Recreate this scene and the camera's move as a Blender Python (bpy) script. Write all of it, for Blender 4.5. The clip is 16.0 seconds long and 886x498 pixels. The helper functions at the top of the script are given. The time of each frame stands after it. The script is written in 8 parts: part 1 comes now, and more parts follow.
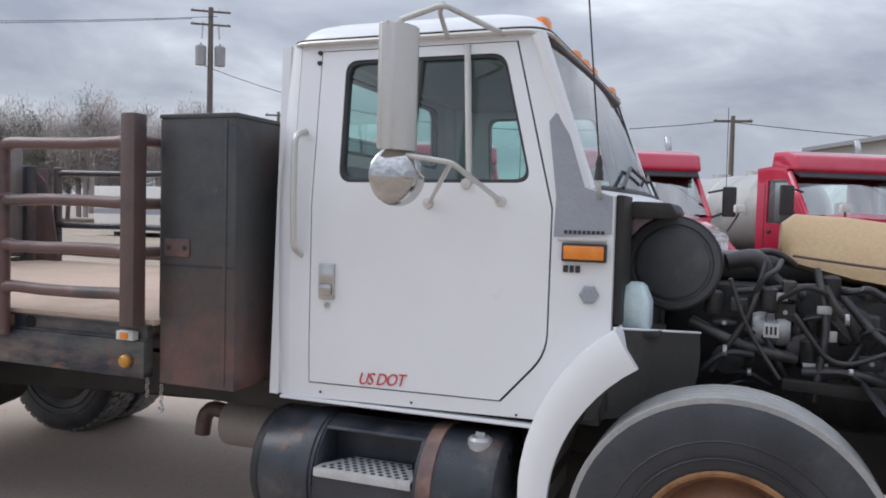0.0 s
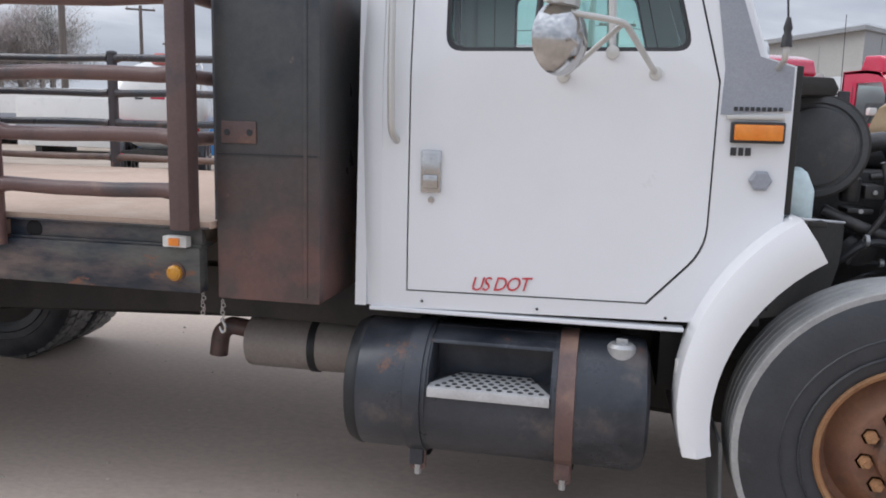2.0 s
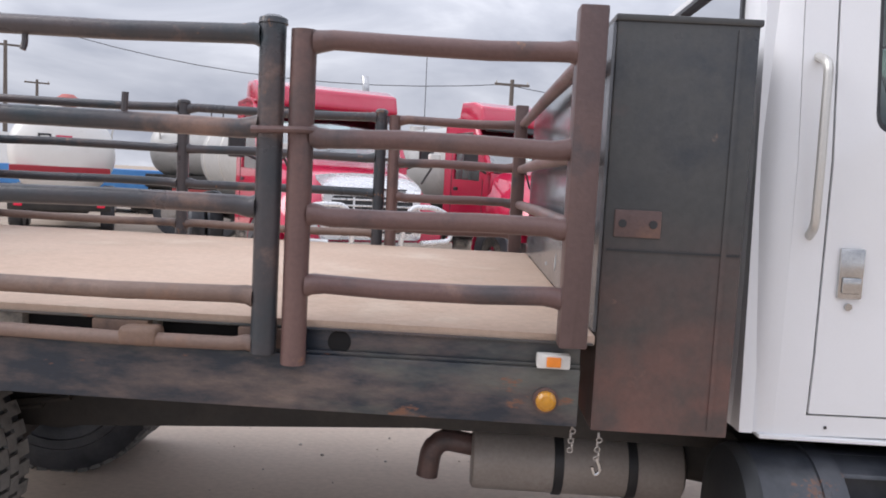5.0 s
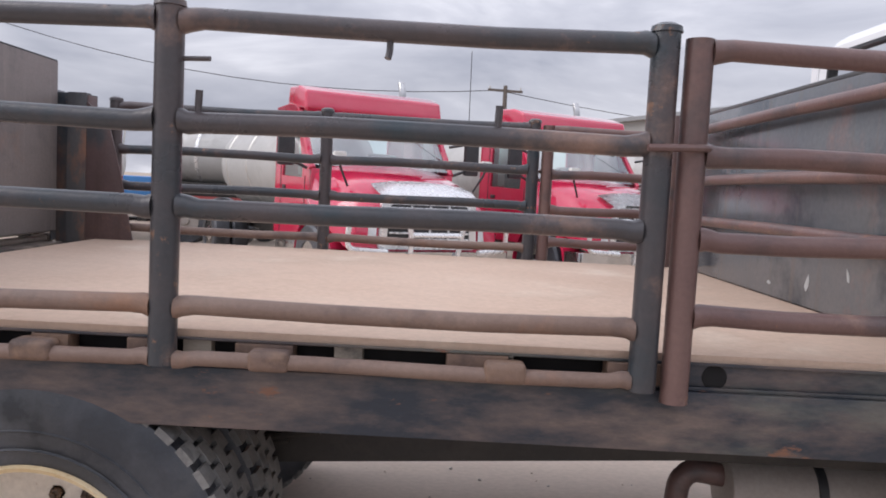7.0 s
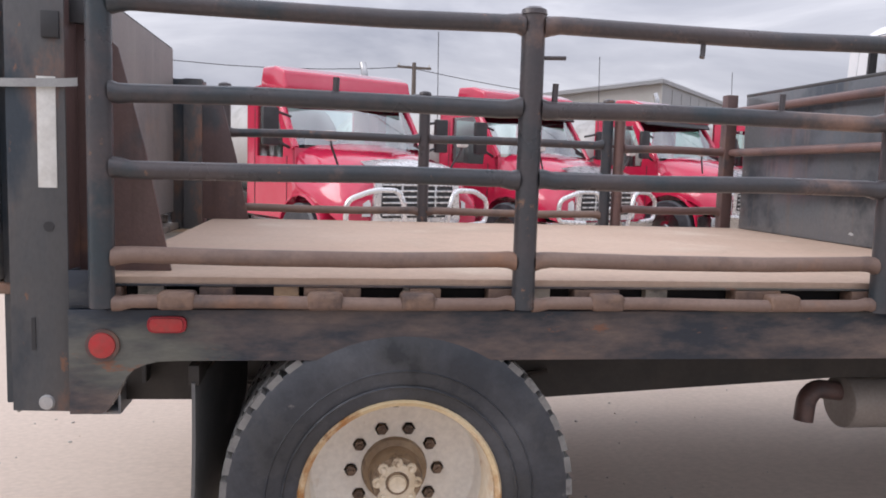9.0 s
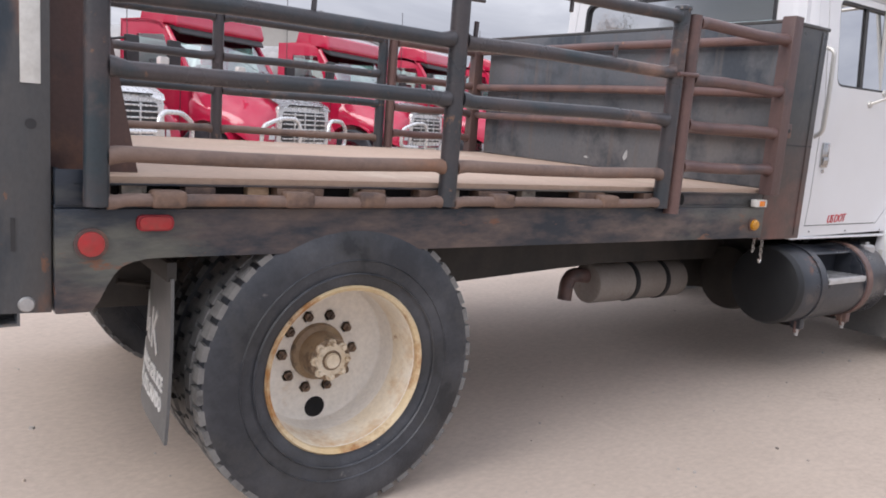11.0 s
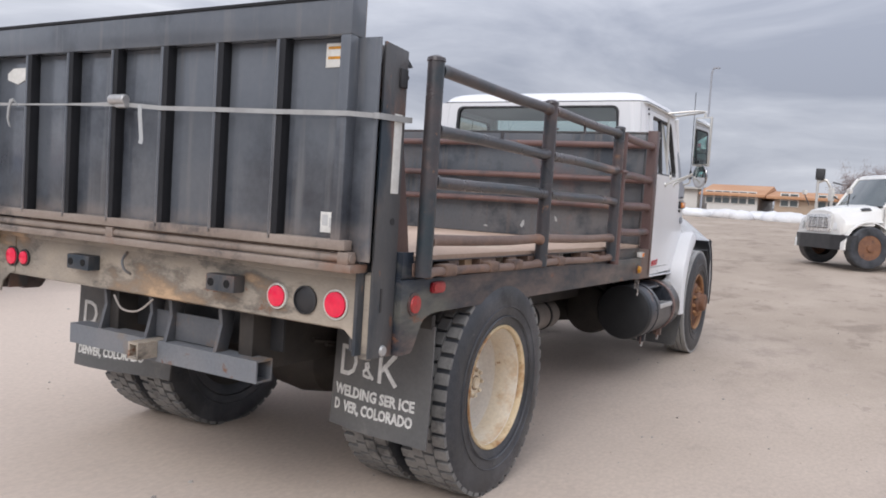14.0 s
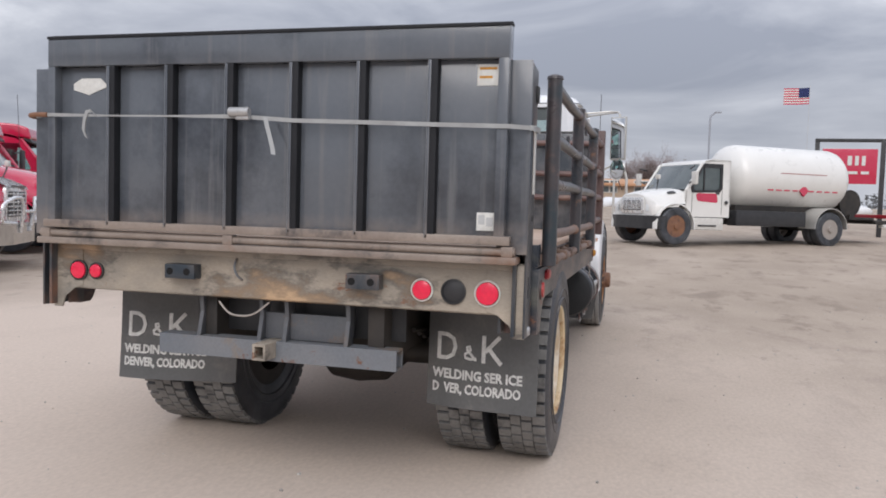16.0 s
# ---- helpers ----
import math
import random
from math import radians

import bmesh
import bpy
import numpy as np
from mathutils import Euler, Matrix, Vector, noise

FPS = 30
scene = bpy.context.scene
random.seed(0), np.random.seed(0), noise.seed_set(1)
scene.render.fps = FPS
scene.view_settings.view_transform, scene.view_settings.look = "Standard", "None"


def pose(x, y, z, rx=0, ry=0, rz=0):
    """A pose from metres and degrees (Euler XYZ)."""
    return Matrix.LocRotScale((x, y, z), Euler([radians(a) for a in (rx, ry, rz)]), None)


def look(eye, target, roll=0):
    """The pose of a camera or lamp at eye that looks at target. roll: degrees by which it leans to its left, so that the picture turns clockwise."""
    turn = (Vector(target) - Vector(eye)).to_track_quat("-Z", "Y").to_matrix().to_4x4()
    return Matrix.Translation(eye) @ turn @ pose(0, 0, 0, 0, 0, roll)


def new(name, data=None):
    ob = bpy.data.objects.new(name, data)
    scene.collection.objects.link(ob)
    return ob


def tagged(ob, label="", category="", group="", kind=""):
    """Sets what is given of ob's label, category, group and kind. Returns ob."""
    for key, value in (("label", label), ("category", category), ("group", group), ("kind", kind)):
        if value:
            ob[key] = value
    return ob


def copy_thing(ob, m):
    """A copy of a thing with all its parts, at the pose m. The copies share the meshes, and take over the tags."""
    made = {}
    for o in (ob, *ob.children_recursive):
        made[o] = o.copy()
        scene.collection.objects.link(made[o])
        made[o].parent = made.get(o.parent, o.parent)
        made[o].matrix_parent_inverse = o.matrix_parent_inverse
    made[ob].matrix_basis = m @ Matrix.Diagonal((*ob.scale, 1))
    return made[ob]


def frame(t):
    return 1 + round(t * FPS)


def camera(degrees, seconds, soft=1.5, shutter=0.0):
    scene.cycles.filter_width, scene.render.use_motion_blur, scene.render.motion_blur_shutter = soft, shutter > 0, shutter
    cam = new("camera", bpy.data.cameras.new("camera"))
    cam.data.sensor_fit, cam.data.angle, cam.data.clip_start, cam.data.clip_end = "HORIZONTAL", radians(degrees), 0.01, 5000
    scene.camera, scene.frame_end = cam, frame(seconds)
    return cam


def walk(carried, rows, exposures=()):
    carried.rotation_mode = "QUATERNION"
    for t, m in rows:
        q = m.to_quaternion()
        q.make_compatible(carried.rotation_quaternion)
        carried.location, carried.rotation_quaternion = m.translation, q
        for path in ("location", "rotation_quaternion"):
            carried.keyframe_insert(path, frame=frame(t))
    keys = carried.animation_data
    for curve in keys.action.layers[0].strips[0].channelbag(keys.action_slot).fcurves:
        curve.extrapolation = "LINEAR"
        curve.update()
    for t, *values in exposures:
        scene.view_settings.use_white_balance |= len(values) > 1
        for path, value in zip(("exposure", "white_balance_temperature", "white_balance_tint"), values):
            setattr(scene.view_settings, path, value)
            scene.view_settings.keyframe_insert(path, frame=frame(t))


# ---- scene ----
cam = camera(59.0, 16.0, soft=1.8, shutter=0.0)
PATH = [
    (0, (5.39, -2.532, 1.623), (4.68, -0.664, 1.538), 1.5),
    (0.5, (5.103, -2.576, 1.653), (4.494, -0.674, 1.56), 1.6),
    (1, (4.888, -2.499, 1.617), (4.337, -0.58, 1.493), 1.8),
    (1.5, (4.664, -2.398, 1.581), (4.184, -0.469, 1.358), 1.5),
    (2, (4.433, -2.367, 1.507), (4.048, -0.429, 1.194), 1.5),
    (2.5, (4.109, -2.356, 1.47), (3.81, -0.413, 1.101), 1.9),
    (3, (3.836, -2.261, 1.456), (3.606, -0.309, 1.085), 2.5),
    (3.5, (3.586, -2.163, 1.484), (3.419, -0.198, 1.152), 3.0),
    (4, (3.263, -2.132, 1.531), (3.16, -0.152, 1.273), 3.2),
    (4.2, (3.172, -2.112, 1.553), (3.08, -0.127, 1.328), 3.2),
    (6.3, (2.195, -1.927, 1.546), (2.181, 0.067, 1.391), 2.7),
    (6.5, (2.098, -1.918, 1.55), (2.08, 0.074, 1.371), 2.8),
    (7, (1.805, -1.863, 1.54), (1.819, 0.131, 1.384), 3.0),
    (7.5, (1.55, -1.918, 1.539), (1.584, 0.076, 1.388), 3.4),
    (8, (1.224, -2.103, 1.525), (1.312, -0.11, 1.393), 3.4),
    (8.5, (0.897, -2.186, 1.501), (1.062, -0.2, 1.333), 2.5),
    (9, (0.605, -2.215, 1.486), (0.896, -0.247, 1.283), 1.7),
    (9.5, (0.313, -2.337, 1.423), (0.851, -0.427, 1.173), 1.8),
    (10, (0.068, -2.376, 1.401), (0.845, -0.558, 1.098), 2.9),
    (10.2, (-0.01, -2.37, 1.388), (0.841, -0.586, 1.076), 3.3),
    (12.3, (-1.361, -2.114, 1.412), (0.131, -0.811, 1.135), 4.5),
    (12.5, (-1.516, -2.084, 1.407), (0.013, -0.821, 1.15), 4.3),
    (13, (-1.891, -1.99, 1.433), (-0.284, -0.817, 1.225), 4.1),
    (13.5, (-2.195, -1.783, 1.394), (-0.524, -0.696, 1.238), 3.9),
    (14, (-2.588, -1.609, 1.381), (-0.859, -0.612, 1.265), 3.7),
    (14.5, (-2.896, -1.406, 1.376), (-1.115, -0.502, 1.274), 3.6),
    (15, (-3.097, -1.096, 1.378), (-1.262, -0.306, 1.28), 2.9),
    (15.5, (-3.348, -0.802, 1.365), (-1.461, -0.145, 1.263), 2.3),
    (16, (-3.522, -0.481, 1.347), (-1.593, 0.036, 1.236), 1.7),
]
walk(cam, [(t, look(eye, target, roll)) for t, eye, target, roll in PATH], [(0.0, -0.06, 6250, 10), (1.5, 0.02, 6250, 10), (3.0, 0.30, 6400, 10), (4.0, 0.33, 6450, 11), (6.5, 0.22, 6550, 15), (8.0, 0.18, 6550, 15), (10.0, 0.26, 6600, 15), (12.5, 0.09, 6450, 12), (14.5, 0.02, 6480, 12), (16.0, -0.08, 6500, 11.5)])

SKY, SUN, ZENITH = 0.97, 1.45, 2.1

# ---------------------------------------------------------------- world and light
world = bpy.data.worlds.new("overcast_sky")
scene.world = world
world.use_nodes = True
wt = world.node_tree
wt.nodes.clear()
w_out = wt.nodes.new("ShaderNodeOutputWorld")
w_bg = wt.nodes.new("ShaderNodeBackground")
w_sky = wt.nodes.new("ShaderNodeTexSky")
w_sky.sky_type, w_sky.sun_disc = "NISHITA", False
w_sky.sun_elevation, w_sky.sun_rotation = radians(38), radians(264)
w_sky.air_density, w_sky.dust_density = 1.0, 3.0
w_co = wt.nodes.new("ShaderNodeTexCoord")
w_map = wt.nodes.new("ShaderNodeMapping")
w_map.inputs["Scale"].default_value = (1.0, 1.0, 3.4)
w_map.inputs["Rotation"].default_value = (0.0, 0.0, 0.6)
w_n = wt.nodes.new("ShaderNodeTexNoise")
w_n.inputs["Scale"].default_value, w_n.inputs["Detail"].default_value, w_n.inputs["Roughness"].default_value = 2.6, 7.0, 0.55
w_n.inputs["Distortion"].default_value = 0.5
w_r = wt.nodes.new("ShaderNodeValToRGB")
w_r.color_ramp.elements[0].position, w_r.color_ramp.elements[0].color = 0.34, (0.36, 0.39, 0.465, 1)
w_r.color_ramp.elements[1].position, w_r.color_ramp.elements[1].color = 0.69, (0.86, 0.89, 0.95, 1)
w_mid = w_r.color_ramp.elements.new(0.52)
w_mid.color = (0.555, 0.585, 0.655, 1)
w_s = wt.nodes.new("ShaderNodeMixRGB")
w_s.blend_type = "MIX"
w_s.inputs[0].default_value = 0.93
w_k = wt.nodes.new("ShaderNodeVectorMath")
w_k.operation = "SCALE"
w_k.inputs["Scale"].default_value = 0.10
wt.links.new(w_co.outputs["Generated"], w_map.inputs[0])
wt.links.new(w_map.outputs[0], w_n.inputs["Vector"])
wt.links.new(w_n.outputs["Fac"], w_r.inputs[0])
wt.links.new(w_sky.outputs[0], w_k.inputs[0])
wt.links.new(w_k.outputs[0], w_s.inputs[1])
wt.links.new(w_r.outputs[0], w_s.inputs[2])
w_bg.inputs[1].default_value = SKY
# an overcast sky grows brighter towards the zenith
w_sep = wt.nodes.new("ShaderNodeSeparateXYZ")
w_z = wt.nodes.new("ShaderNodeMapRange")
w_z.inputs["From Min"].default_value, w_z.inputs["From Max"].default_value = 0.12, 0.85
w_z.inputs["To Min"].default_value, w_z.inputs["To Max"].default_value = 1.0, ZENITH
w_up = wt.nodes.new("ShaderNodeVectorMath")
w_up.operation = "SCALE"
wt.links.new(w_co.outputs["Generated"], w_sep.inputs[0])
wt.links.new(w_sep.outputs["Z"], w_z.inputs["Value"])
wt.links.new(w_s.outputs[0], w_up.inputs[0])
wt.links.new(w_z.outputs[0], w_up.inputs["Scale"])
wt.links.new(w_up.outputs[0], w_bg.inputs[0])
wt.links.new(w_bg.outputs[0], w_out.inputs[0])

sun = new("sun", bpy.data.lights.new("sun", "SUN"))
sun.data.energy, sun.data.angle, sun.data.color = SUN, radians(40), (1.0, 0.97, 0.94)
sun.matrix_world = look((-9, -1.0, 7.2), (0, 0, 0))


# ---------------------------------------------------------------- materials
def material(name, base, rough=0.5, metal=0.0, second=None, scale=4.0, amount=0.5, third=None, tscale=1.2, tlow=0.52, thigh=0.66,
             bump=0.0, bscale=60.0, coat=0.0, rvar=0.12, streak=None, random_tint=0.0,
             fourth=None, fscale=1.6, flow=0.54, fhigh=0.66, drip=None, grain_by=1.0, dust=None, pale=None, chip=None):
    """Principled surface: base colour, blotches of a second, patches of a third and fourth colour, drips, grain in colour, gloss and relief."""
    m = bpy.data.materials.new(name)
    m.use_nodes = True
    nt = m.node_tree
    b = nt.nodes["Principled BSDF"]
    b.inputs["Metallic"].default_value = metal
    if coat:
        b.inputs["Coat Weight"].default_value, b.inputs["Coat Roughness"].default_value = coat, 0.12 if coat < 0.9 else 0.04
    co = nt.nodes.new("ShaderNodeTexCoord")
    geo = nt.nodes.new("ShaderNodeNewGeometry")
    src = geo.outputs["Position"]
    if streak:
        mp = nt.nodes.new("ShaderNodeMapping")
        mp.inputs["Scale"].default_value = streak
        nt.links.new(src, mp.inputs[0])
        src = mp.outputs[0]

    shift = nt.nodes.new("ShaderNodeVectorMath")
    shift.operation = "ADD"
    shift.inputs[1].default_value = (len(name) * 1.37, sum(map(ord, name)) % 17 * 0.71, 0.0)
    nt.links.new(src, shift.inputs[0])
    src = shift.outputs[0]

    def noise_at(s, detail=5.0, rough_=0.6):
        n = nt.nodes.new("ShaderNodeTexNoise")
        n.inputs["Scale"].default_value, n.inputs["Detail"].default_value, n.inputs["Roughness"].default_value = s, detail, rough_
        nt.links.new(src, n.inputs["Vector"])
        return n.outputs["Fac"]

    def ramp(fac, lo, hi, a=(0, 0, 0, 1), c=(1, 1, 1, 1)):
        r = nt.nodes.new("ShaderNodeValToRGB")
        r.color_ramp.elements[0].position, r.color_ramp.elements[0].color = lo, a
        r.color_ramp.elements[1].position, r.color_ramp.elements[1].color = hi, c
        nt.links.new(fac, r.inputs[0])
        return r.outputs[0]

    def mix(fac, a, c, kind="MIX"):
        x = nt.nodes.new("ShaderNodeMixRGB")
        x.blend_type = kind
        for sock, v in zip(x.inputs, (fac, a, c)):
            if hasattr(v, "is_output"):
                nt.links.new(v, sock)
            else:
                sock.default_value = v if isinstance(v, float) else (*v, 1)
        return x.outputs[0]

    col = None
    if second:
        k = nt.nodes.new("ShaderNodeMath")
        k.operation = "MULTIPLY"
        k.inputs[1].default_value = amount
        nt.links.new(ramp(noise_at(scale), 0.35, 0.68), k.inputs[0])
        col = mix(k.outputs[0], base, second)
    else:
        col = mix(0.0, base, base)
    if third:
        col = mix(ramp(noise_at(tscale, 8.0, 0.68), tlow, thigh), col, third)
    if fourth:
        col = mix(ramp(noise_at(fscale, 6.0, 0.6), flow, fhigh), col, fourth)
    if drip:
        mp2 = nt.nodes.new("ShaderNodeMapping")
        mp2.inputs["Scale"].default_value = (22.0, 22.0, 1.3)
        nt.links.new(src, mp2.inputs[0])
        dn = nt.nodes.new("ShaderNodeTexNoise")
        dn.inputs["Scale"].default_value, dn.inputs["Detail"].default_value = 1.0, 4.0
        nt.links.new(mp2.outputs[0], dn.inputs["Vector"])
        col = mix(ramp(dn.outputs["Fac"], 0.56, 0.80), col, drip)
    if chip:
        # flaked spots with a hard, ragged edge
        col = mix(ramp(noise_at(chip[1], 10.0, 0.72), chip[2], chip[2] + 0.035), col, chip[0])
    if dust:
        # settled dust that thins out between two heights
        sz = nt.nodes.new("ShaderNodeSeparateXYZ")
        nt.links.new(geo.outputs["Position"], sz.inputs[0])
        dz = nt.nodes.new("ShaderNodeMapRange")
        dz.inputs["From Min"].default_value, dz.inputs["From Max"].default_value = dust[1], dust[2]
        dz.inputs["To Min"].default_value, dz.inputs["To Max"].default_value = 1.0, 0.0
        nt.links.new(sz.outputs["Z"], dz.inputs["Value"])
        dm = nt.nodes.new("ShaderNodeMath")
        dm.operation = "MULTIPLY"
        nt.links.new(dz.outputs[0], dm.inputs[0])
        nt.links.new(ramp(noise_at(7.0), 0.30, 0.62), dm.inputs[1])
        col = mix(dm.outputs[0], col, dust[0])
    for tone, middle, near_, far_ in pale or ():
        # a broad paler area with a ragged edge, painted to brighten shaded ground
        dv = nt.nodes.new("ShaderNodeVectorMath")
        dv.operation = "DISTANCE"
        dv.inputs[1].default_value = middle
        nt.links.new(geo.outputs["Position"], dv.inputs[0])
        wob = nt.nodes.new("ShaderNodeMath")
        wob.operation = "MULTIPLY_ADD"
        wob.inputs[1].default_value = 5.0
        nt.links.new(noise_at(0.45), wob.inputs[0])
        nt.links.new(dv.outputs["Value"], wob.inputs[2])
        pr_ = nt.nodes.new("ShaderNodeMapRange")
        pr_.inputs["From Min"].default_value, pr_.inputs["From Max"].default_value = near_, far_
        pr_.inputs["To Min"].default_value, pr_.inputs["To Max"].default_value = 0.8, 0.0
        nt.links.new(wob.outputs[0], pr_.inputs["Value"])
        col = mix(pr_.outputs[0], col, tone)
    grain = ramp(noise_at(bscale, 3.0), 0.2, 0.8, (1 - 0.14 * grain_by,) * 3 + (1,), (1 + 0.08 * grain_by,) * 3 + (1,))
    col = mix(1.0, col, grain, "MULTIPLY")
    if random_tint:
        oi = nt.nodes.new("ShaderNodeObjectInfo")
        rr = ramp(oi.outputs["Random"], 0.0, 1.0, (1 - random_tint,) * 3 + (1,), (1 + random_tint,) * 3 + (1,))
        col = mix(1.0, col, rr, "MULTIPLY")
    nt.links.new(col, b.inputs["Base Color"])
    mr = nt.nodes.new("ShaderNodeMapRange")
    mr.inputs["To Min"].default_value, mr.inputs["To Max"].default_value = max(0.02, rough - rvar), min(1.0, rough + rvar)
    nt.links.new(noise_at(scale * 1.7), mr.inputs["Value"])
    nt.links.new(mr.outputs[0], b.inputs["Roughness"])
    if bump:
        bp = nt.nodes.new("ShaderNodeBump")
        bp.inputs["Strength"].default_value, bp.inputs["Distance"].default_value = min(1.0, bump), 0.004
        nt.links.new(noise_at(bscale, 4.0), bp.inputs["Height"])
        nt.links.new(bp.outputs[0], b.inputs["Normal"])
    return m


def glass(name, tint, rough=0.02, clear=0.8):
    """Thin window glass: mostly clear and tinted, with a sharp reflection."""
    m = bpy.data.materials.new(name)
    m.use_nodes = True
    nt = m.node_tree
    nt.nodes.clear()
    out = nt.nodes.new("ShaderNodeOutputMaterial")
    tr = nt.nodes.new("ShaderNodeBsdfTransparent")
    tr.inputs[0].default_value = (*tint, 1)
    gl = nt.nodes.new("ShaderNodeBsdfGlossy")
    gl.inputs["Roughness"].default_value = rough
    fr = nt.nodes.new("ShaderNodeFresnel")
    fr.inputs[0].default_value = 1.5
    ad = nt.nodes.new("ShaderNodeMath")
    ad.operation, ad.use_clamp = "MULTIPLY_ADD", True
    ad.inputs[1].default_value, ad.inputs[2].default_value = 1.0, 1.0 - clear - 0.04
    mx = nt.nodes.new("ShaderNodeMixShader")
    nt.links.new(fr.outputs[0], ad.inputs[0])
    nt.links.new(ad.outputs[0], mx.inputs[0])
    nt.links.new(tr.outputs[0], mx.inputs[1])
    nt.links.new(gl.outputs[0], mx.inputs[2])
    nt.links.new(mx.outputs[0], out.inputs[0])
    return m


M_WHITE = material("white_cab_paint", (0.80, 0.81, 0.83), 0.32, second=(0.74, 0.745, 0.75), scale=1.6, amount=0.5, third=(0.60, 0.58, 0.54), tscale=5, tlow=0.70, thigh=0.84, bscale=180, coat=0.3, grain_by=0.12)
M_PRIMER = material("grey_primer", (0.30, 0.32, 0.36), 0.55, second=(0.38, 0.39, 0.42), scale=6, amount=0.6, bscale=140)
M_BROWN = material("brown_rusty_paint", (0.098, 0.062, 0.060), 0.42, second=(0.14, 0.087, 0.079), scale=2.2, amount=0.9, third=(0.25, 0.135, 0.09), tscale=3.4, tlow=0.56, thigh=0.74, bump=0.35, bscale=70, fourth=(0.055, 0.056, 0.062), fscale=3.1, flow=0.56, fhigh=0.68, drip=(0.08, 0.05, 0.045))
M_PIPE = material("worn_pipe_paint", (0.034, 0.043, 0.052), 0.30, second=(0.095, 0.074, 0.074), scale=2.4, amount=0.9, third=(0.23, 0.145, 0.115), tscale=2.1, tlow=0.57, thigh=0.70, bump=0.35, bscale=80, fourth=(0.032, 0.046, 0.056), fscale=4.4, flow=0.52, fhigh=0.66, chip=((0.21, 0.12, 0.08), 9.0, 0.63))
M_PIPEBROWN = material("rusty_brown_pipe_paint", (0.130, 0.075, 0.070), 0.40, second=(0.18, 0.108, 0.094), scale=2.8, amount=0.9, third=(0.31, 0.20, 0.15), tscale=2.0, tlow=0.57, thigh=0.72, bump=0.35, bscale=80, fourth=(0.070, 0.056, 0.058), fscale=3.7, flow=0.52, fhigh=0.68, chip=((0.26, 0.13, 0.075), 8.0, 0.64))
M_PIPEDIRT = material("dusty_rusted_pipe", (0.175, 0.115, 0.092), 0.55, second=(0.245, 0.170, 0.136), scale=3.2, amount=0.9, third=(0.26, 0.14, 0.088), tscale=2.2, tlow=0.55, thigh=0.7, bump=0.4, bscale=70, fourth=(0.085, 0.064, 0.060), fscale=3.0, flow=0.54, fhigh=0.68)
M_CLIP = material("orange_rusted_clip", (0.165, 0.108, 0.086), 0.65, second=(0.24, 0.15, 0.10), scale=9, amount=0.9, third=(0.085, 0.058, 0.050), tscale=5, tlow=0.50, thigh=0.64, bump=0.5, bscale=60)
M_CABINET = material("dark_steel_cabinet", (0.048, 0.051, 0.054), 0.32, second=(0.090, 0.086, 0.080), scale=1.9, amount=0.95, third=(0.026, 0.033, 0.044), tscale=1.9, tlow=0.50, thigh=0.66, bump=0.15, bscale=60, fourth=(0.13, 0.078, 0.068), fscale=2.4, flow=0.56, fhigh=0.70, dust=((0.165, 0.086, 0.074), 0.98, 1.50), chip=((0.15, 0.11, 0.095), 6.0, 0.66))
# red tints and bluish base paint in what the gloss should reflect
M_HEADBOARD = material("glossy_dark_headboard", (0.105, 0.115, 0.130), 0.17, second=(0.150, 0.148, 0.152), scale=1.4, amount=0.9, third=(0.20, 0.125, 0.115), tscale=1.6, tlow=0.56, thigh=0.72, bump=0.08, bscale=50, fourth=(0.050, 0.060, 0.074), fscale=2.2, flow=0.52, fhigh=0.64, drip=(0.13, 0.118, 0.115), chip=((0.42, 0.41, 0.40), 5.0, 0.69))
M_SILL = material("dusty_steel_sill", (0.132, 0.097, 0.086), 0.40, second=(0.20, 0.150, 0.130), scale=1.6, amount=0.9, third=(0.022, 0.030, 0.044), tscale=1.15, tlow=0.43, thigh=0.55, bump=0.35, bscale=70, fourth=(0.125, 0.128, 0.112), fscale=1.7, flow=0.53, fhigh=0.64, streak=(0.6, 1.0, 1.9), chip=((0.20, 0.095, 0.06), 4.0, 0.61))
M_DECK = material("pale_worn_deck", (0.52, 0.375, 0.285), 0.75, second=(0.59, 0.45, 0.355), scale=1.1, amount=0.8, third=(0.40, 0.29, 0.215), tscale=0.9, tlow=0.54, thigh=0.74, bump=0.4, bscale=45, fourth=(0.62, 0.50, 0.40), fscale=1.8, flow=0.58, fhigh=0.72)
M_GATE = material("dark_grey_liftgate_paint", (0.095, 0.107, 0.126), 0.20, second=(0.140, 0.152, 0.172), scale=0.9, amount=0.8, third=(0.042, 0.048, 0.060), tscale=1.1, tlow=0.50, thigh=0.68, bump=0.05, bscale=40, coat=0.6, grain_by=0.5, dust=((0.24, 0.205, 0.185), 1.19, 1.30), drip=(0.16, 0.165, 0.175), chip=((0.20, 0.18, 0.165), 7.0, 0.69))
M_GATEBACK = material("dusty_matt_gate_steel", (0.19, 0.166, 0.160), 0.55, second=(0.25, 0.214, 0.200), scale=1.5, amount=0.9, third=(0.12, 0.112, 0.116), tscale=1.6, tlow=0.54, thigh=0.70, bump=0.2, bscale=60, fourth=(0.27, 0.18, 0.145), fscale=2.1, flow=0.58, fhigh=0.72, drip=(0.27, 0.235, 0.215))
# black that paints the ribs' shaded side; the top lip shares it
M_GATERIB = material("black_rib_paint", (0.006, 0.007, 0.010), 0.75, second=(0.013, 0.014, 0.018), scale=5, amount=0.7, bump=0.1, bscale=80)
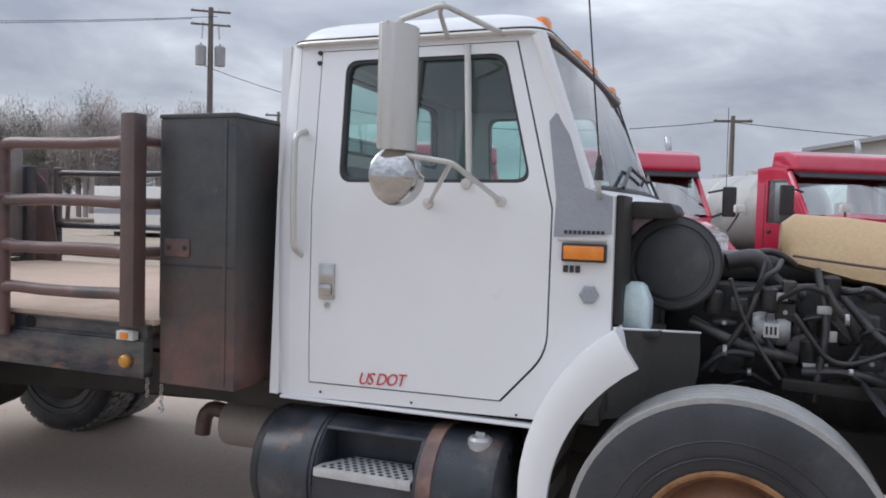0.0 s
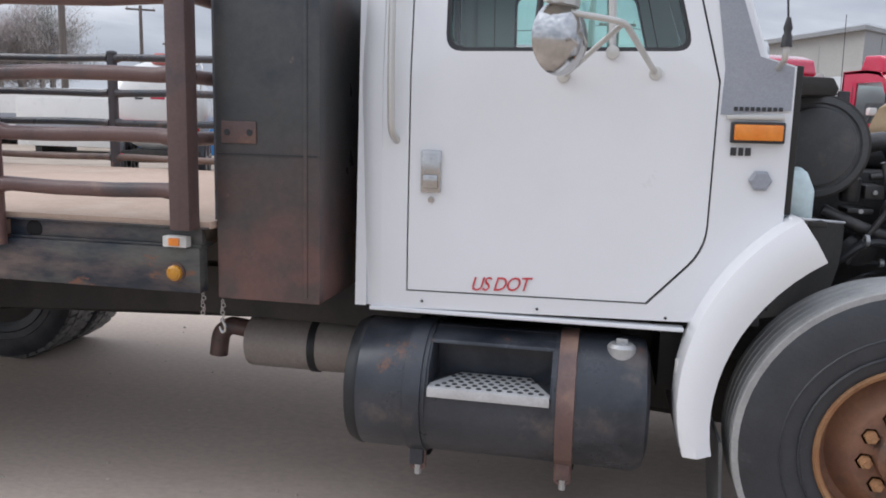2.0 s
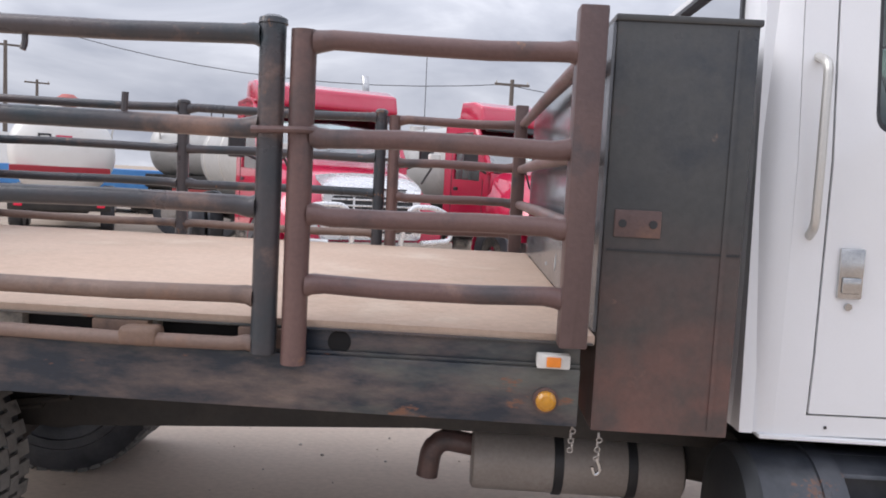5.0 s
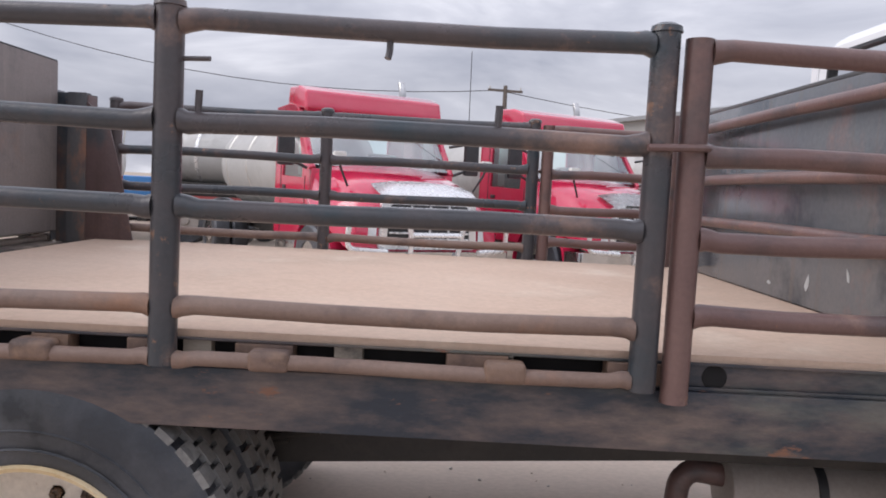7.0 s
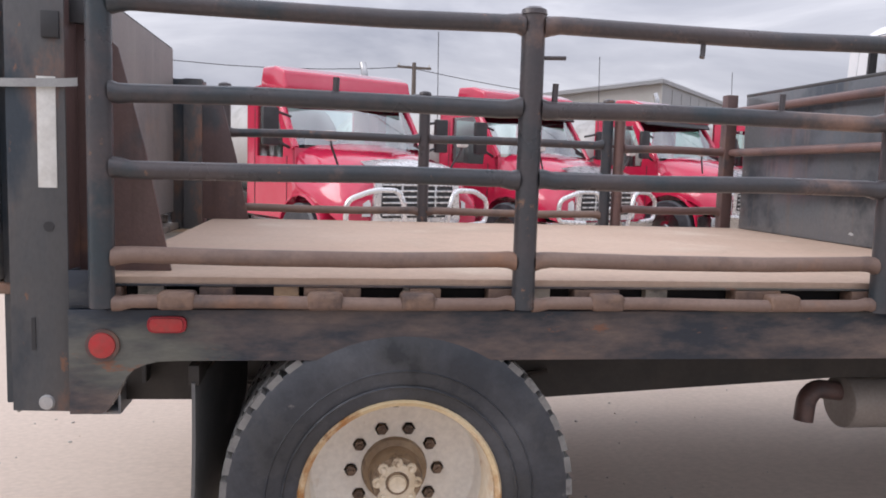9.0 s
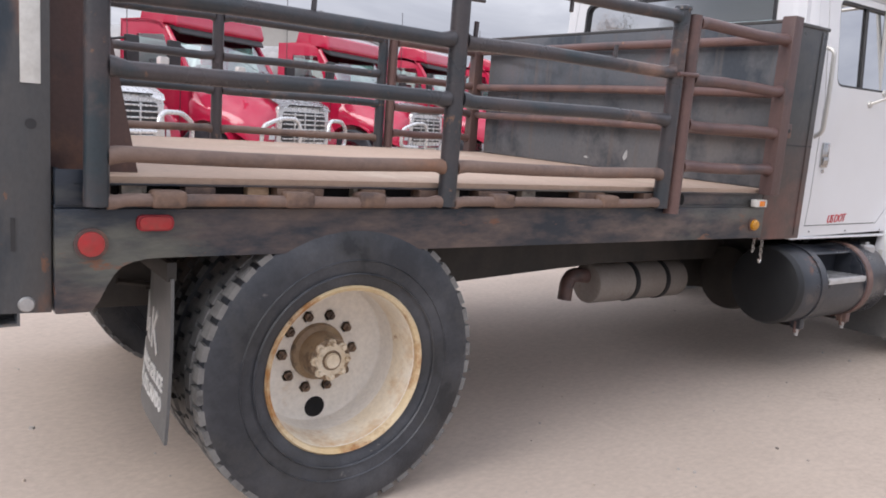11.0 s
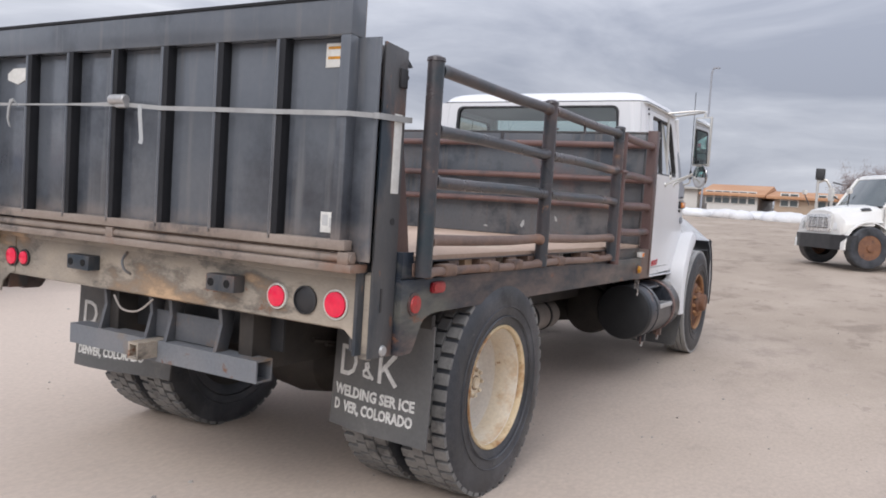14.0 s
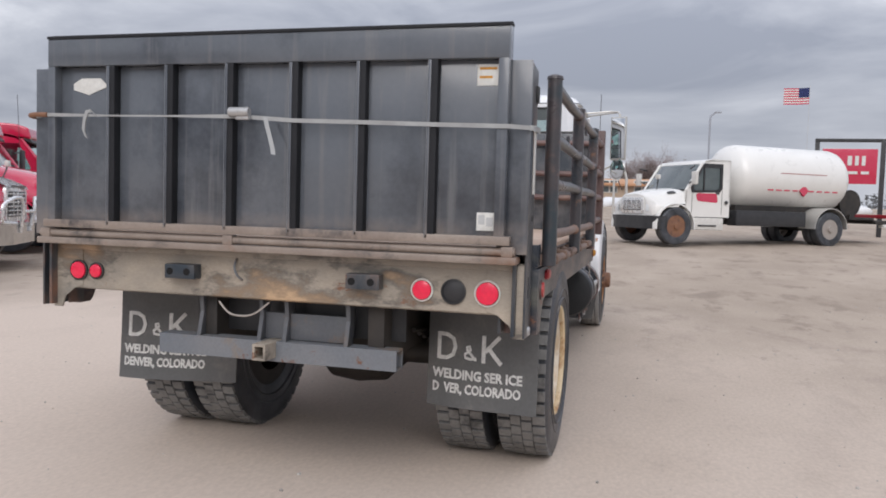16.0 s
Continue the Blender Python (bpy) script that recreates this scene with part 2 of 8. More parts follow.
M_BEAM = material("mud_stained_beam", (0.265, 0.245, 0.212), 0.34, second=(0.50, 0.425, 0.34), scale=1.8, amount=0.95, third=(0.055, 0.057, 0.058), tscale=1.5, tlow=0.52, thigh=0.60, bump=0.3, bscale=70, fourth=(0.52, 0.36, 0.225), fscale=1.5, flow=0.57, fhigh=0.66, streak=(1.0, 0.8, 1.7), chip=((0.20, 0.085, 0.045), 3.2, 0.61))
M_GATEBAR = material("dusty_brown_hinge_steel", (0.225, 0.180, 0.152), 0.42, second=(0.33, 0.275, 0.235), scale=2.4, amount=0.9, third=(0.060, 0.056, 0.058), tscale=1.7, tlow=0.53, thigh=0.62, bump=0.3, bscale=70, fourth=(0.24, 0.135, 0.09), fscale=2.6, flow=0.58, fhigh=0.70)
M_COLUMN = material("chipped_column_paint", (0.072, 0.078, 0.086), 0.36, second=(0.110, 0.098, 0.092), scale=2.2, amount=0.9, third=(0.22, 0.115, 0.08), tscale=2.2, tlow=0.53, thigh=0.64, bump=0.3, bscale=70, fourth=(0.030, 0.042, 0.056), fscale=1.9, flow=0.52, fhigh=0.62, streak=(1.5, 1.5, 0.7), chip=((0.22, 0.11, 0.07), 7.0, 0.62))
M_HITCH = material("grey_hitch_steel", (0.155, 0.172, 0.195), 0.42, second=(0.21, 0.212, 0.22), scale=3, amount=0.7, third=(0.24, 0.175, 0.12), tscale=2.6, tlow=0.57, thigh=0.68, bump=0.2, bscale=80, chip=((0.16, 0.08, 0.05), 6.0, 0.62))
M_HITCHDARK = material("dark_weathered_hitch_steel", (0.085, 0.092, 0.105), 0.45, second=(0.135, 0.138, 0.145), scale=4, amount=0.8, third=(0.19, 0.125, 0.085), tscale=3, tlow=0.57, thigh=0.70, bump=0.2, bscale=80)
M_TYRE = material("tyre_rubber", (0.026, 0.030, 0.038), 0.42, second=(0.085, 0.090, 0.102), scale=5, amount=0.9, third=(0.21, 0.205, 0.20), tscale=2.8, tlow=0.53, thigh=0.74, bump=0.45, bscale=90, fourth=(0.020, 0.023, 0.028), fscale=2.8, flow=0.50, fhigh=0.64, chip=((0.16, 0.155, 0.15), 12.0, 0.66))
M_TYREFRONT = material("dusty_front_tyre_rubber", (0.028, 0.030, 0.035), 0.48, second=(0.056, 0.059, 0.066), scale=4, amount=0.8, third=(0.115, 0.112, 0.108), tscale=3.0, tlow=0.56, thigh=0.80, bump=0.35, bscale=90)
M_TREADFRONT = material("pale_dusty_front_tread", (0.32, 0.318, 0.312), 0.7, second=(0.42, 0.415, 0.405), scale=8, amount=0.9, bump=0.4, bscale=80)
M_TREAD = material("dusty_tyre_tread", (0.155, 0.153, 0.150), 0.7, second=(0.25, 0.245, 0.235), scale=9, amount=0.9, third=(0.085, 0.084, 0.083), tscale=6, tlow=0.54, thigh=0.66, bump=0.5, bscale=80)
M_RIM = material("cream_wheel_paint", (0.84, 0.80, 0.735), 0.40, second=(0.75, 0.69, 0.61), scale=2.2, amount=0.8, third=(0.58, 0.45, 0.30), tscale=6, tlow=0.61, thigh=0.77, bump=0.2, bscale=60, chip=((0.36, 0.19, 0.08), 8.0, 0.67))
M_RIMEDGE = material("yellowed_rim_edge", (0.64, 0.48, 0.26), 0.5, second=(0.78, 0.68, 0.50), scale=4, amount=0.9, third=(0.38, 0.17, 0.05), tscale=5, tlow=0.48, thigh=0.62, bump=0.25, bscale=60, chip=((0.24, 0.12, 0.05), 9.0, 0.62))
M_RIMSLOPE = material("rust_streaked_cream_paint", (0.82, 0.76, 0.66), 0.42, second=(0.74, 0.62, 0.44), scale=3, amount=0.9, third=(0.55, 0.32, 0.12), tscale=3.2, tlow=0.52, thigh=0.68, bump=0.2, bscale=60, chip=((0.36, 0.17, 0.06), 6.0, 0.62))
M_RUSTRIM = material("rusty_front_wheel", (0.17, 0.082, 0.052), 0.65, second=(0.26, 0.125, 0.065), scale=7, amount=0.9, third=(0.42, 0.24, 0.10), tscale=5, tlow=0.62, thigh=0.80, bump=0.5, bscale=70, fourth=(0.085, 0.055, 0.045), fscale=6, flow=0.55, fhigh=0.7)
M_RUSTLIP = material("orange_rust_rim_lip", (0.33, 0.150, 0.068), 0.6, second=(0.46, 0.28, 0.14), scale=7, amount=0.9, third=(0.17, 0.075, 0.04), tscale=6, tlow=0.54, thigh=0.70, bump=0.3, bscale=60)
M_HUB = material("worn_ochre_hub_iron", (0.62, 0.50, 0.34), 0.40, second=(0.78, 0.70, 0.57), scale=13, amount=0.9, third=(0.20, 0.12, 0.06), tscale=14, tlow=0.56, thigh=0.66, bump=0.5, bscale=90)
M_BARREL = material("greasy_brown_hub", (0.22, 0.145, 0.085), 0.42, second=(0.36, 0.265, 0.17), scale=11, amount=0.9, third=(0.09, 0.055, 0.035), tscale=10, tlow=0.52, thigh=0.64, bump=0.5, bscale=90)
M_NUT = material("rusty_wheel_nut", (0.11, 0.068, 0.045), 0.5, 0.2, second=(0.24, 0.17, 0.12), scale=20, amount=0.8, third=(0.05, 0.035, 0.028), tscale=16, tlow=0.5, thigh=0.62)
# darker copy of the tank black: shade under the bed put into colour
M_TANKHEAD = material("smooth_black_tank_paint", (0.014, 0.016, 0.019), 0.5, second=(0.024, 0.026, 0.028), scale=4, amount=0.8, bump=0.1, bscale=80)
M_BLACK = material("black_plastic", (0.024, 0.025, 0.028), 0.45, second=(0.045, 0.045, 0.048), scale=7, amount=0.7, bump=0.15, bscale=100)
M_FILTER = material("dusty_black_filter_can", (0.048, 0.050, 0.054), 0.42, second=(0.085, 0.087, 0.090), scale=4, amount=0.8, third=(0.14, 0.13, 0.12), tscale=5, tlow=0.60, thigh=0.82, bump=0.15, bscale=90)
M_ENGINE = material("greasy_engine_iron", (0.028, 0.028, 0.029), 0.34, second=(0.078, 0.072, 0.070), scale=9, amount=0.9, third=(0.17, 0.13, 0.10), tscale=6, tlow=0.60, thigh=0.78, bump=0.4, bscale=60)
M_ALU = material("dull_aluminium", (0.52, 0.52, 0.52), 0.42, 0.5, second=(0.38, 0.38, 0.38), scale=9, amount=0.7, bump=0.2, bscale=90)
M_MUFF = material("grey_brown_muffler", (0.34, 0.30, 0.27), 0.5, 0.15, second=(0.41, 0.375, 0.345), scale=3, amount=0.8, third=(0.22, 0.165, 0.135), tscale=3, tlow=0.6, thigh=0.76, bump=0.2, bscale=70)
M_TANK = material("black_fuel_tank_paint", (0.028, 0.032, 0.041), 0.30, second=(0.066, 0.071, 0.083), scale=2.5, amount=0.9, third=(0.17, 0.135, 0.118), tscale=2.0, tlow=0.56, thigh=0.72, bump=0.2, bscale=70, fourth=(0.018, 0.022, 0.030), fscale=3.2, flow=0.52, fhigh=0.64, chip=((0.15, 0.075, 0.05), 5.0, 0.63))
M_CHASSIS = material("dirty_chassis_steel", (0.019, 0.018, 0.017), 0.6, second=(0.048, 0.040, 0.034), scale=4, amount=0.9, bump=0.3, bscale=60)
M_RUBBERFLAP = material("grey_mudflap_rubber", (0.098, 0.101, 0.103), 0.5, second=(0.150, 0.149, 0.146), scale=3, amount=0.8, third=(0.23, 0.215, 0.20), tscale=3, tlow=0.57, thigh=0.78, bump=0.3, bscale=60)
M_LETTER = material("worn_white_lettering", (0.80, 0.80, 0.78), 0.7, second=(0.52, 0.52, 0.50), scale=22, amount=0.8)
M_REDLETTER = material("red_letter_paint", (0.55, 0.02, 0.035), 0.5, second=(0.68, 0.16, 0.17), scale=60, amount=0.6)
M_REDLENS = material("red_lamp_lens", (0.90, 0.012, 0.070), 0.2, second=(0.84, 0.03, 0.07), scale=20, amount=0.5, coat=0.5)
M_DULLRED = material("dirty_red_lens", (0.48, 0.030, 0.035), 0.4, second=(0.30, 0.06, 0.05), scale=24, amount=0.9)
M_AMBER = material("amber_lamp_lens", (0.80, 0.22, 0.015), 0.22, second=(0.90, 0.34, 0.04), scale=20, amount=0.5, coat=0.6)
M_YELLOW = material("yellow_lamp_lens", (0.66, 0.30, 0.012), 0.3, second=(0.45, 0.20, 0.02), scale=26, amount=0.9, coat=0.4)
M_LAMPWHITE = material("white_lamp_body", (0.70, 0.69, 0.66), 0.4, second=(0.5, 0.48, 0.44), scale=18, amount=0.6)
M_CHROME = material("worn_chrome", (0.62, 0.62, 0.62), 0.16, 1.0, second=(0.42, 0.41, 0.40), scale=9, amount=0.6, bscale=120)
M_STEELGREY = material("dull_steel_mirror_shell", (0.64, 0.63, 0.60), 0.36, 0.55, second=(0.57, 0.56, 0.53), scale=2, amount=0.6, third=(0.38, 0.34, 0.30), tscale=5, tlow=0.70, thigh=0.84, bscale=120, grain_by=0.4)
M_MIRROR = material("mirror_glass", (0.75, 0.77, 0.78), 0.03, 1.0, rvar=0.01)
M_GLASS = glass("green_tinted_window_glass", (0.72, 0.96, 0.90), clear=0.90)
M_SCREEN = glass("windscreen_glass", (0.92, 0.97, 0.96), clear=0.76)
M_REARGLASS = glass("rear_window_glass", (0.80, 0.98, 0.92), clear=0.78)
M_SEAT = material("grey_cab_upholstery", (0.10, 0.105, 0.115), 0.8, second=(0.14, 0.145, 0.15), scale=6, amount=0.7, bump=0.3, bscale=140)
M_INTERIOR = material("grey_cab_trim", (0.50, 0.51, 0.51), 0.7, second=(0.56, 0.565, 0.57), scale=4, amount=0.6, bscale=120)
M_TAN = material("tan_engine_cover", (0.50, 0.345, 0.185), 0.6, second=(0.58, 0.42, 0.25), scale=3, amount=0.8, third=(0.24, 0.15, 0.08), tscale=4, tlow=0.66, thigh=0.82, bump=0.2, bscale=70)
M_BOTTLE = material("milky_plastic_bottle", (0.60, 0.74, 0.76), 0.4, second=(0.62, 0.70, 0.70), scale=9, amount=0.7)
M_STRAP = material("grey_webbing", (0.40, 0.41, 0.41), 0.8, second=(0.28, 0.28, 0.28), scale=9, amount=0.8, bump=0.4, bscale=200)
# near-black, painted in as the shade inside holes and pockets
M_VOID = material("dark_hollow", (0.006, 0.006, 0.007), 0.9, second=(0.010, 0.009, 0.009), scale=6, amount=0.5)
M_LINER = material("dark_grey_inner_fender", (0.150, 0.145, 0.138), 0.55, second=(0.21, 0.20, 0.19), scale=3, amount=0.8, bump=0.2, bscale=60)
M_BRIGHT = material("bright_polished_trim", (0.80, 0.80, 0.80), 0.28, 0.6, second=(0.70, 0.70, 0.70), scale=6, amount=0.6, bscale=120, grain_by=0.4)
M_STEP = material("pale_perforated_steel", (0.60, 0.60, 0.60), 0.5, 0.2, second=(0.46, 0.45, 0.44), scale=12, amount=0.7, bump=0.2, bscale=90)
M_STICKER = material("white_sticker", (0.74, 0.74, 0.71), 0.5, second=(0.60, 0.59, 0.55), scale=20, amount=0.7)
M_SILVER = material("dull_silver_tank_skin", (0.40, 0.40, 0.39), 0.5, 0.15, second=(0.50, 0.50, 0.49), scale=1.2, amount=0.8, third=(0.28, 0.27, 0.26), tscale=1.6, tlow=0.54, thigh=0.70, bscale=60)
M_BARNDULL = material("faded_red_lid", (0.40, 0.10, 0.09), 0.6, second=(0.50, 0.18, 0.15), scale=6, amount=0.7)
M_RED = material("red_truck_paint", (0.55, 0.014, 0.062), 0.14, second=(0.62, 0.045, 0.10), scale=2, amount=0.6, bscale=160, coat=1.0)
M_REDDARK = material("dark_red_trim", (0.30, 0.01, 0.02), 0.4, second=(0.36, 0.02, 0.03), scale=3, amount=0.6)
M_FLEETWHITE = material("white_fleet_paint", (0.80, 0.79, 0.76), 0.3, second=(0.72, 0.71, 0.68), scale=1.5, amount=0.6, bscale=140, coat=0.4)
M_FLEETGLASS = material("dark_fleet_glass", (0.055, 0.072, 0.074), 0.06, second=(0.10, 0.125, 0.125), scale=1.5, amount=0.7, rvar=0.03, coat=1.0)
M_CLEARGLASS = glass("fleet_windscreen_glass", (0.66, 0.90, 0.86), clear=0.66)
M_LAMPGLASS = material("headlamp_lens", (0.70, 0.71, 0.71), 0.12, second=(0.5, 0.51, 0.52), scale=9, amount=0.7, coat=0.8)


# ---------------------------------------------------------------- mesh helpers
BASE = {}


def thing(name, at, label, category, group="", kind=""):
    """An Empty at the base of a thing; its parts are modelled in world coordinates and shifted to it."""
    ob = new(name)
    ob.empty_display_size = 0.2
    ob.location = at
    BASE[ob] = Vector(at)
    return tagged(ob, label, category, group, kind)


def finish(bm, mat, name, smooth=35):
    bmesh.ops.recalc_face_normals(bm, faces=bm.faces)
    me = bpy.data.meshes.new(name)
    bm.to_mesh(me)
    bm.free()
    me.materials.append(mat)
    if smooth:
        me.shade_smooth()
        me.set_sharp_from_angle(angle=radians(smooth))
    return me


def part(name, bm, mat, parent, label="", smooth=35):
    """Links a bmesh as one mesh under a thing or under a part."""
    base = BASE[parent]
    bmesh.ops.translate(bm, verts=bm.verts, vec=-base)
    ob = new(name, finish(bm, mat, name, smooth))
    ob.parent = parent
    BASE[ob] = base
    if label:
        ob["label"] = label
    return ob


def single(name, bm, mat, at, label, category, group="", kind="", smooth=35):
    """A thing that is one mesh, with its origin at its base."""
    at = Vector(at)
    bmesh.ops.translate(bm, verts=bm.verts, vec=-at)
    ob = new(name, finish(bm, mat, name, smooth))
    ob.location = at
    BASE[ob] = at
    return tagged(ob, label, category, group, kind)


def B():
    return bmesh.new()


def add(bm, verts, faces):
    vs = [bm.verts.new(v) for v in verts]
    return [bm.faces.new([vs[i] for i in f]) for f in faces]


def box(bm, x0, x1, y0, y1, z0, z1, bevel=0.0, seg=2):
    tmp = bmesh.new()
    add(tmp, [(x, y, z) for x in (x0, x1) for y in (y0, y1) for z in (z0, z1)],
        [(0, 1, 3, 2), (4, 6, 7, 5), (0, 4, 5, 1), (2, 3, 7, 6), (0, 2, 6, 4), (1, 5, 7, 3)])
    if bevel:
        bmesh.ops.bevel(tmp, geom=tmp.edges[:], offset=bevel, segments=seg, affect="EDGES", profile=0.6)
    merge(bm, tmp)
    return bm


def merge(bm, tmp, m=None):
    if m is not None:
        bmesh.ops.transform(tmp, matrix=m, verts=tmp.verts)
    me = bpy.data.meshes.new("tmp")
    tmp.to_mesh(me)
    tmp.free()
    bm.from_mesh(me)
    bpy.data.meshes.remove(me)
    return bm


def prism(bm, pts, axis, a, b, bevel=0.0, seg=2):
    """A polygon pushed along an axis. axis y: points are (x, z); x: (y, z); z: (x, y)."""
    tmp = bmesh.new()
    put = {"x": lambda p, d: (d, p[0], p[1]), "y": lambda p, d: (p[0], d, p[1]), "z": lambda p, d: (p[0], p[1], d)}[axis]
    n = len(pts)
    add(tmp, [put(p, a) for p in pts] + [put(p, b) for p in pts],
        [tuple(range(n)), tuple(range(2 * n - 1, n - 1, -1))] + [(i, i + n, (i + 1) % n + n, (i + 1) % n) for i in range(n)])
    if bevel:
        bmesh.ops.bevel(tmp, geom=tmp.edges[:], offset=bevel, segments=seg, affect="EDGES", profile=0.6)
    return merge(bm, tmp)


def loft(bm, rings, closed=True, caps=True):
    """Skins rings of points, each with the same count."""
    n = len(rings[0])
    vs = [[bm.verts.new(p) for p in r] for r in rings]
    for r, s in zip(vs, vs[1:]):
        for i in range(n if closed else n - 1):
            bm.faces.new((r[i], r[(i + 1) % n], s[(i + 1) % n], s[i]))
    if caps and closed:
        bm.faces.new(vs[0])
        bm.faces.new(vs[-1][::-1])
    return bm


def tube(bm, pts, r, n=12, caps=True):
    """A round bar along a line of points."""
    pts = [Vector(p) for p in pts]
    rings, side = [], None
    for i, p in enumerate(pts):
        d = ((pts[i] - pts[i - 1]).normalized() if i else Vector()) + ((pts[i + 1] - pts[i]).normalized() if i + 1 < len(pts) else Vector())
        d.normalize()
        if side is None:
            side = d.cross((0, 0, 1) if abs(d.z) < 0.9 else (1, 0, 0)).normalized()
        side = (side - d * side.dot(d)).normalized()
        up = d.cross(side)
        rings.append([p + (side * math.cos(k * math.tau / n) + up * math.sin(k * math.tau / n)) * r for k in range(n)])
    return loft(bm, rings, True, caps)


def bend(pts, r=0.04, k=4):
    """Rounds the corners of a line of points."""
    pts = [Vector(p) for p in pts]
    out = [pts[0]]
    for a, b, c in zip(pts, pts[1:], pts[2:]):
        u, v = (a - b), (c - b)
        e = min(r, u.length / 2, v.length / 2)
        p, q = b + u.normalized() * e, b + v.normalized() * e
        out += [p.lerp(b, t).lerp(b.lerp(q, t), t) for t in [i / k for i in range(k + 1)]]
    return out + [pts[-1]]


def lathe(bm, profile, at, axis="y", n=40, flip=1, close=False):
    """Turns a profile of (radius, height) about an axis through at. flip -1 turns the heights over."""
    at = Vector(at)
    rings = []
    for r, h in profile:
        ring = []
        for k in range(n):
            c, s = math.cos(k * math.tau / n) * r, math.sin(k * math.tau / n) * r
            ring.append(at + Vector({"y": (c, h * flip, s), "x": (h * flip, c, s), "z": (c, s, h * flip)}[axis]))
        rings.append(ring)
    if close:
        rings.append(rings[0])
    vs = [[bm.verts.new(p) for p in r] for r in (rings[:-1] if close else rings)]
    if close:
        vs.append(vs[0])
    for a, b in zip(vs, vs[1:]):
        for i in range(n):
            bm.faces.new((a[i], a[(i + 1) % n], b[(i + 1) % n], b[i]))
    if not close:
        for ring in (vs[0], vs[-1]):
            if (ring[0].co - ring[n // 2].co).length > 1e-4:
                bm.faces.new(ring)
    return bm


def rounded(pts, r, k=5):
    """A closed 2D polygon with rounded corners."""
    out, n = [], len(pts)
    for i in range(n):
        a, b, c = (Vector((*pts[j % n][:2], 0)) for j in (i - 1, i, i + 1))
        u, v = a - b, c - b
        e = min(r, u.length * 0.49, v.length * 0.49)
        p, q = b + u.normalized() * e, b + v.normalized() * e
        for t in [j / k for j in range(k + 1)]:
            w = p.lerp(b, t).lerp(b.lerp(q, t), t)
            out.append((w.x, w.y))
    return out


def cast(poly, c, ang):
    """Where the ray from c at that angle leaves a polygon round c."""
    d, best = (math.cos(ang), math.sin(ang)), None
    for (ax, ay), (bx, by) in zip(poly, poly[1:] + poly[:1]):
        ex, ey = bx - ax, by - ay
        den = d[0] * ey - d[1] * ex
        if abs(den) < 1e-12:
            continue
        t = ((ax - c[0]) * ey - (ay - c[1]) * ex) / den
        s = ((ax - c[0]) * d[1] - (ay - c[1]) * d[0]) / den
        if t > 0 and -1e-6 <= s <= 1 + 1e-6 and (best is None or t > best):
            best = t
    return (c[0] + d[0] * best, c[1] + d[1] * best)


def ringpanel(bm, outer, inner, axis, a, b, warp=None):
    """A panel with a hole, from a outside to b inside; both outlines are seen whole from the hole's middle."""
    c = (sum(p[0] for p in inner) / len(inner), sum(p[1] for p in inner) / len(inner))
    angs = sorted({round(math.atan2(p[1] - c[1], p[0] - c[0]), 5) for p in outer + inner})
    put = {"x": lambda p, d: Vector((d, p[0], p[1])), "y": lambda p, d: Vector((p[0], d, p[1]))}[axis]
    o, i = [cast(outer, c, t) for t in angs], [cast(inner, c, t) for t in angs]
    rings = [[put(p, a) for p in i], [put(p, a) for p in o], [put(p, b) for p in o], [put(p, b) for p in i]]
    if warp:
        rings = [[warp(p) for p in r] for r in rings]
    loft(bm, rings + [rings[0]], True, False)
    bmesh.ops.remove_doubles(bm, verts=bm.verts, dist=1e-5)
    return bm


def text_part(name, body, mat, parent, at, size, rot, label="", depth=0.0015, shear=0.0, space=1.0, width=1.0):
    """Lettering in the built-in font as a thin raised mesh."""
    cu = bpy.data.curves.new(name, "FONT")
    cu.body, cu.size, cu.extrude, cu.shear, cu.space_character = body, size, depth, shear, space
    cu.align_x, cu.align_y, cu.resolution_u = "CENTER", "CENTER", 3
    tmp = bpy.data.objects.new(name, cu)
    scene.collection.objects.link(tmp)
    bpy.context.view_layer.update()
    me = bpy.data.meshes.new_from_object(tmp.evaluated_get(bpy.context.evaluated_depsgraph_get()))
    bpy.data.objects.remove(tmp)
    me.transform(pose(*(Vector(at) - BASE[parent]), *rot) @ Matrix.Diagonal((width, 1, 1, 1)))
    me.materials.clear()
    me.materials.append(mat)
    ob = new(name, me)
    ob.parent = parent
    BASE[ob] = BASE[parent]
    if label:
        ob["label"] = label
    return ob


# ---------------------------------------------------------------- ground
def lift(x, y):
    """The yard climbs gently ahead of the truck, with a low swell under its front axle."""
    t = max(0.0, x - 5.0)
    swell = 0.076 * math.exp(-((x - 5.4) / 2.0) ** 2 - ((y - 1.2) / 3.5) ** 2)
    return (0.034 * t * t / (t + 3.0) if t < 70 else 2.25) + swell


# pale: colour brightened round the truck to offset its shade
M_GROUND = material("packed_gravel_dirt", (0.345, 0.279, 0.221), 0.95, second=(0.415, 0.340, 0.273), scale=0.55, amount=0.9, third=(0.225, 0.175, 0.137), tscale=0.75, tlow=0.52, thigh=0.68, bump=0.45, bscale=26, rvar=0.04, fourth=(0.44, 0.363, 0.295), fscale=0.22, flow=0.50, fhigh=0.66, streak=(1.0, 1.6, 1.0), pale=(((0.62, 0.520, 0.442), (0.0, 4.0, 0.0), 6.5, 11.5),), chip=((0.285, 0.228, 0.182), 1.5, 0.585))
xs = sorted({round(s * v, 3) for s in (-1, 1) for v in [0.4 * i for i in range(0, 41)] + [16 + 2 ** (i / 3) for i in range(0, 33)]})
g = B()
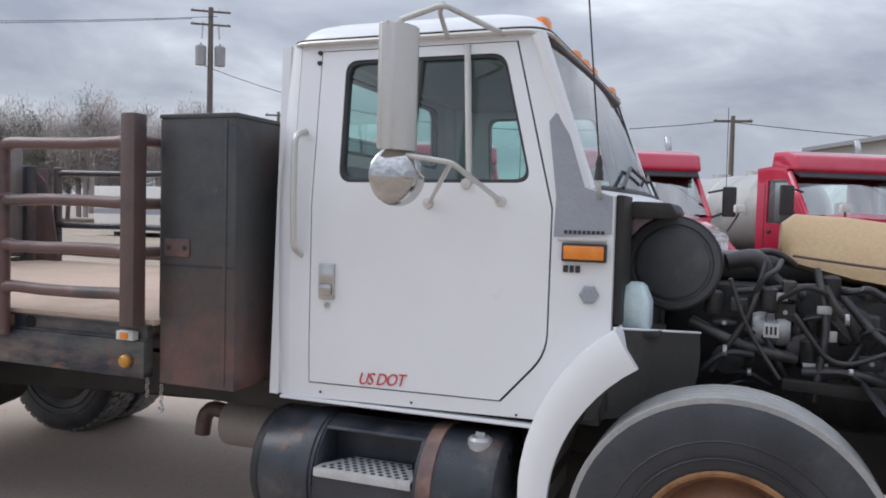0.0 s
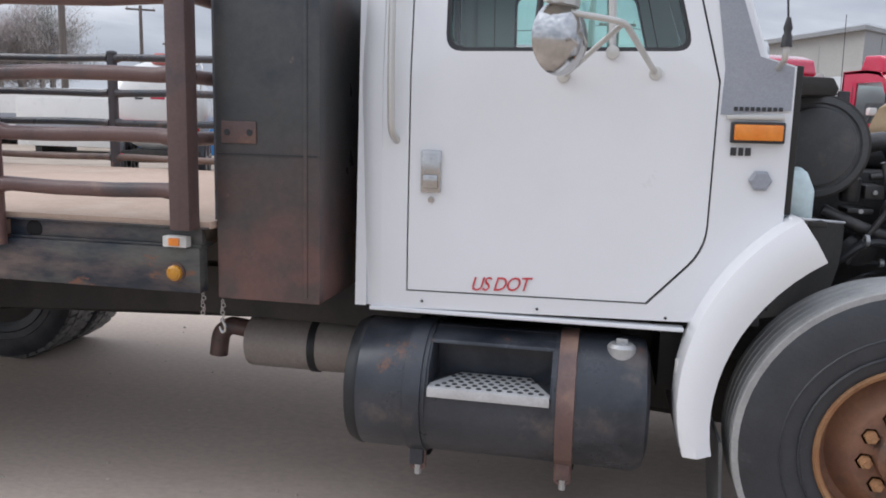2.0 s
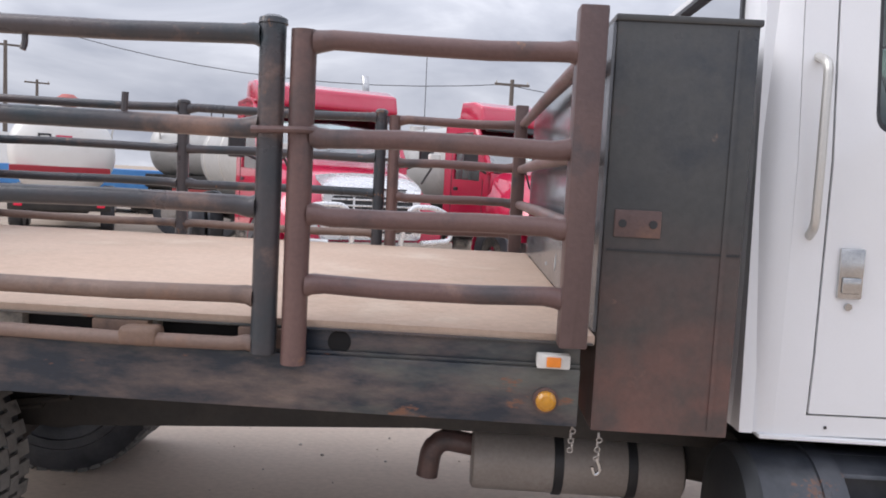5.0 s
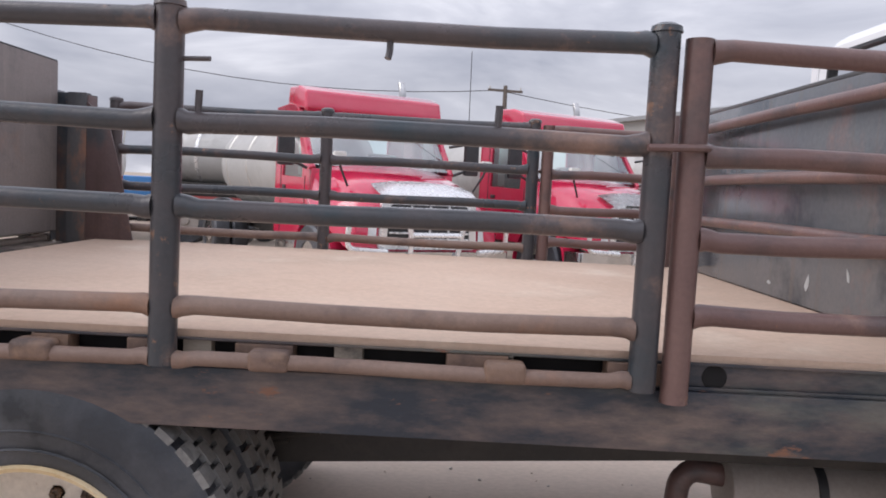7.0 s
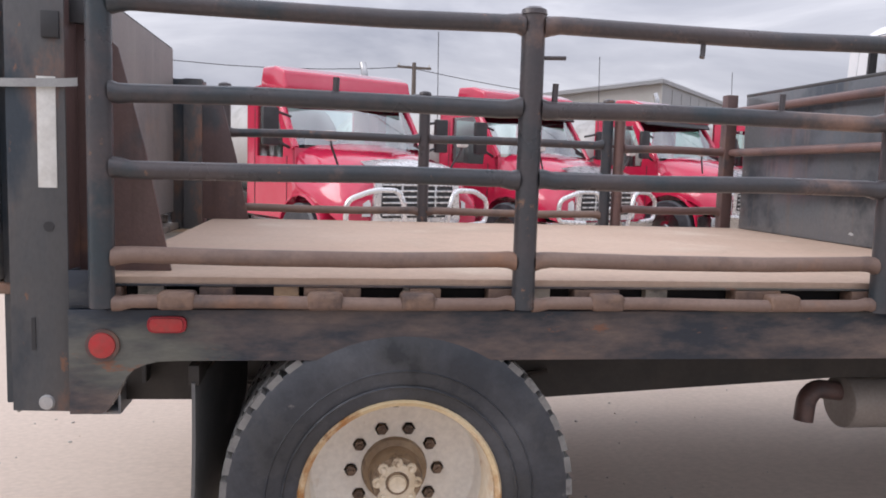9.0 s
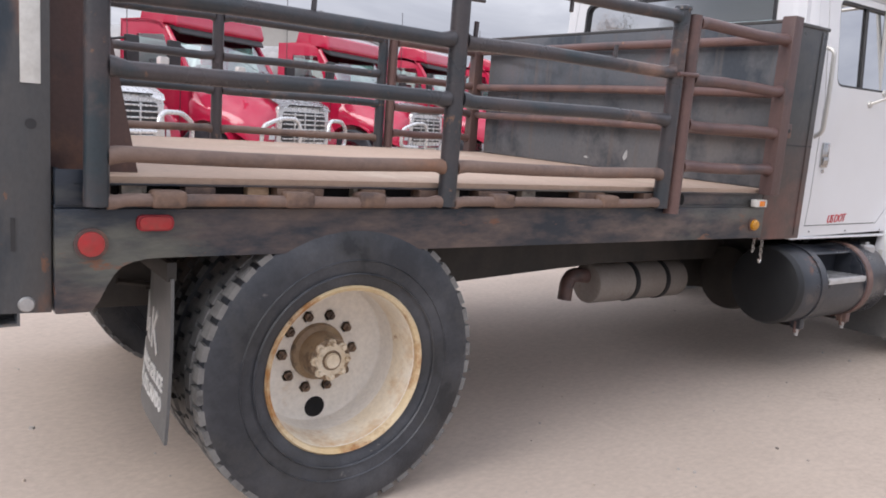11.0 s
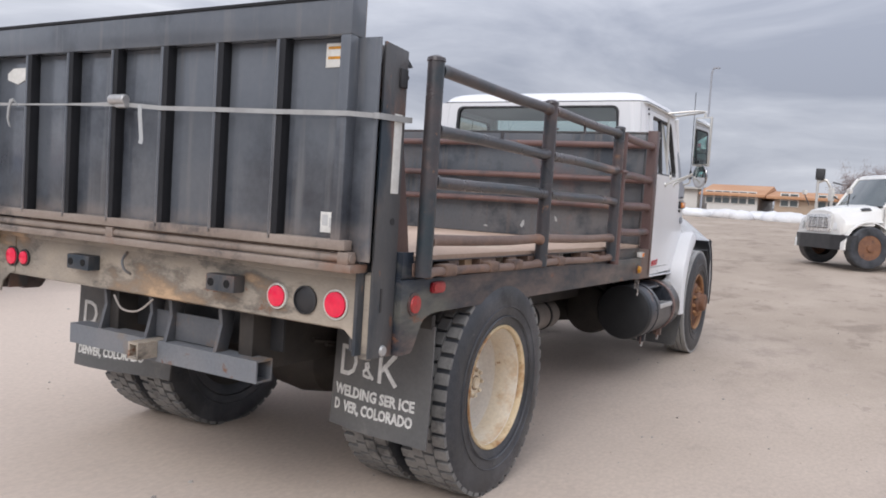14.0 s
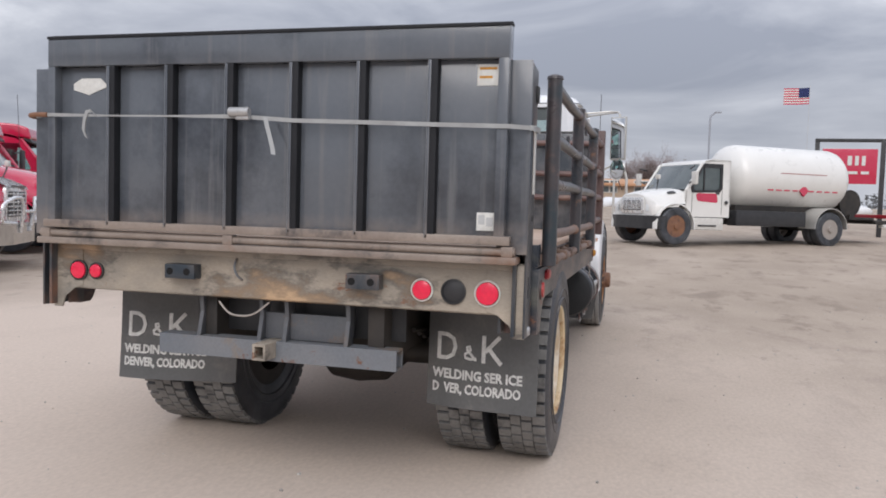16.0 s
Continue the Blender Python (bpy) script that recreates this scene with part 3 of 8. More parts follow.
rows_ = [[g.verts.new((x + 2, y, lift(x + 2, y) + (0.010 * noise.noise((x * 0.7, y * 0.7, 0)) + 0.008 * noise.noise((x * 2.3, y * 2.3, 3)) - 0.006 if abs(x) < 16 and abs(y) < 16 else 0))) for y in xs] for x in xs]
for a_, b_ in zip(rows_, rows_[1:]):
    for i in range(len(xs) - 1):
        g.faces.new((a_[i], b_[i], b_[i + 1], a_[i + 1]))
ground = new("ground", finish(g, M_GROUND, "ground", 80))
tagged(ground, "packed pale brown gravel and dirt yard", "ground", kind="structure")

pebbles = B()
rng = random.Random(5)
for _ in range(180):
    px, py, s = rng.uniform(-4, 7), rng.uniform(-3.0, 4.0), rng.uniform(0.003, 0.008)
    tmp = bmesh.new()
    bmesh.ops.create_icosphere(tmp, subdivisions=1, radius=s)
    for v in tmp.verts:
        v.co *= rng.uniform(0.7, 1.2)
        v.co.z *= 0.6
    merge(pebbles, tmp, Matrix.Translation((px, py, lift(px, py) + s * 0.2)))
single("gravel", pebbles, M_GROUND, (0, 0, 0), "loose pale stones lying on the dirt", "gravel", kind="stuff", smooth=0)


# loose stones on the packed dirt
M_STONE = material("grey_loose_stone", (0.36, 0.33, 0.30), 0.85, second=(0.52, 0.49, 0.46), scale=9, amount=0.9, third=(0.16, 0.14, 0.125), tscale=7, tlow=0.54, thigh=0.62, bscale=60)
stones, rng = B(), random.Random(17)
for i in range(900):
    x, y = rng.uniform(-8, 9), rng.uniform(-5, 6)
    r_, a = rng.choice((0.004, 0.005, 0.006, 0.008, 0.012)) * rng.uniform(0.7, 1.2), rng.uniform(0, math.tau)
    z = lift(x, y) + 0.010 * noise.noise(((x - 2) * 0.7, y * 0.7, 0)) + 0.008 * noise.noise(((x - 2) * 2.3, y * 2.3, 3)) - 0.006
    ring = [(x + r_ * rng.uniform(0.8, 1.4) * math.cos(a + k * math.tau / 5), y + r_ * rng.uniform(0.8, 1.2) * math.sin(a + k * math.tau / 5)) for k in range(5)]
    vs = [(px, py, z - 0.004) for px, py in ring] + [(x + (px - x) * 0.7, y + (py - y) * 0.7, z + r_ * rng.uniform(0.5, 0.9)) for px, py in ring]
    add(stones, vs, [(5, 6, 7, 8, 9)] + [(k, (k + 1) % 5, 5 + (k + 1) % 5, 5 + k) for k in range(5)])
single("loose_stones", stones, M_STONE, (0, 0, 0), "small loose grey stones scattered on packed dirt", "gravel", kind="stuff", smooth=0)

# ---------------------------------------------------------------- the stake bed truck
CY = 1.16          # middle of chassis and cab
BY = 1.225         # middle of the bed
truck = thing("stake_bed_truck", (2.6, CY, 0), "white single-cab truck with a rusty pipe-rail flatbed and raised liftgate", "truck")


# -- frame under cab and bed
for yc in (CY - 0.43, CY + 0.43):
    part("frame_rail", prism(B(), [(-0.15, 0.62), (1.3, 0.60), (2.7, 0.675), (6.25, 0.64), (6.25, 0.86), (-0.15, 0.90)], "y", yc - 0.04, yc + 0.04, 0.006), M_CHASSIS, truck)
for x in (0.25, 1.5, 2.4, 3.6, 4.6):
    part("frame_crossmember", box(B(), x - 0.05, x + 0.05, CY - 0.39, CY + 0.39, 0.68, 0.84, 0.008), M_CHASSIS, truck)
part("drive_shaft", tube(B(), [(0.9, CY, 0.52), (3.0, CY, 0.60), (4.6, CY, 0.66)], 0.05), M_CHASSIS, truck)
ax = B()
lathe(ax, [(0.0, -1.0), (0.075, -1.0), (0.075, -0.28), (0.19, -0.16), (0.21, 0.0), (0.19, 0.16), (0.075, 0.28), (0.075, 1.0), (0.0, 1.0)], (0.83, CY, 0.5), "y", 20)
part("rear_axle", ax, M_CHASSIS, truck)
part("front_axle", tube(B(), [(5.37, 0.25, 0.56), (5.37, 0.6, 0.44), (5.37, 1.7, 0.44), (5.37, 2.07, 0.56)], 0.05), M_CHASSIS, truck)
for y in (CY - 0.5, CY + 0.5):
    sp = B()
    for i in range(5):
        h = 0.62 - i * 0.016
        tube(sp, [(0.83 - 0.62 + i * 0.1, y, h + 0.10 - i * 0.016), (0.83, y, h), (0.83 + 0.62 - i * 0.1, y, h + 0.10 - i * 0.016)], 0.012, 6)
    part("leaf_spring", sp, M_CHASSIS, truck)


# -- wheels
def tyre(parent, at, r, w, lugs=46, ribbed=False):
    """A tyre on a y axle; its tread is blocks, or plain ribs on a steering wheel."""
    h, rim = w / 2, 0.262 if ribbed else 0.292
    prof = [(rim - 0.005, -h * 0.80), (rim + 0.03, -h * 0.92), (rim + 0.10, -h * 1.0), (r - 0.09, -h * 0.99), (r - 0.045, -h * 0.95), (r - 0.020, -h * 0.86),
            (r - 0.020, h * 0.86), (r - 0.045, h * 0.95), (r - 0.09, h * 0.99), (rim + 0.10, h), (rim + 0.03, h * 0.92), (rim - 0.005, h * 0.80)]
    body = lathe(B(), prof, at, "y", 56, 1, True)
    t = part("tyre", body, M_TYREFRONT if ribbed else M_TYRE, parent, "black rubber tyre with dusty sidewall")
    blocks = B()
    n = lugs
    if ribbed:
        for ya, yb in ((-0.86, -0.56), (-0.50, -0.20), (-0.14, 0.14), (0.20, 0.50), (0.56, 0.86)):
            lathe(blocks, [(r - 0.024, ya * h), (r - 0.003, ya * h), (r, (ya * 0.9 + yb * 0.1) * h), (r, (ya * 0.1 + yb * 0.9) * h), (r - 0.003, yb * h), (r - 0.024, yb * h)], at, "y", 64, 1, True)
        n = 0
    for k in range(n):
        for j, (ya, yb, off) in enumerate(((-0.86, -0.42, 0.0), (-0.39, -0.015, 0.5), (0.015, 0.39, 0.0), (0.42, 0.86, 0.5))):
            a0, a1 = (k + off) * math.tau / n, (k + off + (0.70 if abs(ya) > 0.5 or abs(yb) > 0.5 else 0.80)) * math.tau / n
            vs = []
            for a in (a0, (a0 + a1) / 2, a1):
                for rad in (r - 0.030, r - 0.002 - (0.0 if abs(ya) < 0.5 and abs(yb) < 0.5 else 0.004)):
                    for y in (ya * h * (1.02 if ya < -0.8 else 1), yb * h * (1.02 if yb > 0.8 else 1)):
                        vs.append((at[0] + rad * math.cos(a), at[1] + y, at[2] + rad * math.sin(a)))
            add(blocks, vs, [(2, 3, 7, 6), (6, 7, 11, 10), (0, 1, 3, 2), (8, 10, 11, 9), (0, 2, 6, 4), (4, 6, 10, 8), (1, 5, 7, 3), (5, 9, 11, 7)])
    part("tread", blocks, M_TREADFRONT if ribbed else M_TREAD, t, "worn blocky tread", smooth=0)
    lip = B()
    for rr in (r - 0.135, rim + 0.055):
        for s in (-1, 1):
            lathe(lip, [(rr - 0.004, s * h * 0.985), (rr, s * (h + 0.004)), (rr + 0.004, s * h * 0.985)], at, "y", 56, 1, True)
    part("sidewall_rib", lip, M_TYREFRONT if ribbed else M_TYRE, t)
    return t


def nuts(parent, c, y, r, n, side, mat, turn=0.0, size=0.017):
    for k in range(n):
        a = turn + k * math.tau / n
        p = (c[0] + r * math.cos(a), y, c[2] + r * math.sin(a))
        q = B()
        lathe(q, [(0.0, 0.030), (size * 0.5, 0.030), (size * 0.5, 0.020), (size * 0.95, 0.018), (size, 0.0), (size * 1.35, 0.0), (size * 1.35, -0.004)], p, "y", 6, side)
        part("wheel_nut", q, mat, parent)


def dual_wheel(c, side, lab):
    """Two tyres on one hub; the outer disc is deeply dished. c: where the outer rim edge lies."""
    hub = part("rear_wheel", lathe(B(), [(0.288, 0.0), (0.298, -0.006), (0.302, 0.0), (0.300, 0.014), (0.284, 0.022), (0.280, 0.05), (0.275, 0.085), (0.272, 0.15), (0.272, 0.222), (0.266, 0.241),
                                         (0.258, 0.246), (0.10, 0.246), (0.10, 0.27), (0.268, 0.27), (0.286, 0.24), (0.302, 0.1)], c, "y", 56, -side, True), M_RIM, truck, lab)
    part("rim_edge", lathe(B(), [(0.286, -0.002), (0.2985, -0.010), (0.3045, -0.002), (0.302, 0.016), (0.2845, 0.020), (0.2825, 0.012)], c, "y", 56, -side, True), M_RIMEDGE, hub, "yellowed rusty rim edge")
    hy = c[1] - side * 0.246
    nuts(hub, c, hy, 0.141, 10, side, M_NUT, radians(72))
    hb = B()
    lathe(hb, [(0.108, 0.0), (0.104, 0.02), (0.086, 0.03), (0.084, 0.085), (0.078, 0.10), (0.078, 0.112), (0.040, 0.116), (0.036, 0.128), (0.0, 0.118)], (c[0], hy, c[2]), "y", 28, side)
    part("hub", hb, M_BARREL, hub, "greasy brown axle hub")
    part("axle_flange", lathe(B(), [(0.060, 0.114), (0.058, 0.122), (0.030, 0.124), (0.026, 0.136), (0.0, 0.137)], (c[0], hy, c[2]), "y", 28, side), M_HUB, hub, "bright worn axle flange")
    for k in range(8):
        a = k * math.tau / 8
        part("hub_bolt", lathe(B(), [(0.017, 0.108), (0.017, 0.120), (0.010, 0.122), (0.010, 0.134), (0.006, 0.138), (0.0, 0.138)], (c[0] + 0.062 * math.cos(a), hy, c[2] + 0.062 * math.sin(a)), "y", 8, side), M_HUB, hub)
    part("rim_slope", lathe(B(), [(0.2825, 0.024), (0.2785, 0.052), (0.2735, 0.086), (0.2705, 0.148), (0.2735, 0.148), (0.2765, 0.087), (0.2815, 0.052), (0.2855, 0.024)], c, "y", 56, -side, True), M_RIMSLOPE, hub, "rust-streaked inner slope of the rim")
    for a, ro in ((radians(-90), 0.218), (radians(90), 0.246)):
        part("hand_hole", lathe(B(), [(0.040, 0.0), (0.040, 0.0025), (0.0, 0.0025)], (c[0] + ro * math.cos(a), hy, c[2] + ro * math.sin(a)), "y", 22, side), M_VOID, hub, "dark round hand hole")
    rt = 0.53
    tyre(hub, (c[0], c[1] - side * 0.118, c[2]), rt, 0.275)
    tyre(hub, (c[0], c[1] - side * 0.440, c[2]), rt, 0.275)
    part("inner_rim", lathe(B(), [(0.30, 0.30), (0.305, 0.55), (0.20, 0.56), (0.20, 0.30)], c, "y", 40, -side, True), M_CHASSIS, hub)


def front_wheel(c, side, lab):
    k = 0.86
    hub = part("front_wheel", lathe(B(), [(r_ * k, h_) for r_, h_ in [(0.300, 0.0), (0.312, -0.006), (0.317, 0.002), (0.310, 0.018), (0.296, 0.02), (0.288, 0.055), (0.262, 0.07), (0.235, 0.05), (0.20, 0.015), (0.185, 0.008),
                                          (0.06, 0.008), (0.06, 0.03), (0.26, 0.10), (0.30, 0.10)]], c, "y", 56, -side, True), M_RUSTRIM, truck, lab)
    part("rim_edge", lathe(B(), [(r_ * k, h_) for r_, h_ in ((0.298, -0.002), (0.3125, -0.010), (0.3195, 0.0), (0.312, 0.020), (0.2945, 0.022), (0.293, 0.012))], c, "y", 56, -side, True), M_RUSTLIP, hub, "orange rusty rim edge")
    hy = c[1] - side * 0.008
    nuts(hub, c, hy, 0.128, 10, side, M_RUSTLIP, 0.2, 0.020)
    part("hub", lathe(B(), [(0.105, 0.0), (0.100, 0.03), (0.085, 0.045), (0.082, 0.085), (0.070, 0.095), (0.0, 0.095)], (c[0], hy, c[2]), "y", 28, side), M_RUSTRIM, hub, "rusty brown hub cap")
    tyre(hub, (c[0], c[1] - side * 0.110, c[2]), 0.507, 0.250, ribbed=True)


dual_wheel((0.83, 0.008, 0.508), -1, "cream steel wheel of the dual pair, deeply dished")
dual_wheel((0.83, 2 * CY - 0.008, 0.508), 1, "cream steel wheel of the dual pair, deeply dished")
front_wheel((5.378, 0.050, 0.572), -1, "rusty orange steel steering wheel rim")
front_wheel((5.378, 2 * CY - 0.050, 0.572), 1, "rusty orange steel steering wheel rim")

# -- bed
part("deck", box(B(), -0.045, 3.17, 0.015, 2.435, 1.143, 1.168, 0.004), M_DECK, truck, "pale worn plank deck")
for i in range(9):
    x = 0.12 + i * 0.37
    part("deck_crossmember", prism(B(), [(x - 0.035, 1.143), (x + 0.035, 1.143), (x + 0.035, 1.075), (x - 0.035, 1.075)], "y", 0.03, 2.42, 0.004), M_BEAM, truck)
for s, y in ((-1, 0.0), (1, 2 * BY)):
    # outer side channel with its lowered and cut rear end
    arch = [(0.20, 0.934), (0.146, 0.932), (0.11, 0.928), (0.078, 0.914), (0.058, 0.892), (0.043, 0.859), (0.022, 0.815), (0.010, 0.795), (-0.006, 0.785), (-0.09, 0.785)]
    part("side_sill", prism(B(), [(-0.09, 1.078), (3.135, 1.078), (3.135, 0.925)] + arch, "y", y, y - s * 0.055, 0.004), M_SILL, truck, "dusty dark steel bed sill")
    part("sill_lip", box(B(), -0.09, 3.135, min(y - s * 0.012, y - s * 0.10), max(y - s * 0.012, y - s * 0.10), 1.0785, 1.088, 0.002), M_SILL, truck)
    part("edge_bar", box(B(), 2.40, 3.135, min(y - s * 0.020, y - s * 0.05), max(y - s * 0.020, y - s * 0.05), 1.088, 1.142, 0.003), M_SILL, truck)
part("inner_beam", box(B(), -0.05, 3.15, CY - 0.47, CY - 0.39, 0.905, 1.074, 0.006), M_CHASSIS, truck)
part("inner_beam", box(B(), -0.05, 3.15, CY + 0.39, CY + 0.47, 0.905, 1.074, 0.006), M_CHASSIS, truck)
part("sill_hole", lathe(B(), [(0.031, 0.0), (0.031, 0.0015), (0.0, 0.0015)], (2.497, 0.0195, 1.112), "y", 20, -1), M_VOID, truck, "round hole in the sill")

# -- pipe fences along both sides
RAIL, POST = 0.0252, 0.0335


def post(parent, x, y, z0, z1, mat, r=POST, cap=True, name="post"):
    q = B()
    lathe(q, [(r, z0), (r, z1 - r * 0.6), (r * 1.12, z1 - r * 0.55), (r * 1.05, z1 - r * 0.15), (r * 0.6, z1 + r * 0.08), (0.0, z1 + r * 0.12)] if cap else [(r, z0), (r, z1)], (x, y, 0), "z", 16)
    return part(name, q, mat, parent)


def rail(parent, x0, x1, y, z, mat, r=RAIL, dz=0.0, name="rail"):
    """A pipe rail whose ends flare a little where they are welded on."""
    q = B()
    xs_ = [x0, x0 + 0.02, x0 + 0.05, (x0 * 2 + x1) / 3, (x0 + x1 * 2) / 3, x1 - 0.05, x1 - 0.02, x1]
    rs = [r * 1.22, r * 1.1, r, r, r, r, r * 1.1, r * 1.22]
    rings = []
    for i, (x, rr) in enumerate(zip(xs_, rs)):
        sag = 0.004 * math.sin(i * 1.7 + z * 9)
        rings.append([(x, y + rr * math.cos(k * math.tau / 14), z + dz * (x - x0) / (x1 - x0) + sag + rr * math.sin(k * math.tau / 14)) for k in range(14)])
    return part(name, loft(q, rings), mat, parent)


for y, tag_ in ((-0.03, 1), (2.48, -1)):
    fence = truck
    for x in (0.008, 1.166, 2.306):
        post(fence, x, y, 1.090 if x < 2 else 1.083, 1.940, M_PIPE)
    for x0, x1 in ((0.035, 1.138), (1.194, 2.278)):
        rail(fence, x0, x1, y, 1.893, M_PIPE)
        rail(fence, x0, x1, y, 1.662, M_PIPE)
        rail(fence, x0, x1, y, 1.463, M_PIPE)
        rail(fence, x0, x1, y, 1.230, M_PIPEDIRT, 0.0230)
        rail(fence, x0, x1, y, 1.104, M_PIPEDIRT, 0.0185)
    # short front gate, browner
    post(fence, 2.385, y, 1.058, 1.910, M_PIPEBROWN, 0.033, False, "gate_post")
    for z in (1.885, 1.645, 1.447, 1.268):
        rail(fence, 2.412, 3.072, y, z, M_PIPEBROWN)
    part("corner_post", box(B(), 3.066, 3.138, y - 0.036, y + 0.036, 1.145, 2.000, 0.008), M_BROWN, fence)
    part("gate_latch", tube(B(), bend([(2.27, y - tag_ * 0.045, 1.655), (2.40, y - tag_ * 0.045, 1.66), (2.43, y, 1.66)], 0.02), 0.009, 8), M_PIPEBROWN, fence)
for x, z0, z1 in ((1.235, 1.683, 1.735), (0.62, 1.683, 1.725), (1.93, 1.683, 1.735)):
    part("rail_pin", tube(B(), [(x, -0.03, z0), (x + 0.002, -0.03, z1)], 0.009, 8), M_PIPE, truck)
part("post_pin", tube(B(), [(1.195, -0.03, 1.805), (1.262, -0.034, 1.807)], 0.006, 8), M_PIPE, truck)
part("rail_bolt", tube(B(), bend([(1.672, -0.03, 1.872), (1.672, -0.03, 1.845), (1.668, -0.034, 1.828)], 0.01), 0.008, 8), M_PIPE, truck)
for x in (0.20, 0.60, 0.86, 1.42, 1.98):
    part("weld_clip", box(B(), x - 0.050, x + 0.050, -0.054, 0.02, 1.084, 1.134, 0.016, 3), M_CLIP, truck, "rusty welded clip over the bottom rail")
# deck edge: dusty stake blocks, pocket shade painted black, under a thin worn lip
for y in (0.0, 2 * BY):
    s = -1 if y else 1
    for x0, x1 in ((-0.02, 0.05), (0.255, 0.345), (0.54, 0.70), (0.84, 0.93), (1.07, 1.16), (1.33, 1.47), (1.84, 1.99), (2.23, 2.40)):
        part("stake_block", box(B(), x0, x1, min(y - s * 0.002, y + s * 0.060), max(y - s * 0.002, y + s * 0.060), 1.0885, 1.1415, 0.004), M_CLIP, truck, "dusty rusted block under the deck edge")
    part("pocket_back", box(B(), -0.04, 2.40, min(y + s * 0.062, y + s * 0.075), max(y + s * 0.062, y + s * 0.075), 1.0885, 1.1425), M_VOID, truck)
    part("deck_lip", box(B(), -0.045, 3.165, min(y + s * 0.004, y + s * 0.0145), max(y + s * 0.004, y + s * 0.0145), 1.1430, 1.1490, 0.002), M_SILL, truck, "thin dark steel lip under the deck edge")
# pipe rack across the headboard
for z in (1.895, 1.640, 1.440):
    q = B()
    tube(q, [(3.115, 0.006, z), (3.115, 1.2, z + 0.006), (3.115, 2.444, z)], RAIL * 0.95, 14)
    part("headboard_rail", q, M_PIPEBROWN, truck)

# -- scraped paint on the headboard
SCRAPES = ((0.99, 1.262, 0.016, 0.034, 0.3), (1.32, 1.225, 0.020, 0.008, 0.1), (0.71, 1.318, 0.010, 0.026, -0.4))
for y_, z_, w_, h_, a_ in SCRAPES:
    q = prism(B(), [(-w_, -h_ * 0.2), (-w_ * 0.3, -h_), (w_, -h_ * 0.6), (w_ * 0.7, h_ * 0.4), (w_ * 0.1, h_), (-w_ * 0.6, h_ * 0.5)], "x", 0.0, 0.0015)
    bmesh.ops.transform(q, matrix=Matrix.Translation((3.1662, y_, z_)) @ Matrix.Rotation(a_, 4, "X"), verts=q.verts)
    part("paint_scrape", q, M_STRAP, truck, "pale scraped patch of paint")

# -- tall steel cabinet between bed and cab
cab_box = part("headboard_cabinet", box(B(), 3.178, 3.542, 0.042, 2.408, 0.905, 1.995, 0.008), M_CABINET, truck, "tall dark steel cabinet with rusty lower panels")
part("cabinet_trim", box(B(), 3.486, 3.500, 0.038, 0.043, 0.925, 1.975, 0.002), M_CABINET, cab_box)
part("cabinet_rim", box(B(), 3.172, 3.548, 0.036, 2.414, 1.985, 2.003, 0.005), M_CABINET, cab_box)
part("cabinet_door_seam", box(B(), 3.186, 3.535, 0.0385, 0.043, 1.392, 1.398), M_BLACK, cab_box)
part("headboard_panel", box(B(), 3.168, 3.1775, 0.050, 2.400, 1.172, 1.984, 0.002), M_HEADBOARD, cab_box, "glossy dark headboard panel")
lt = part("latch_plate", box(B(), 3.203, 3.325, 0.0355, 0.043, 1.430, 1.502, 0.003), M_BROWN, cab_box, "rusty latch plate with two holes")
for x in (3.224, 3.304):
    part("latch_hole", lathe(B(), [(0.011, 0.0), (0.011, 0.002), (0.0, 0.002)], (x, 0.0355, 1.466), "y", 12, -1), M_BLACK, lt)
for x, z in ((3.128, 0.925), (3.20, 0.905)):
    ch = B()
    for i in range(6):
        lathe(ch, [(0.007, -0.0022), (0.009, 0.0), (0.007, 0.0022), (0.005, 0.0)], (x + 0.003 * math.sin(i * 2), 0.03, z - 0.008 - i * 0.013), "y" if i % 2 else "x", 10, 1, True)
    part("chain", ch, M_MUFF, truck, "short rusty safety chain")
part("snap_hook", tube(B(), bend([(3.198, 0.03, 0.835), (3.212, 0.03, 0.80), (3.196, 0.03, 0.785), (3.188, 0.03, 0.81)], 0.012), 0.005, 8), M_CHROME, truck)

part("stake_pocket", box(box(B(), -0.088, -0.076, 0.006, 0.075, 1.088, 1.185, 0.003), -0.088, -0.012, 0.004, 0.012, 1.088, 1.185, 0.002), M_SILL, truck, "open steel stake pocket")

# -- marker lamps of the bed side
lamp = part("side_marker_lamp", box(B(), 3.018, 3.104, -0.030, 0.006, 1.083, 1.120, 0.005), M_LAMPWHITE, truck, "white marker lamp with an amber lens")
part("lens", box(B(), 3.042, 3.080, -0.036, -0.028, 1.088, 1.115, 0.004), M_AMBER, lamp, "amber lens")
lamp = part("clearance_lamp", lathe(B(), [(0.034, 0.0), (0.034, 0.008), (0.0, 0.010)], (3.049, 0.0, 0.993), "y", 24, -1), M_BROWN, truck)
part("lens", lathe(B(), [(0.027, 0.004), (0.026, 0.020), (0.018, 0.028), (0.0, 0.031)], (3.049, 0.0, 0.993), "y", 24, -1), M_YELLOW, lamp, "round yellow lens")
lamp = part("round_side_reflector", lathe(B(), [(0.045, 0.0), (0.045, 0.008), (0.0, 0.009)], (0.0, 0.0, 0.980), "y", 26, -1), M_BROWN, truck)
part("lens", lathe(B(), [(0.036, 0.006), (0.034, 0.014), (0.0, 0.018)], (0.0, 0.0, 0.980), "y", 26, -1), M_DULLRED, lamp, "round red lens")
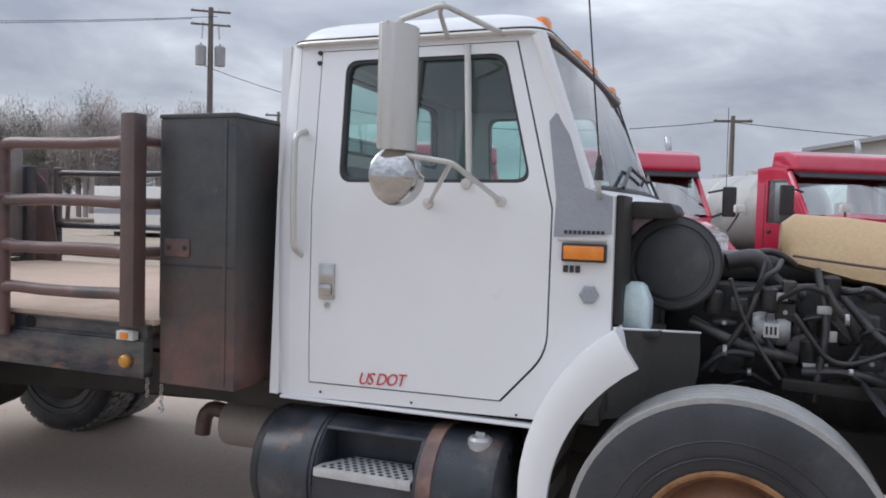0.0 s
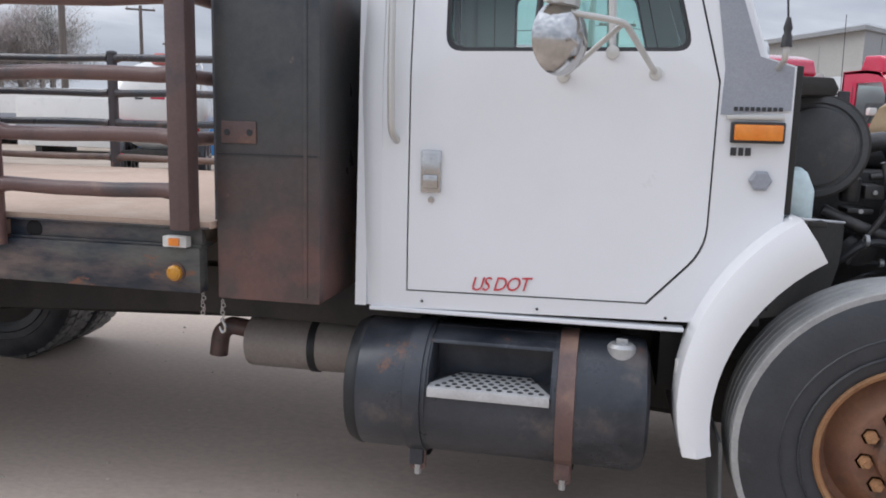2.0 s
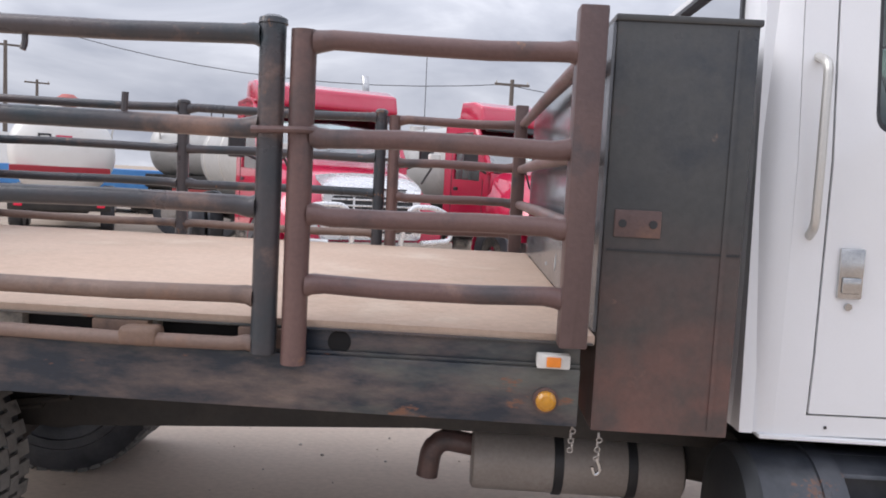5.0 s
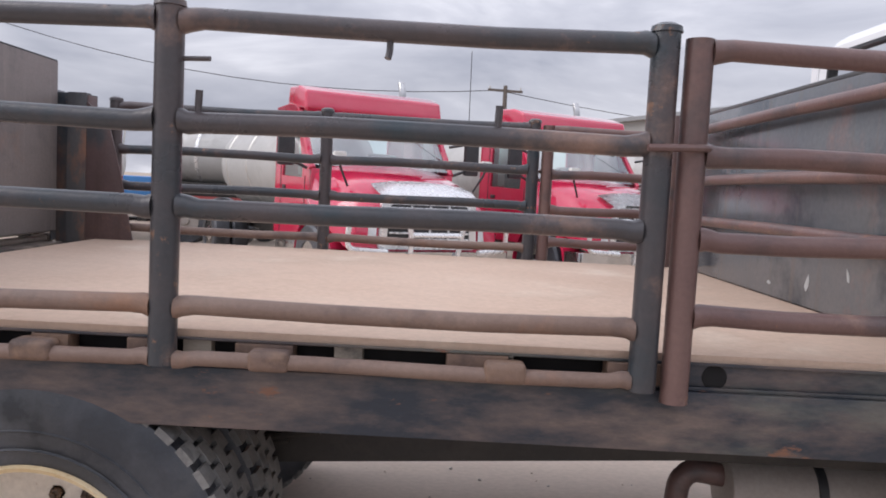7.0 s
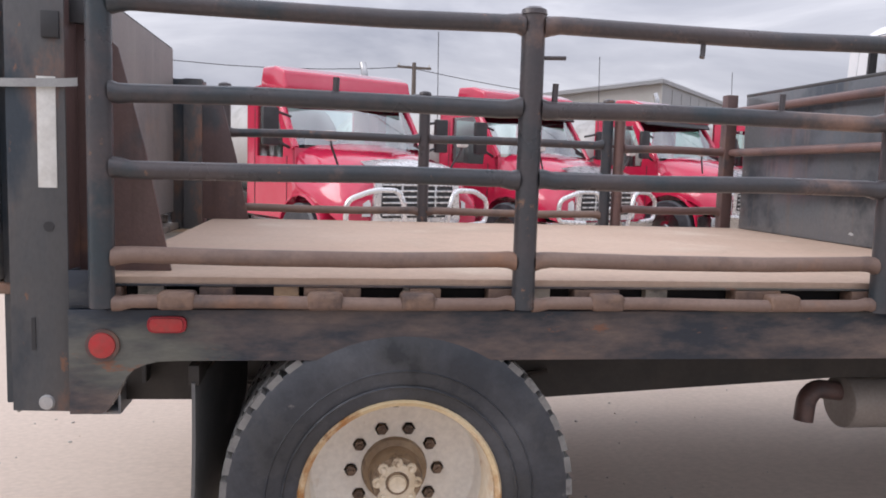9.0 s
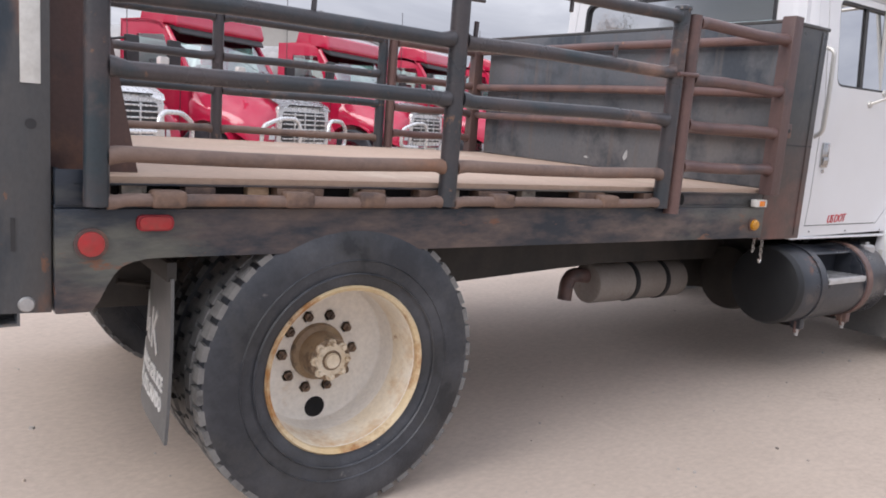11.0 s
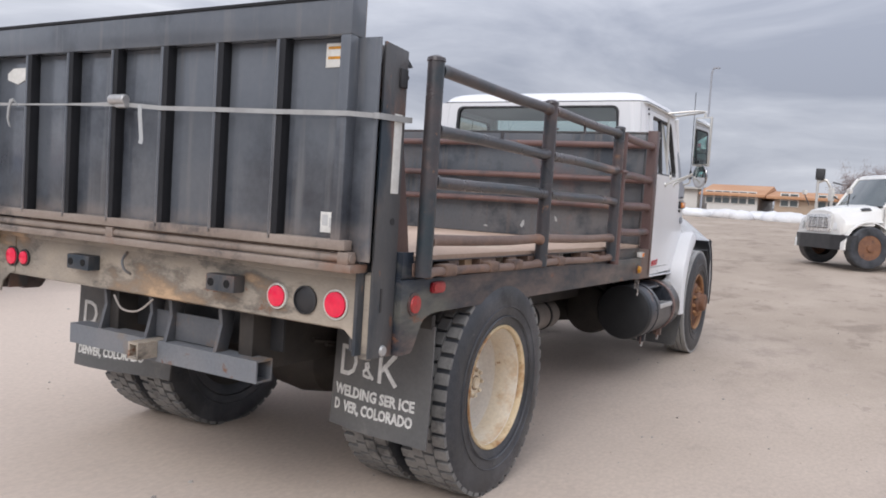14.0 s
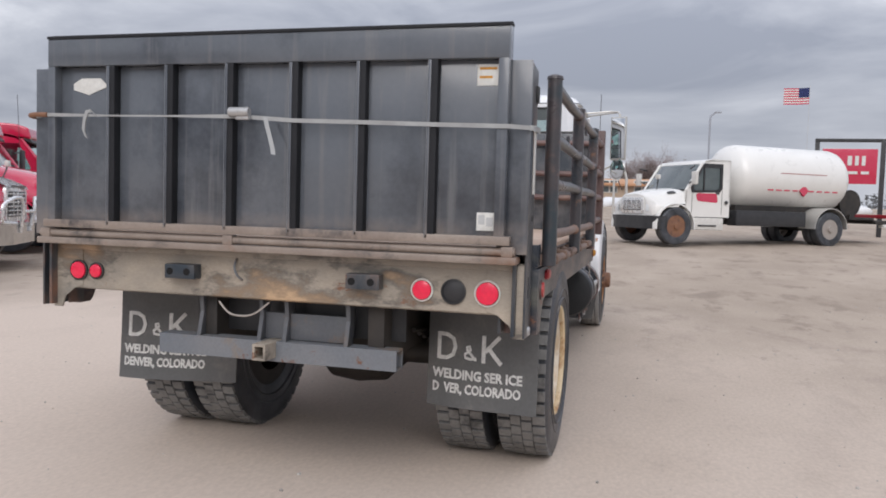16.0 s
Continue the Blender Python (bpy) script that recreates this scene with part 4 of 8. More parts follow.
lamp = part("oblong_side_lamp", prism(B(), rounded([(0.118, 1.015), (0.222, 1.015), (0.222, 1.061), (0.118, 1.061)], 0.02), "y", 0.003, -0.012, 0.003), M_REDDARK, truck)
part("lens", prism(B(), rounded([(0.126, 1.020), (0.214, 1.020), (0.214, 1.056), (0.126, 1.056)], 0.016), "y", -0.010, -0.018, 0.003), M_DULLRED, lamp, "oblong red lens")

# -- cab


def lean(p):
    """The cab sides lean in above the belt line."""
    z = p.z
    k = 0.105 * max(0.0, z - 1.66) + 0.05 * max(0.0, 1.1 - z)
    return Vector((p.x, p.y + (k if p.y < CY else -k), z))


S0 = 0.165
door_out = [(3.804, 0.946), (4.600, 0.955), (4.768, 1.140), (4.772, 1.660), (4.612, 2.262), (3.806, 2.262), (3.8055, 1.66), (3.8045, 1.10)]
door_out = door_out[:2] + rounded(door_out[1:4], 0.075, 5)[6:12] + door_out[3:]
win_in = rounded([(3.920, 1.742), (4.690, 1.747), (4.566, 2.220), (3.918, 2.220)], 0.055, 5)
shell_out = [(3.716, 0.885), (4.735, 0.905), (4.765, 0.95), (4.880, 1.105), (4.985, 1.215), (4.985, 1.705), (4.885, 1.735), (4.690, 2.292), (3.716, 2.292), (3.716, 1.66), (3.716, 1.10)]
cab = None
for side in (-1, 1):
    ya = S0 if side < 0 else 2 * CY - S0
    d = -side
    q = B()
    ringpanel(q, shell_out, door_out, "y", ya, ya + d * 0.05, lean)
    if cab is None:
        cab = part("cab", q, M_WHITE, truck, "white painted cab with dirt and grey primer", 30)
        body = cab
    else:
        part("cab_side", q, M_WHITE, cab, "", 30)
    q = B()
    gap = [(x + (0.006 if x < 4.2 else -0.006), z + (0.006 if z < 1.6 else -0.004)) for x, z in door_out]
    ringpanel(q, gap, win_in, "y", ya - d * 0.002, ya + d * 0.045, lean)
    part("door", q, M_WHITE, cab, "closed white door with a tinted window", 30)
    q = B()
    ringpanel(q, door_out, [(x + (0.008 if x < 4.2 else -0.008), z + (0.008 if z < 1.6 else -0.006)) for x, z in door_out], "y", ya + d * 0.012, ya + d * 0.02, lean)
    part("door_seal", q, M_BLACK, cab, "", 0)
    q = B()
    ringpanel(q, win_in, [(4.30 + (x - 4.30) * 0.966, 1.98 + (z - 1.98) * 0.945) for x, z in win_in], "y", ya + d * 0.004, ya + d * 0.035, lean)
    part("window_seal", q, M_BLACK, cab, "black rubber window seal")
    q = B()
    add(q, [lean(Vector((x, ya + d * 0.022, z))) for x, z in win_in], [tuple(range(len(win_in)))])
    part("window_pane", q, M_GLASS, cab, "green tinted side window", 0)
    q = tube(B(), [lean(Vector((4.205, ya + d * 0.015, 1.745))), lean(Vector((4.235, ya + d * 0.015, 2.222)))], 0.011, 8)
    part("window_bar", q, M_BLACK, cab)

# back wall with its window
back_out = [(S0 + 0.01, 0.885), (2 * CY - S0 - 0.01, 0.885), (2 * CY - S0 - 0.075, 2.292), (S0 + 0.075, 2.292)]
back_in = rounded([(0.400, 1.900), (2 * CY - 0.40, 1.900), (2 * CY - 0.415, 2.262), (0.415, 2.262)], 0.06, 5)
bw = lambda p: Vector((p.x - 0.004 * max(0.0, p.z - 0.9) / 1.4, p.y, p.z))
part("cab_back", ringpanel(B(), back_out, back_in, "x", 3.622, 3.66, bw), M_WHITE, cab, "", 30)
part("rear_window_seal", ringpanel(B(), back_in, [(CY + (y - CY) * 0.975, 2.09 + (z - 2.09) * 0.91) for y, z in back_in], "x", 3.612, 3.65, bw), M_BLACK, cab, "black rubber rear window seal")
q = B()
add(q, [bw(Vector((3.635, y, z))) for y, z in back_in], [tuple(range(len(back_in)))])
part("rear_window_pane", q, M_REARGLASS, cab, "green tinted rear window", 0)
# rounded rear corners
for s, y in ((1, S0), (-1, 2 * CY - S0)):
    q = B()
    rings = []
    for z in (0.885, 1.1, 1.66, 2.0, 2.292):
        p0 = lean(Vector((3.70, y, z)))
        x0 = 3.612 - 0.004 * max(0.0, z - 0.9) / 1.4
        arc = [Vector((x0 + 0.105 - 0.10 * math.sin(radians(a)), p0.y + s * (0.100 - 0.10 * math.cos(radians(a))), z)) for a in (0, 18, 36, 54, 72, 90)]
        rings.append(arc + [Vector((x0 + 0.04, p0.y + s * 0.10, z)), Vector((x0 + 0.105, p0.y + s * 0.03, z))])
    part("cab_corner", loft(q, rings), M_WHITE, cab, "", 50)

# roof with its gutter
q = B()
rings = []
for z, e in ((2.286, -0.012), (2.300, -0.012), (2.318, 0.0), (2.344, 0.016), (2.366, 0.046), (2.384, 0.090), (2.404, 0.17), (2.426, 0.32)):
    o = rounded([(3.678 + e, S0 + 0.062 + e), (4.700 - e * 1.2, S0 + 0.062 + e), (4.700 - e * 1.2, 2 * CY - S0 - 0.062 - e), (3.678 + e, 2 * CY - S0 - 0.062 - e)], 0.11, 5)
    rings.append([(x, y, z) for x, y in o])
part("roof", loft(q, rings), M_WHITE, cab, "white rounded cab roof", 50)
o = rounded([(3.660, S0 + 0.046), (4.715, S0 + 0.046), (4.715, 2 * CY - S0 - 0.046), (3.660, 2 * CY - S0 - 0.046)], 0.11, 5)
q = tube(B(), [(x, y, 2.292) for x, y in o + o[:1]], 0.009, 6)
part("roof_gutter", q, M_STEELGREY, cab, "grey drip rail")
# the drip rail's shadow, drawn as a thin black line
part("gutter_seal", tube(B(), [(x, y, 2.3035) for x, y in o + o[:1]], 0.005, 6), M_BLACK, cab, "dark line painted as the drip rail's shadow")
for i in range(5):
    y = CY + (i - 2) * (0.40 if abs(i - 2) == 2 else 0.2)
    part("roof_lamp", loft(B(), [[(4.665 + 0.035 * math.cos(k * math.tau / 10) * e, y + 0.05 * math.sin(k * math.tau / 10) * e, 2.338 + h) for k in range(10)] for e, h in ((1.1, -0.03), (1.0, 0.012), (0.7, 0.03), (0.2, 0.036))]), M_AMBER, cab, "amber roof clearance lamp")

# windscreen, bowed forward, and its pillars
N = 12


def screen_point(u, v):
    """u across from -1 to 1, v up from 0 to 1."""
    y = CY + u * (CY - S0 - 0.055 - 0.012 * v)
    bow = 0.105 * (1 - u * u)
    return Vector((4.885 + bow * (1 - 0.75 * v) - 0.195 * v, y, 1.735 + 0.545 * v))


q = B()
loft(q, [[screen_point(-0.97 + 1.94 * i / N, v) for i in range(N + 1)] for v in (0.03, 0.5, 0.975)], False)
part("windscreen_pane", q, M_SCREEN, cab, "bowed clear windscreen", 60)
edge = [screen_point(-0.99 + 1.98 * i / N, 0.0) for i in range(N + 1)] + [screen_point(0.99 - 1.98 * i / N, 1.0) for i in range(N + 1)]
part("windscreen_seal", tube(B(), edge + edge[:1], 0.014, 8), M_BLACK, cab, "black rubber windscreen seal")
for u in (-1, 1):
    part("pillar", tube(B(), [screen_point(u * 1.01, -0.02), screen_point(u * 1.01, 0.5), screen_point(u * 1.01, 1.0)], 0.026, 10), M_WHITE, cab)
    q = B()
    tube(q, [screen_point(u * 0.7, 0.02) + Vector((0.03, 0, 0.0)), screen_point(u * 0.35, 0.20) + Vector((0.02, 0, 0)), screen_point(u * 0.05, 0.12) + Vector((0.02, 0, 0))], 0.008, 6)
    part("wiper", q, M_BLACK, cab)
q = B()
loft(q, [[(p.x + dx, p.y, p.z + dz) for p in [screen_point(-1 + 2 * i / N, 0) for i in range(N + 1)]] for dx, dz in ((0.0, 0.0), (0.05, -0.02), (0.085, -0.06), (0.03, -0.10), (-0.10, -0.10), (-0.1, 0.0))], False)
part("cowl", q, M_WHITE, cab, "", 40)
part("firewall", box(B(), 4.935, 4.975, S0 + 0.04, 2 * CY - S0 - 0.04, 0.95, 1.69, 0.01), M_BLACK, cab, "dark firewall behind the engine")
part("cab_floor", box(B(), 3.68, 4.95, S0 + 0.04, 2 * CY - S0 - 0.04, 0.90, 0.95), M_BLACK, cab)
for s, y in ((-1, S0), (1, 2 * CY - S0)):
    q = B()
    pr = [(4.778, 1.560), (4.978, 1.575), (4.978, 1.702), (4.880, 1.733), (4.800, 1.97), (4.765, 1.995), (4.742, 1.965), (4.782, 1.70)]
    tmp = prism(bmesh.new(), pr, "y", y + s * 0.003, y - s * 0.02)
    for v in tmp.verts:
        v.co = lean(v.co)
    part("primer_patch", merge(q, tmp), M_PRIMER, cab, "grey primed cowl corner")
    part("rocker", box(B(), 3.675, 4.720, min(y, y - s * 0.05), max(y, y - s * 0.05), 0.872, 0.886, 0.006), M_WHITE, cab)

lamp = part("turn_signal", box(B(), 4.810, 4.965, S0 - 0.020, S0 + 0.004, 1.476, 1.540, 0.006), M_BLACK, cab)
part("lens", box(B(), 4.818, 4.958, S0 - 0.030, S0 - 0.016, 1.484, 1.532, 0.006), M_AMBER, lamp, "orange turn signal lens")
part("signal_trim", box(B(), 4.795, 4.962, S0 - 0.008, S0 + 0.003, 1.546, 1.560, 0.003), M_STEELGREY, cab)
q = B()
for i in range(9):
    box(q, 4.815 + i * 0.016, 4.826 + i * 0.016, S0 - 0.006, S0 + 0.002, 1.572, 1.584, 0.001)
part("name_badge", q, M_BLACK, cab, "small chrome name badge")
q = B()
for x0, x1 in ((4.815, 4.832), (4.838, 4.852), (4.858, 4.874)):
    box(q, x0, x1, S0 - 0.005, S0 + 0.002, 1.438, 1.462, 0.001)
part("model_badge", q, M_BLACK, cab, "small dark model badge")
part("fuel_cap", lathe(B(), [(0.034, 0.0), (0.034, 0.010), (0.026, 0.016), (0.0, 0.017)], (4.908, S0, 1.364), "y", 6, -1), M_PRIMER, cab, "grey octagonal vent cap")

# door hardware on the near door
h = part("door_handle", box(B(), 3.850, 3.918, S0 - 0.012, S0 + 0.003, 1.285, 1.425, 0.006), M_CHROME, cab, "chrome door handle plate")
part("handle_paddle", box(B(), 3.858, 3.910, S0 - 0.020, S0 - 0.010, 1.300, 1.345, 0.006), M_CHROME, h)
part("lock_cylinder", lathe(B(), [(0.011, 0.0), (0.010, 0.008), (0.0, 0.008)], (3.886, S0 - 0.001, 1.262), "y", 12, -1), M_CHROME, h)
part("grab_bar", tube(B(), bend([(3.757, S0 + 0.03, 1.945), (3.755, S0 - 0.045, 1.92), (3.755, S0 - 0.050, 1.66), (3.757, S0 - 0.045, 1.48), (3.765, S0 + 0.006, 1.452)], 0.03), 0.0125, 10), M_STEELGREY, cab, "grey tubular grab bar")
for x, z in ((3.80, 2.255), (3.80, 2.215)):
    part("hinge_pin", lathe(B(), [(0.010, 0.0), (0.008, 0.01), (0.0, 0.01)], (x, lean(Vector((x, S0, z))).y, z), "y", 10, -1), M_BLACK, cab)
for x in (3.86, 4.25, 4.66):
    part("rivet", lathe(B(), [(0.005, 0.0), (0.004, 0.003), (0.0, 0.003)], (x, S0 + 0.006, 0.914), "y", 10, -1), M_BLACK, cab)
text_part("door_lettering", "US DOT", M_REDLETTER, cab, (4.122, S0 + 0.0025, 0.988), 0.066, (90, -3, 0), "hand painted red letters US DOT", shear=0.36, space=0.88, width=0.90)

# inside the cab
for y0, y1 in ((0.34, 0.98), (1.34, 1.98)):
    seat = B()
    box(seat, 3.86, 4.36, y0, y1, 1.18, 1.36, 0.05, 3)
    box(seat, 3.76, 3.90, y0 + 0.02, y1 - 0.02, 1.34, 1.82, 0.05, 3)
    part("seat", seat, M_SEAT, cab, "dark cab seat")
dash = B()
prism(dash, [(4.60, 1.45), (4.55, 1.62), (4.62, 1.71), (4.86, 1.735), (4.93, 1.70), (4.93, 1.2), (4.70, 1.2)], "y", S0 + 0.05, 2 * CY - S0 - 0.05, 0.02)
part("dashboard", dash, M_SEAT, cab, "grey dashboard")
sw = B()
m_ = pose(4.50, 1.66, 1.62, 0, -62, 0)
tmp = bmesh.new()
lathe(tmp, [(0.208 + 0.014 * math.cos(a * math.tau / 8), 0.014 * math.sin(a * math.tau / 8)) for a in range(8)], (0, 0, 0), "z", 32, 1, True)
tube(tmp, [(-0.2, 0, 0), (0.2, 0, 0)], 0.012, 8)
tube(tmp, [(0, 0, 0), (0, 0, -0.35)], 0.025, 8)
merge(sw, tmp, m_)
part("steering_wheel", sw, M_BLACK, cab, "black steering wheel")
part("headliner", box(B(), 3.78, 4.66, S0 + 0.09, 2 * CY - S0 - 0.09, 2.262, 2.285, 0.005), M_INTERIOR, cab)


# -- west coast mirrors
def mirror(side):
    y = -0.120 if side < 0 else 2 * CY + 0.120
    s = side
    yc = S0 + 0.005 if side < 0 else 2 * CY - S0 - 0.005
    turn = Matrix.Translation((4.305, y, 0)) @ Matrix.Rotation(radians(25 * s), 4, "Z") @ Matrix.Translation((-4.305, -y, 0))
    turn2 = Matrix.Translation((4.305, y, 0)) @ Matrix.Rotation(radians(44 * s), 4, "Z") @ Matrix.Translation((-4.305, -y, 0))

    def turned(bm, m=turn):
        bmesh.ops.transform(bm, matrix=m, verts=bm.verts)
        return bm

    mi = part("mirror_housing", turned(prism(B(), rounded([(4.285, y - 0.083), (4.285, y + 0.083), (4.306, y + 0.081), (4.330, y + 0.056), (4.341, y), (4.330, y - 0.056), (4.306, y - 0.081)], 0.012, 3), "z", 1.838, 2.254, 0.008)), M_STEELGREY, truck, "tall bright metal mirror housing on a tube bracket", 50)
    part("mirror_glass", turned(box(B(), 4.281, 4.2855, y - 0.070, y + 0.070, 1.853, 2.239, 0.002)), M_MIRROR, mi, "tall flat mirror glass")
    q = lathe(B(), [(0.0, 0.045), (0.05, 0.040), (0.094, 0.016), (0.102, 0.0), (0.098, -0.004), (0.0, -0.004)], (4.296, y, 1.752), "x", 28)
    part("convex_mirror", turned(q, turn2), M_CHROME, mi, "round convex mirror below the housing")
    part("convex_glass", turned(lathe(B(), [(0.086, 0.0045), (0.05, 0.012), (0.0, 0.015)], (4.296, y, 1.752), "x", 28, -1), turn2), M_MIRROR, mi)
    q = B()
    top = (4.30, y, 2.272)
    apex = (4.445, y - s * 0.02, 2.318)
    roof = lambda x: (x, lean(Vector((x, yc, 2.285))).y, 2.288)
    tube(q, [(4.30, y, 2.24), top], 0.012, 10)
    tube(q, bend([top, apex, roof(4.556)], 0.03), 0.0105, 10)
    tube(q, bend([apex, (4.40, y - s * 0.10, 2.318), roof(4.335)], 0.03), 0.009, 10)
    elbow = (4.474, y - s * 0.055, 1.802)
    tube(q, bend([(4.29, y, 1.845), (4.30, y, 1.826), elbow, (4.58, yc - s * 0.004, 1.680)], 0.03), 0.0095, 10)
    tube(q, [elbow, (4.300, yc - s * 0.004, 1.668)], 0.0085, 10)
    tube(q, [(4.447, yc - s * 0.035, 1.735), (4.420, lean(Vector((4.42, yc, 2.255))).y - s * -0.012, 2.255)], 0.0125, 10)
    part("mirror_bracket", q, M_STEELGREY, mi, "bare tubular mirror bracket")
    for x, z in ((4.58, 1.680), (4.300, 1.668), (4.447, 1.742)):
        part("bracket_foot", lathe(B(), [(0.022, 0.0), (0.020, 0.012), (0.0, 0.014)], (x, yc - s * 0.004, z), "y", 12, s), M_STEELGREY, mi)


mirror(-1)
mirror(1)
an = part("whip_antenna", tube(B(), [(4.936, 0.110, 1.83), (4.900, 0.107, 2.2), (4.868, 0.104, 2.55)], 0.0032, 6), M_BLACK, truck, "thin black whip antenna")
part("antenna_base", lathe(B(), [(0.016, 1.755), (0.014, 1.785), (0.010, 1.795), (0.013, 1.808), (0.006, 1.838), (0.0, 1.838)], (4.937, 0.110, 0.0), "z", 12), M_BLACK, an)
part("antenna_bracket", tube(B(), bend([(4.937, 0.110, 1.76), (4.937, 0.110, 1.72), (4.93, S0 + 0.03, 1.69)], 0.02), 0.009, 8), M_STEELGREY, an)

# -- front quarter fender left on the cab, liner and engine
FC = (5.385, 0.515)


def fender(side):
    y = 0.045 if side < 0 else 2 * CY - 0.045
    s = -side
    q = B()
    rings = []
    for i in range(15):
        a = radians(115 + i * (180 - 115) / 14)
        a2 = radians(118 + i * (183 - 118) / 14)
        ri, ro = 0.69 - 0.12 * (i / 14) ** 1.1, 0.835 - 0.178 * (i / 14) ** 1.2
        pi_ = (FC[0] + ri * math.cos(a), FC[1] + ri * math.sin(a))
        po = (FC[0] + ro * math.cos(a2 - 0.03), FC[1] + ro * math.sin(a2 - 0.03))
        mid = ((pi_[0] + po[0]) / 2, (pi_[1] + po[1]) / 2)
        rings.append([(pi_[0], y + s * 0.035, pi_[1]), (pi_[0], y + s * 0.006, pi_[1]), (mid[0], y - s * 0.012, mid[1]), (po[0] * 0.97 + pi_[0] * 0.03, y + s * 0.012, po[1] * 0.97 + pi_[1] * 0.03),
                      (po[0], y + s * 0.055, po[1]), (po[0], y + s * 0.16, po[1]), (po[0] * 0.9 + pi_[0] * 0.1, y + s * 0.16, po[1] * 0.9 + pi_[1] * 0.1), (mid[0], y + s * 0.03, mid[1])])
    part("quarter_fender", loft(q, rings), M_WHITE, cab, "white rear half of the front fender", 50)
    q = B()
    rings = []
    for i in range(13):
        a = radians(60 + i * 10)
        rings.append([(FC[0] + r * math.cos(a), yy, FC[1] + r * math.sin(a)) for r, yy in ((0.648, y + s * 0.03), (0.648, y + s * 0.66), (0.662, y + s * 0.66), (0.662, y + s * 0.03))])
    part("wheel_well_liner", loft(q, rings[8:]), M_LINER, cab, "dark wheel well liner")
    q = B()
    rows_p = []
    for v in (0.0, 0.25, 0.5, 0.75, 1.0):
        rows_p.append([(5.00 - 0.10 * v + (0.262 + 0.055 * v) * u + 0.02 * math.sin(v * 3.14) * u, y + s * (0.10 + 0.02 * v + 0.385 * u), 1.254 - 0.33 * v - 0.046 * u + 0.02 * u * v) for u in (0.0, 0.25, 0.5, 0.75, 1.0)])
    loft(q, rows_p, False)
    bmesh.ops.solidify(q, geom=q.faces[:], thickness=0.006)
    part("liner_plate", q, M_LINER, cab, "dark grey splash plate over the wheel", 60)
    part("plate_edge", tube(B(), [(p[0], p[1], p[2] + 0.003) for p in rows_p[0]], 0.005, 6), M_WHITE, cab)


fender(-1)
fender(1)


def nose_fender(side):
    """The front part of the fender, domed on top, tapering in ahead of the wheel arch; shaped to fit the camera's view.
    """
    s = -side
    y0 = 0.0 if side < 0 else 2 * CY
    prof = [(0.062, 0.50, 6.03), (0.058, 0.64, 6.05), (0.055, 0.80, 6.03), (0.055, 0.95, 5.985), (0.060, 1.08, 5.935), (0.085, 1.185, 5.945), (0.200, 1.270, 6.01), (0.330, 1.345, 6.08), (0.500, 1.430, 6.18), (0.700, 1.475, 6.33)]
    grid = []
    for k in range(13):
        u = k / 12
        rise = math.sin(min(1.0, u / 0.55) * math.pi / 2)
        fall = 0.30 * max(0.0, (u - 0.5) / 0.5) ** 2
        grid.append([(x + (6.78 - x) * u, y0 + s * (y + 0.34 * u ** 1.15 * (1 - 0.8 * (y / 0.7))), min(z, 1.165) + max(0.0, z - 1.165) * rise - fall * (z - 0.5)) for y, z, x in prof])
    q = loft(B(), grid, False)
    bmesh.ops.solidify(q, geom=q.faces[:], thickness=0.012 * s)
    nf = part("front_fender", q, M_WHITE, truck, "white domed nose of the front fender", 60)
    rings = []
    for i in range(9):
        a = radians(-6 + i * 7)
        rings.append([(FC[0] + r * math.cos(a), y0 + s * yy, 0.57 + r * math.sin(a)) for r, yy in ((0.650, 0.075), (0.650, 0.60), (0.662, 0.60), (0.662, 0.075))])
    part("arch_liner", loft(B(), rings), M_BLACK, nf, "black wheel arch liner")
    # added black backing so that the arch reads as deep shade
    part("splash_wall", box(B(), 6.115, 6.130, min(y0 + s * 0.10, y0 + s * 0.62), max(y0 + s * 0.10, y0 + s * 0.62), 0.50, 1.168, 0.003), M_BLACK, nf, "black sheet added as the shade inside the wheel arch")
    part("arch_trim", tube(B(), [(x - 0.004, y0 + s * y, z) for y, z, x in prof[:6]], 0.007, 6), M_BLACK, nf)
    part("liner_clip", box(B(), 6.020, 6.030, min(y0 + s * 0.085, y0 + s * 0.135), max(y0 + s * 0.085, y0 + s * 0.135), 0.855, 0.885, 0.003), M_STICKER, nf)


nose_fender(-1)
# added dark filler where bright ground showed behind the fuel tank
part("air_tank", lathe(B(), [(0.0, 3.72), (0.12, 3.725), (0.19, 3.76), (0.20, 3.80), (0.20, 4.50), (0.19, 4.54), (0.0, 4.58)], (0, 0.60, 0.56), "x", 28), M_CHASSIS, truck, "dark cylinder added to fill the gap beside the chassis")
nose_fender(1)
part("gearbox", loft(B(), [[(x, CY + w * cy_, 0.62 + h * cz_) for cy_, cz_ in rounded([(-1, -1), (1, -1), (1, 1), (-1, 1)], 0.35, 3)] for x, w, h in ((3.45, 0.10, 0.10), (3.60, 0.20, 0.17), (4.10, 0.26, 0.23), (4.60, 0.34, 0.27), (5.0, 0.36, 0.30))]), M_CHASSIS, truck, "dark greasy gearbox")
for y_ in (0.055, 2 * CY - 0.405):
    part("front_mudflap", loft(B(), [[(4.835 + 0.012 * k, y_ + 0.02 * k, z_), (4.845 + 0.012 * k, y_ + 0.02 * k, z_), (4.845 + 0.012 * k, y_ + 0.35, z_), (4.835 + 0.012 * k, y_ + 0.35, z_)] for k, z_ in enumerate((0.56, 0.42, 0.30, 0.19))]), M_RUBBERFLAP, truck, "grey rubber flap behind the front wheel")

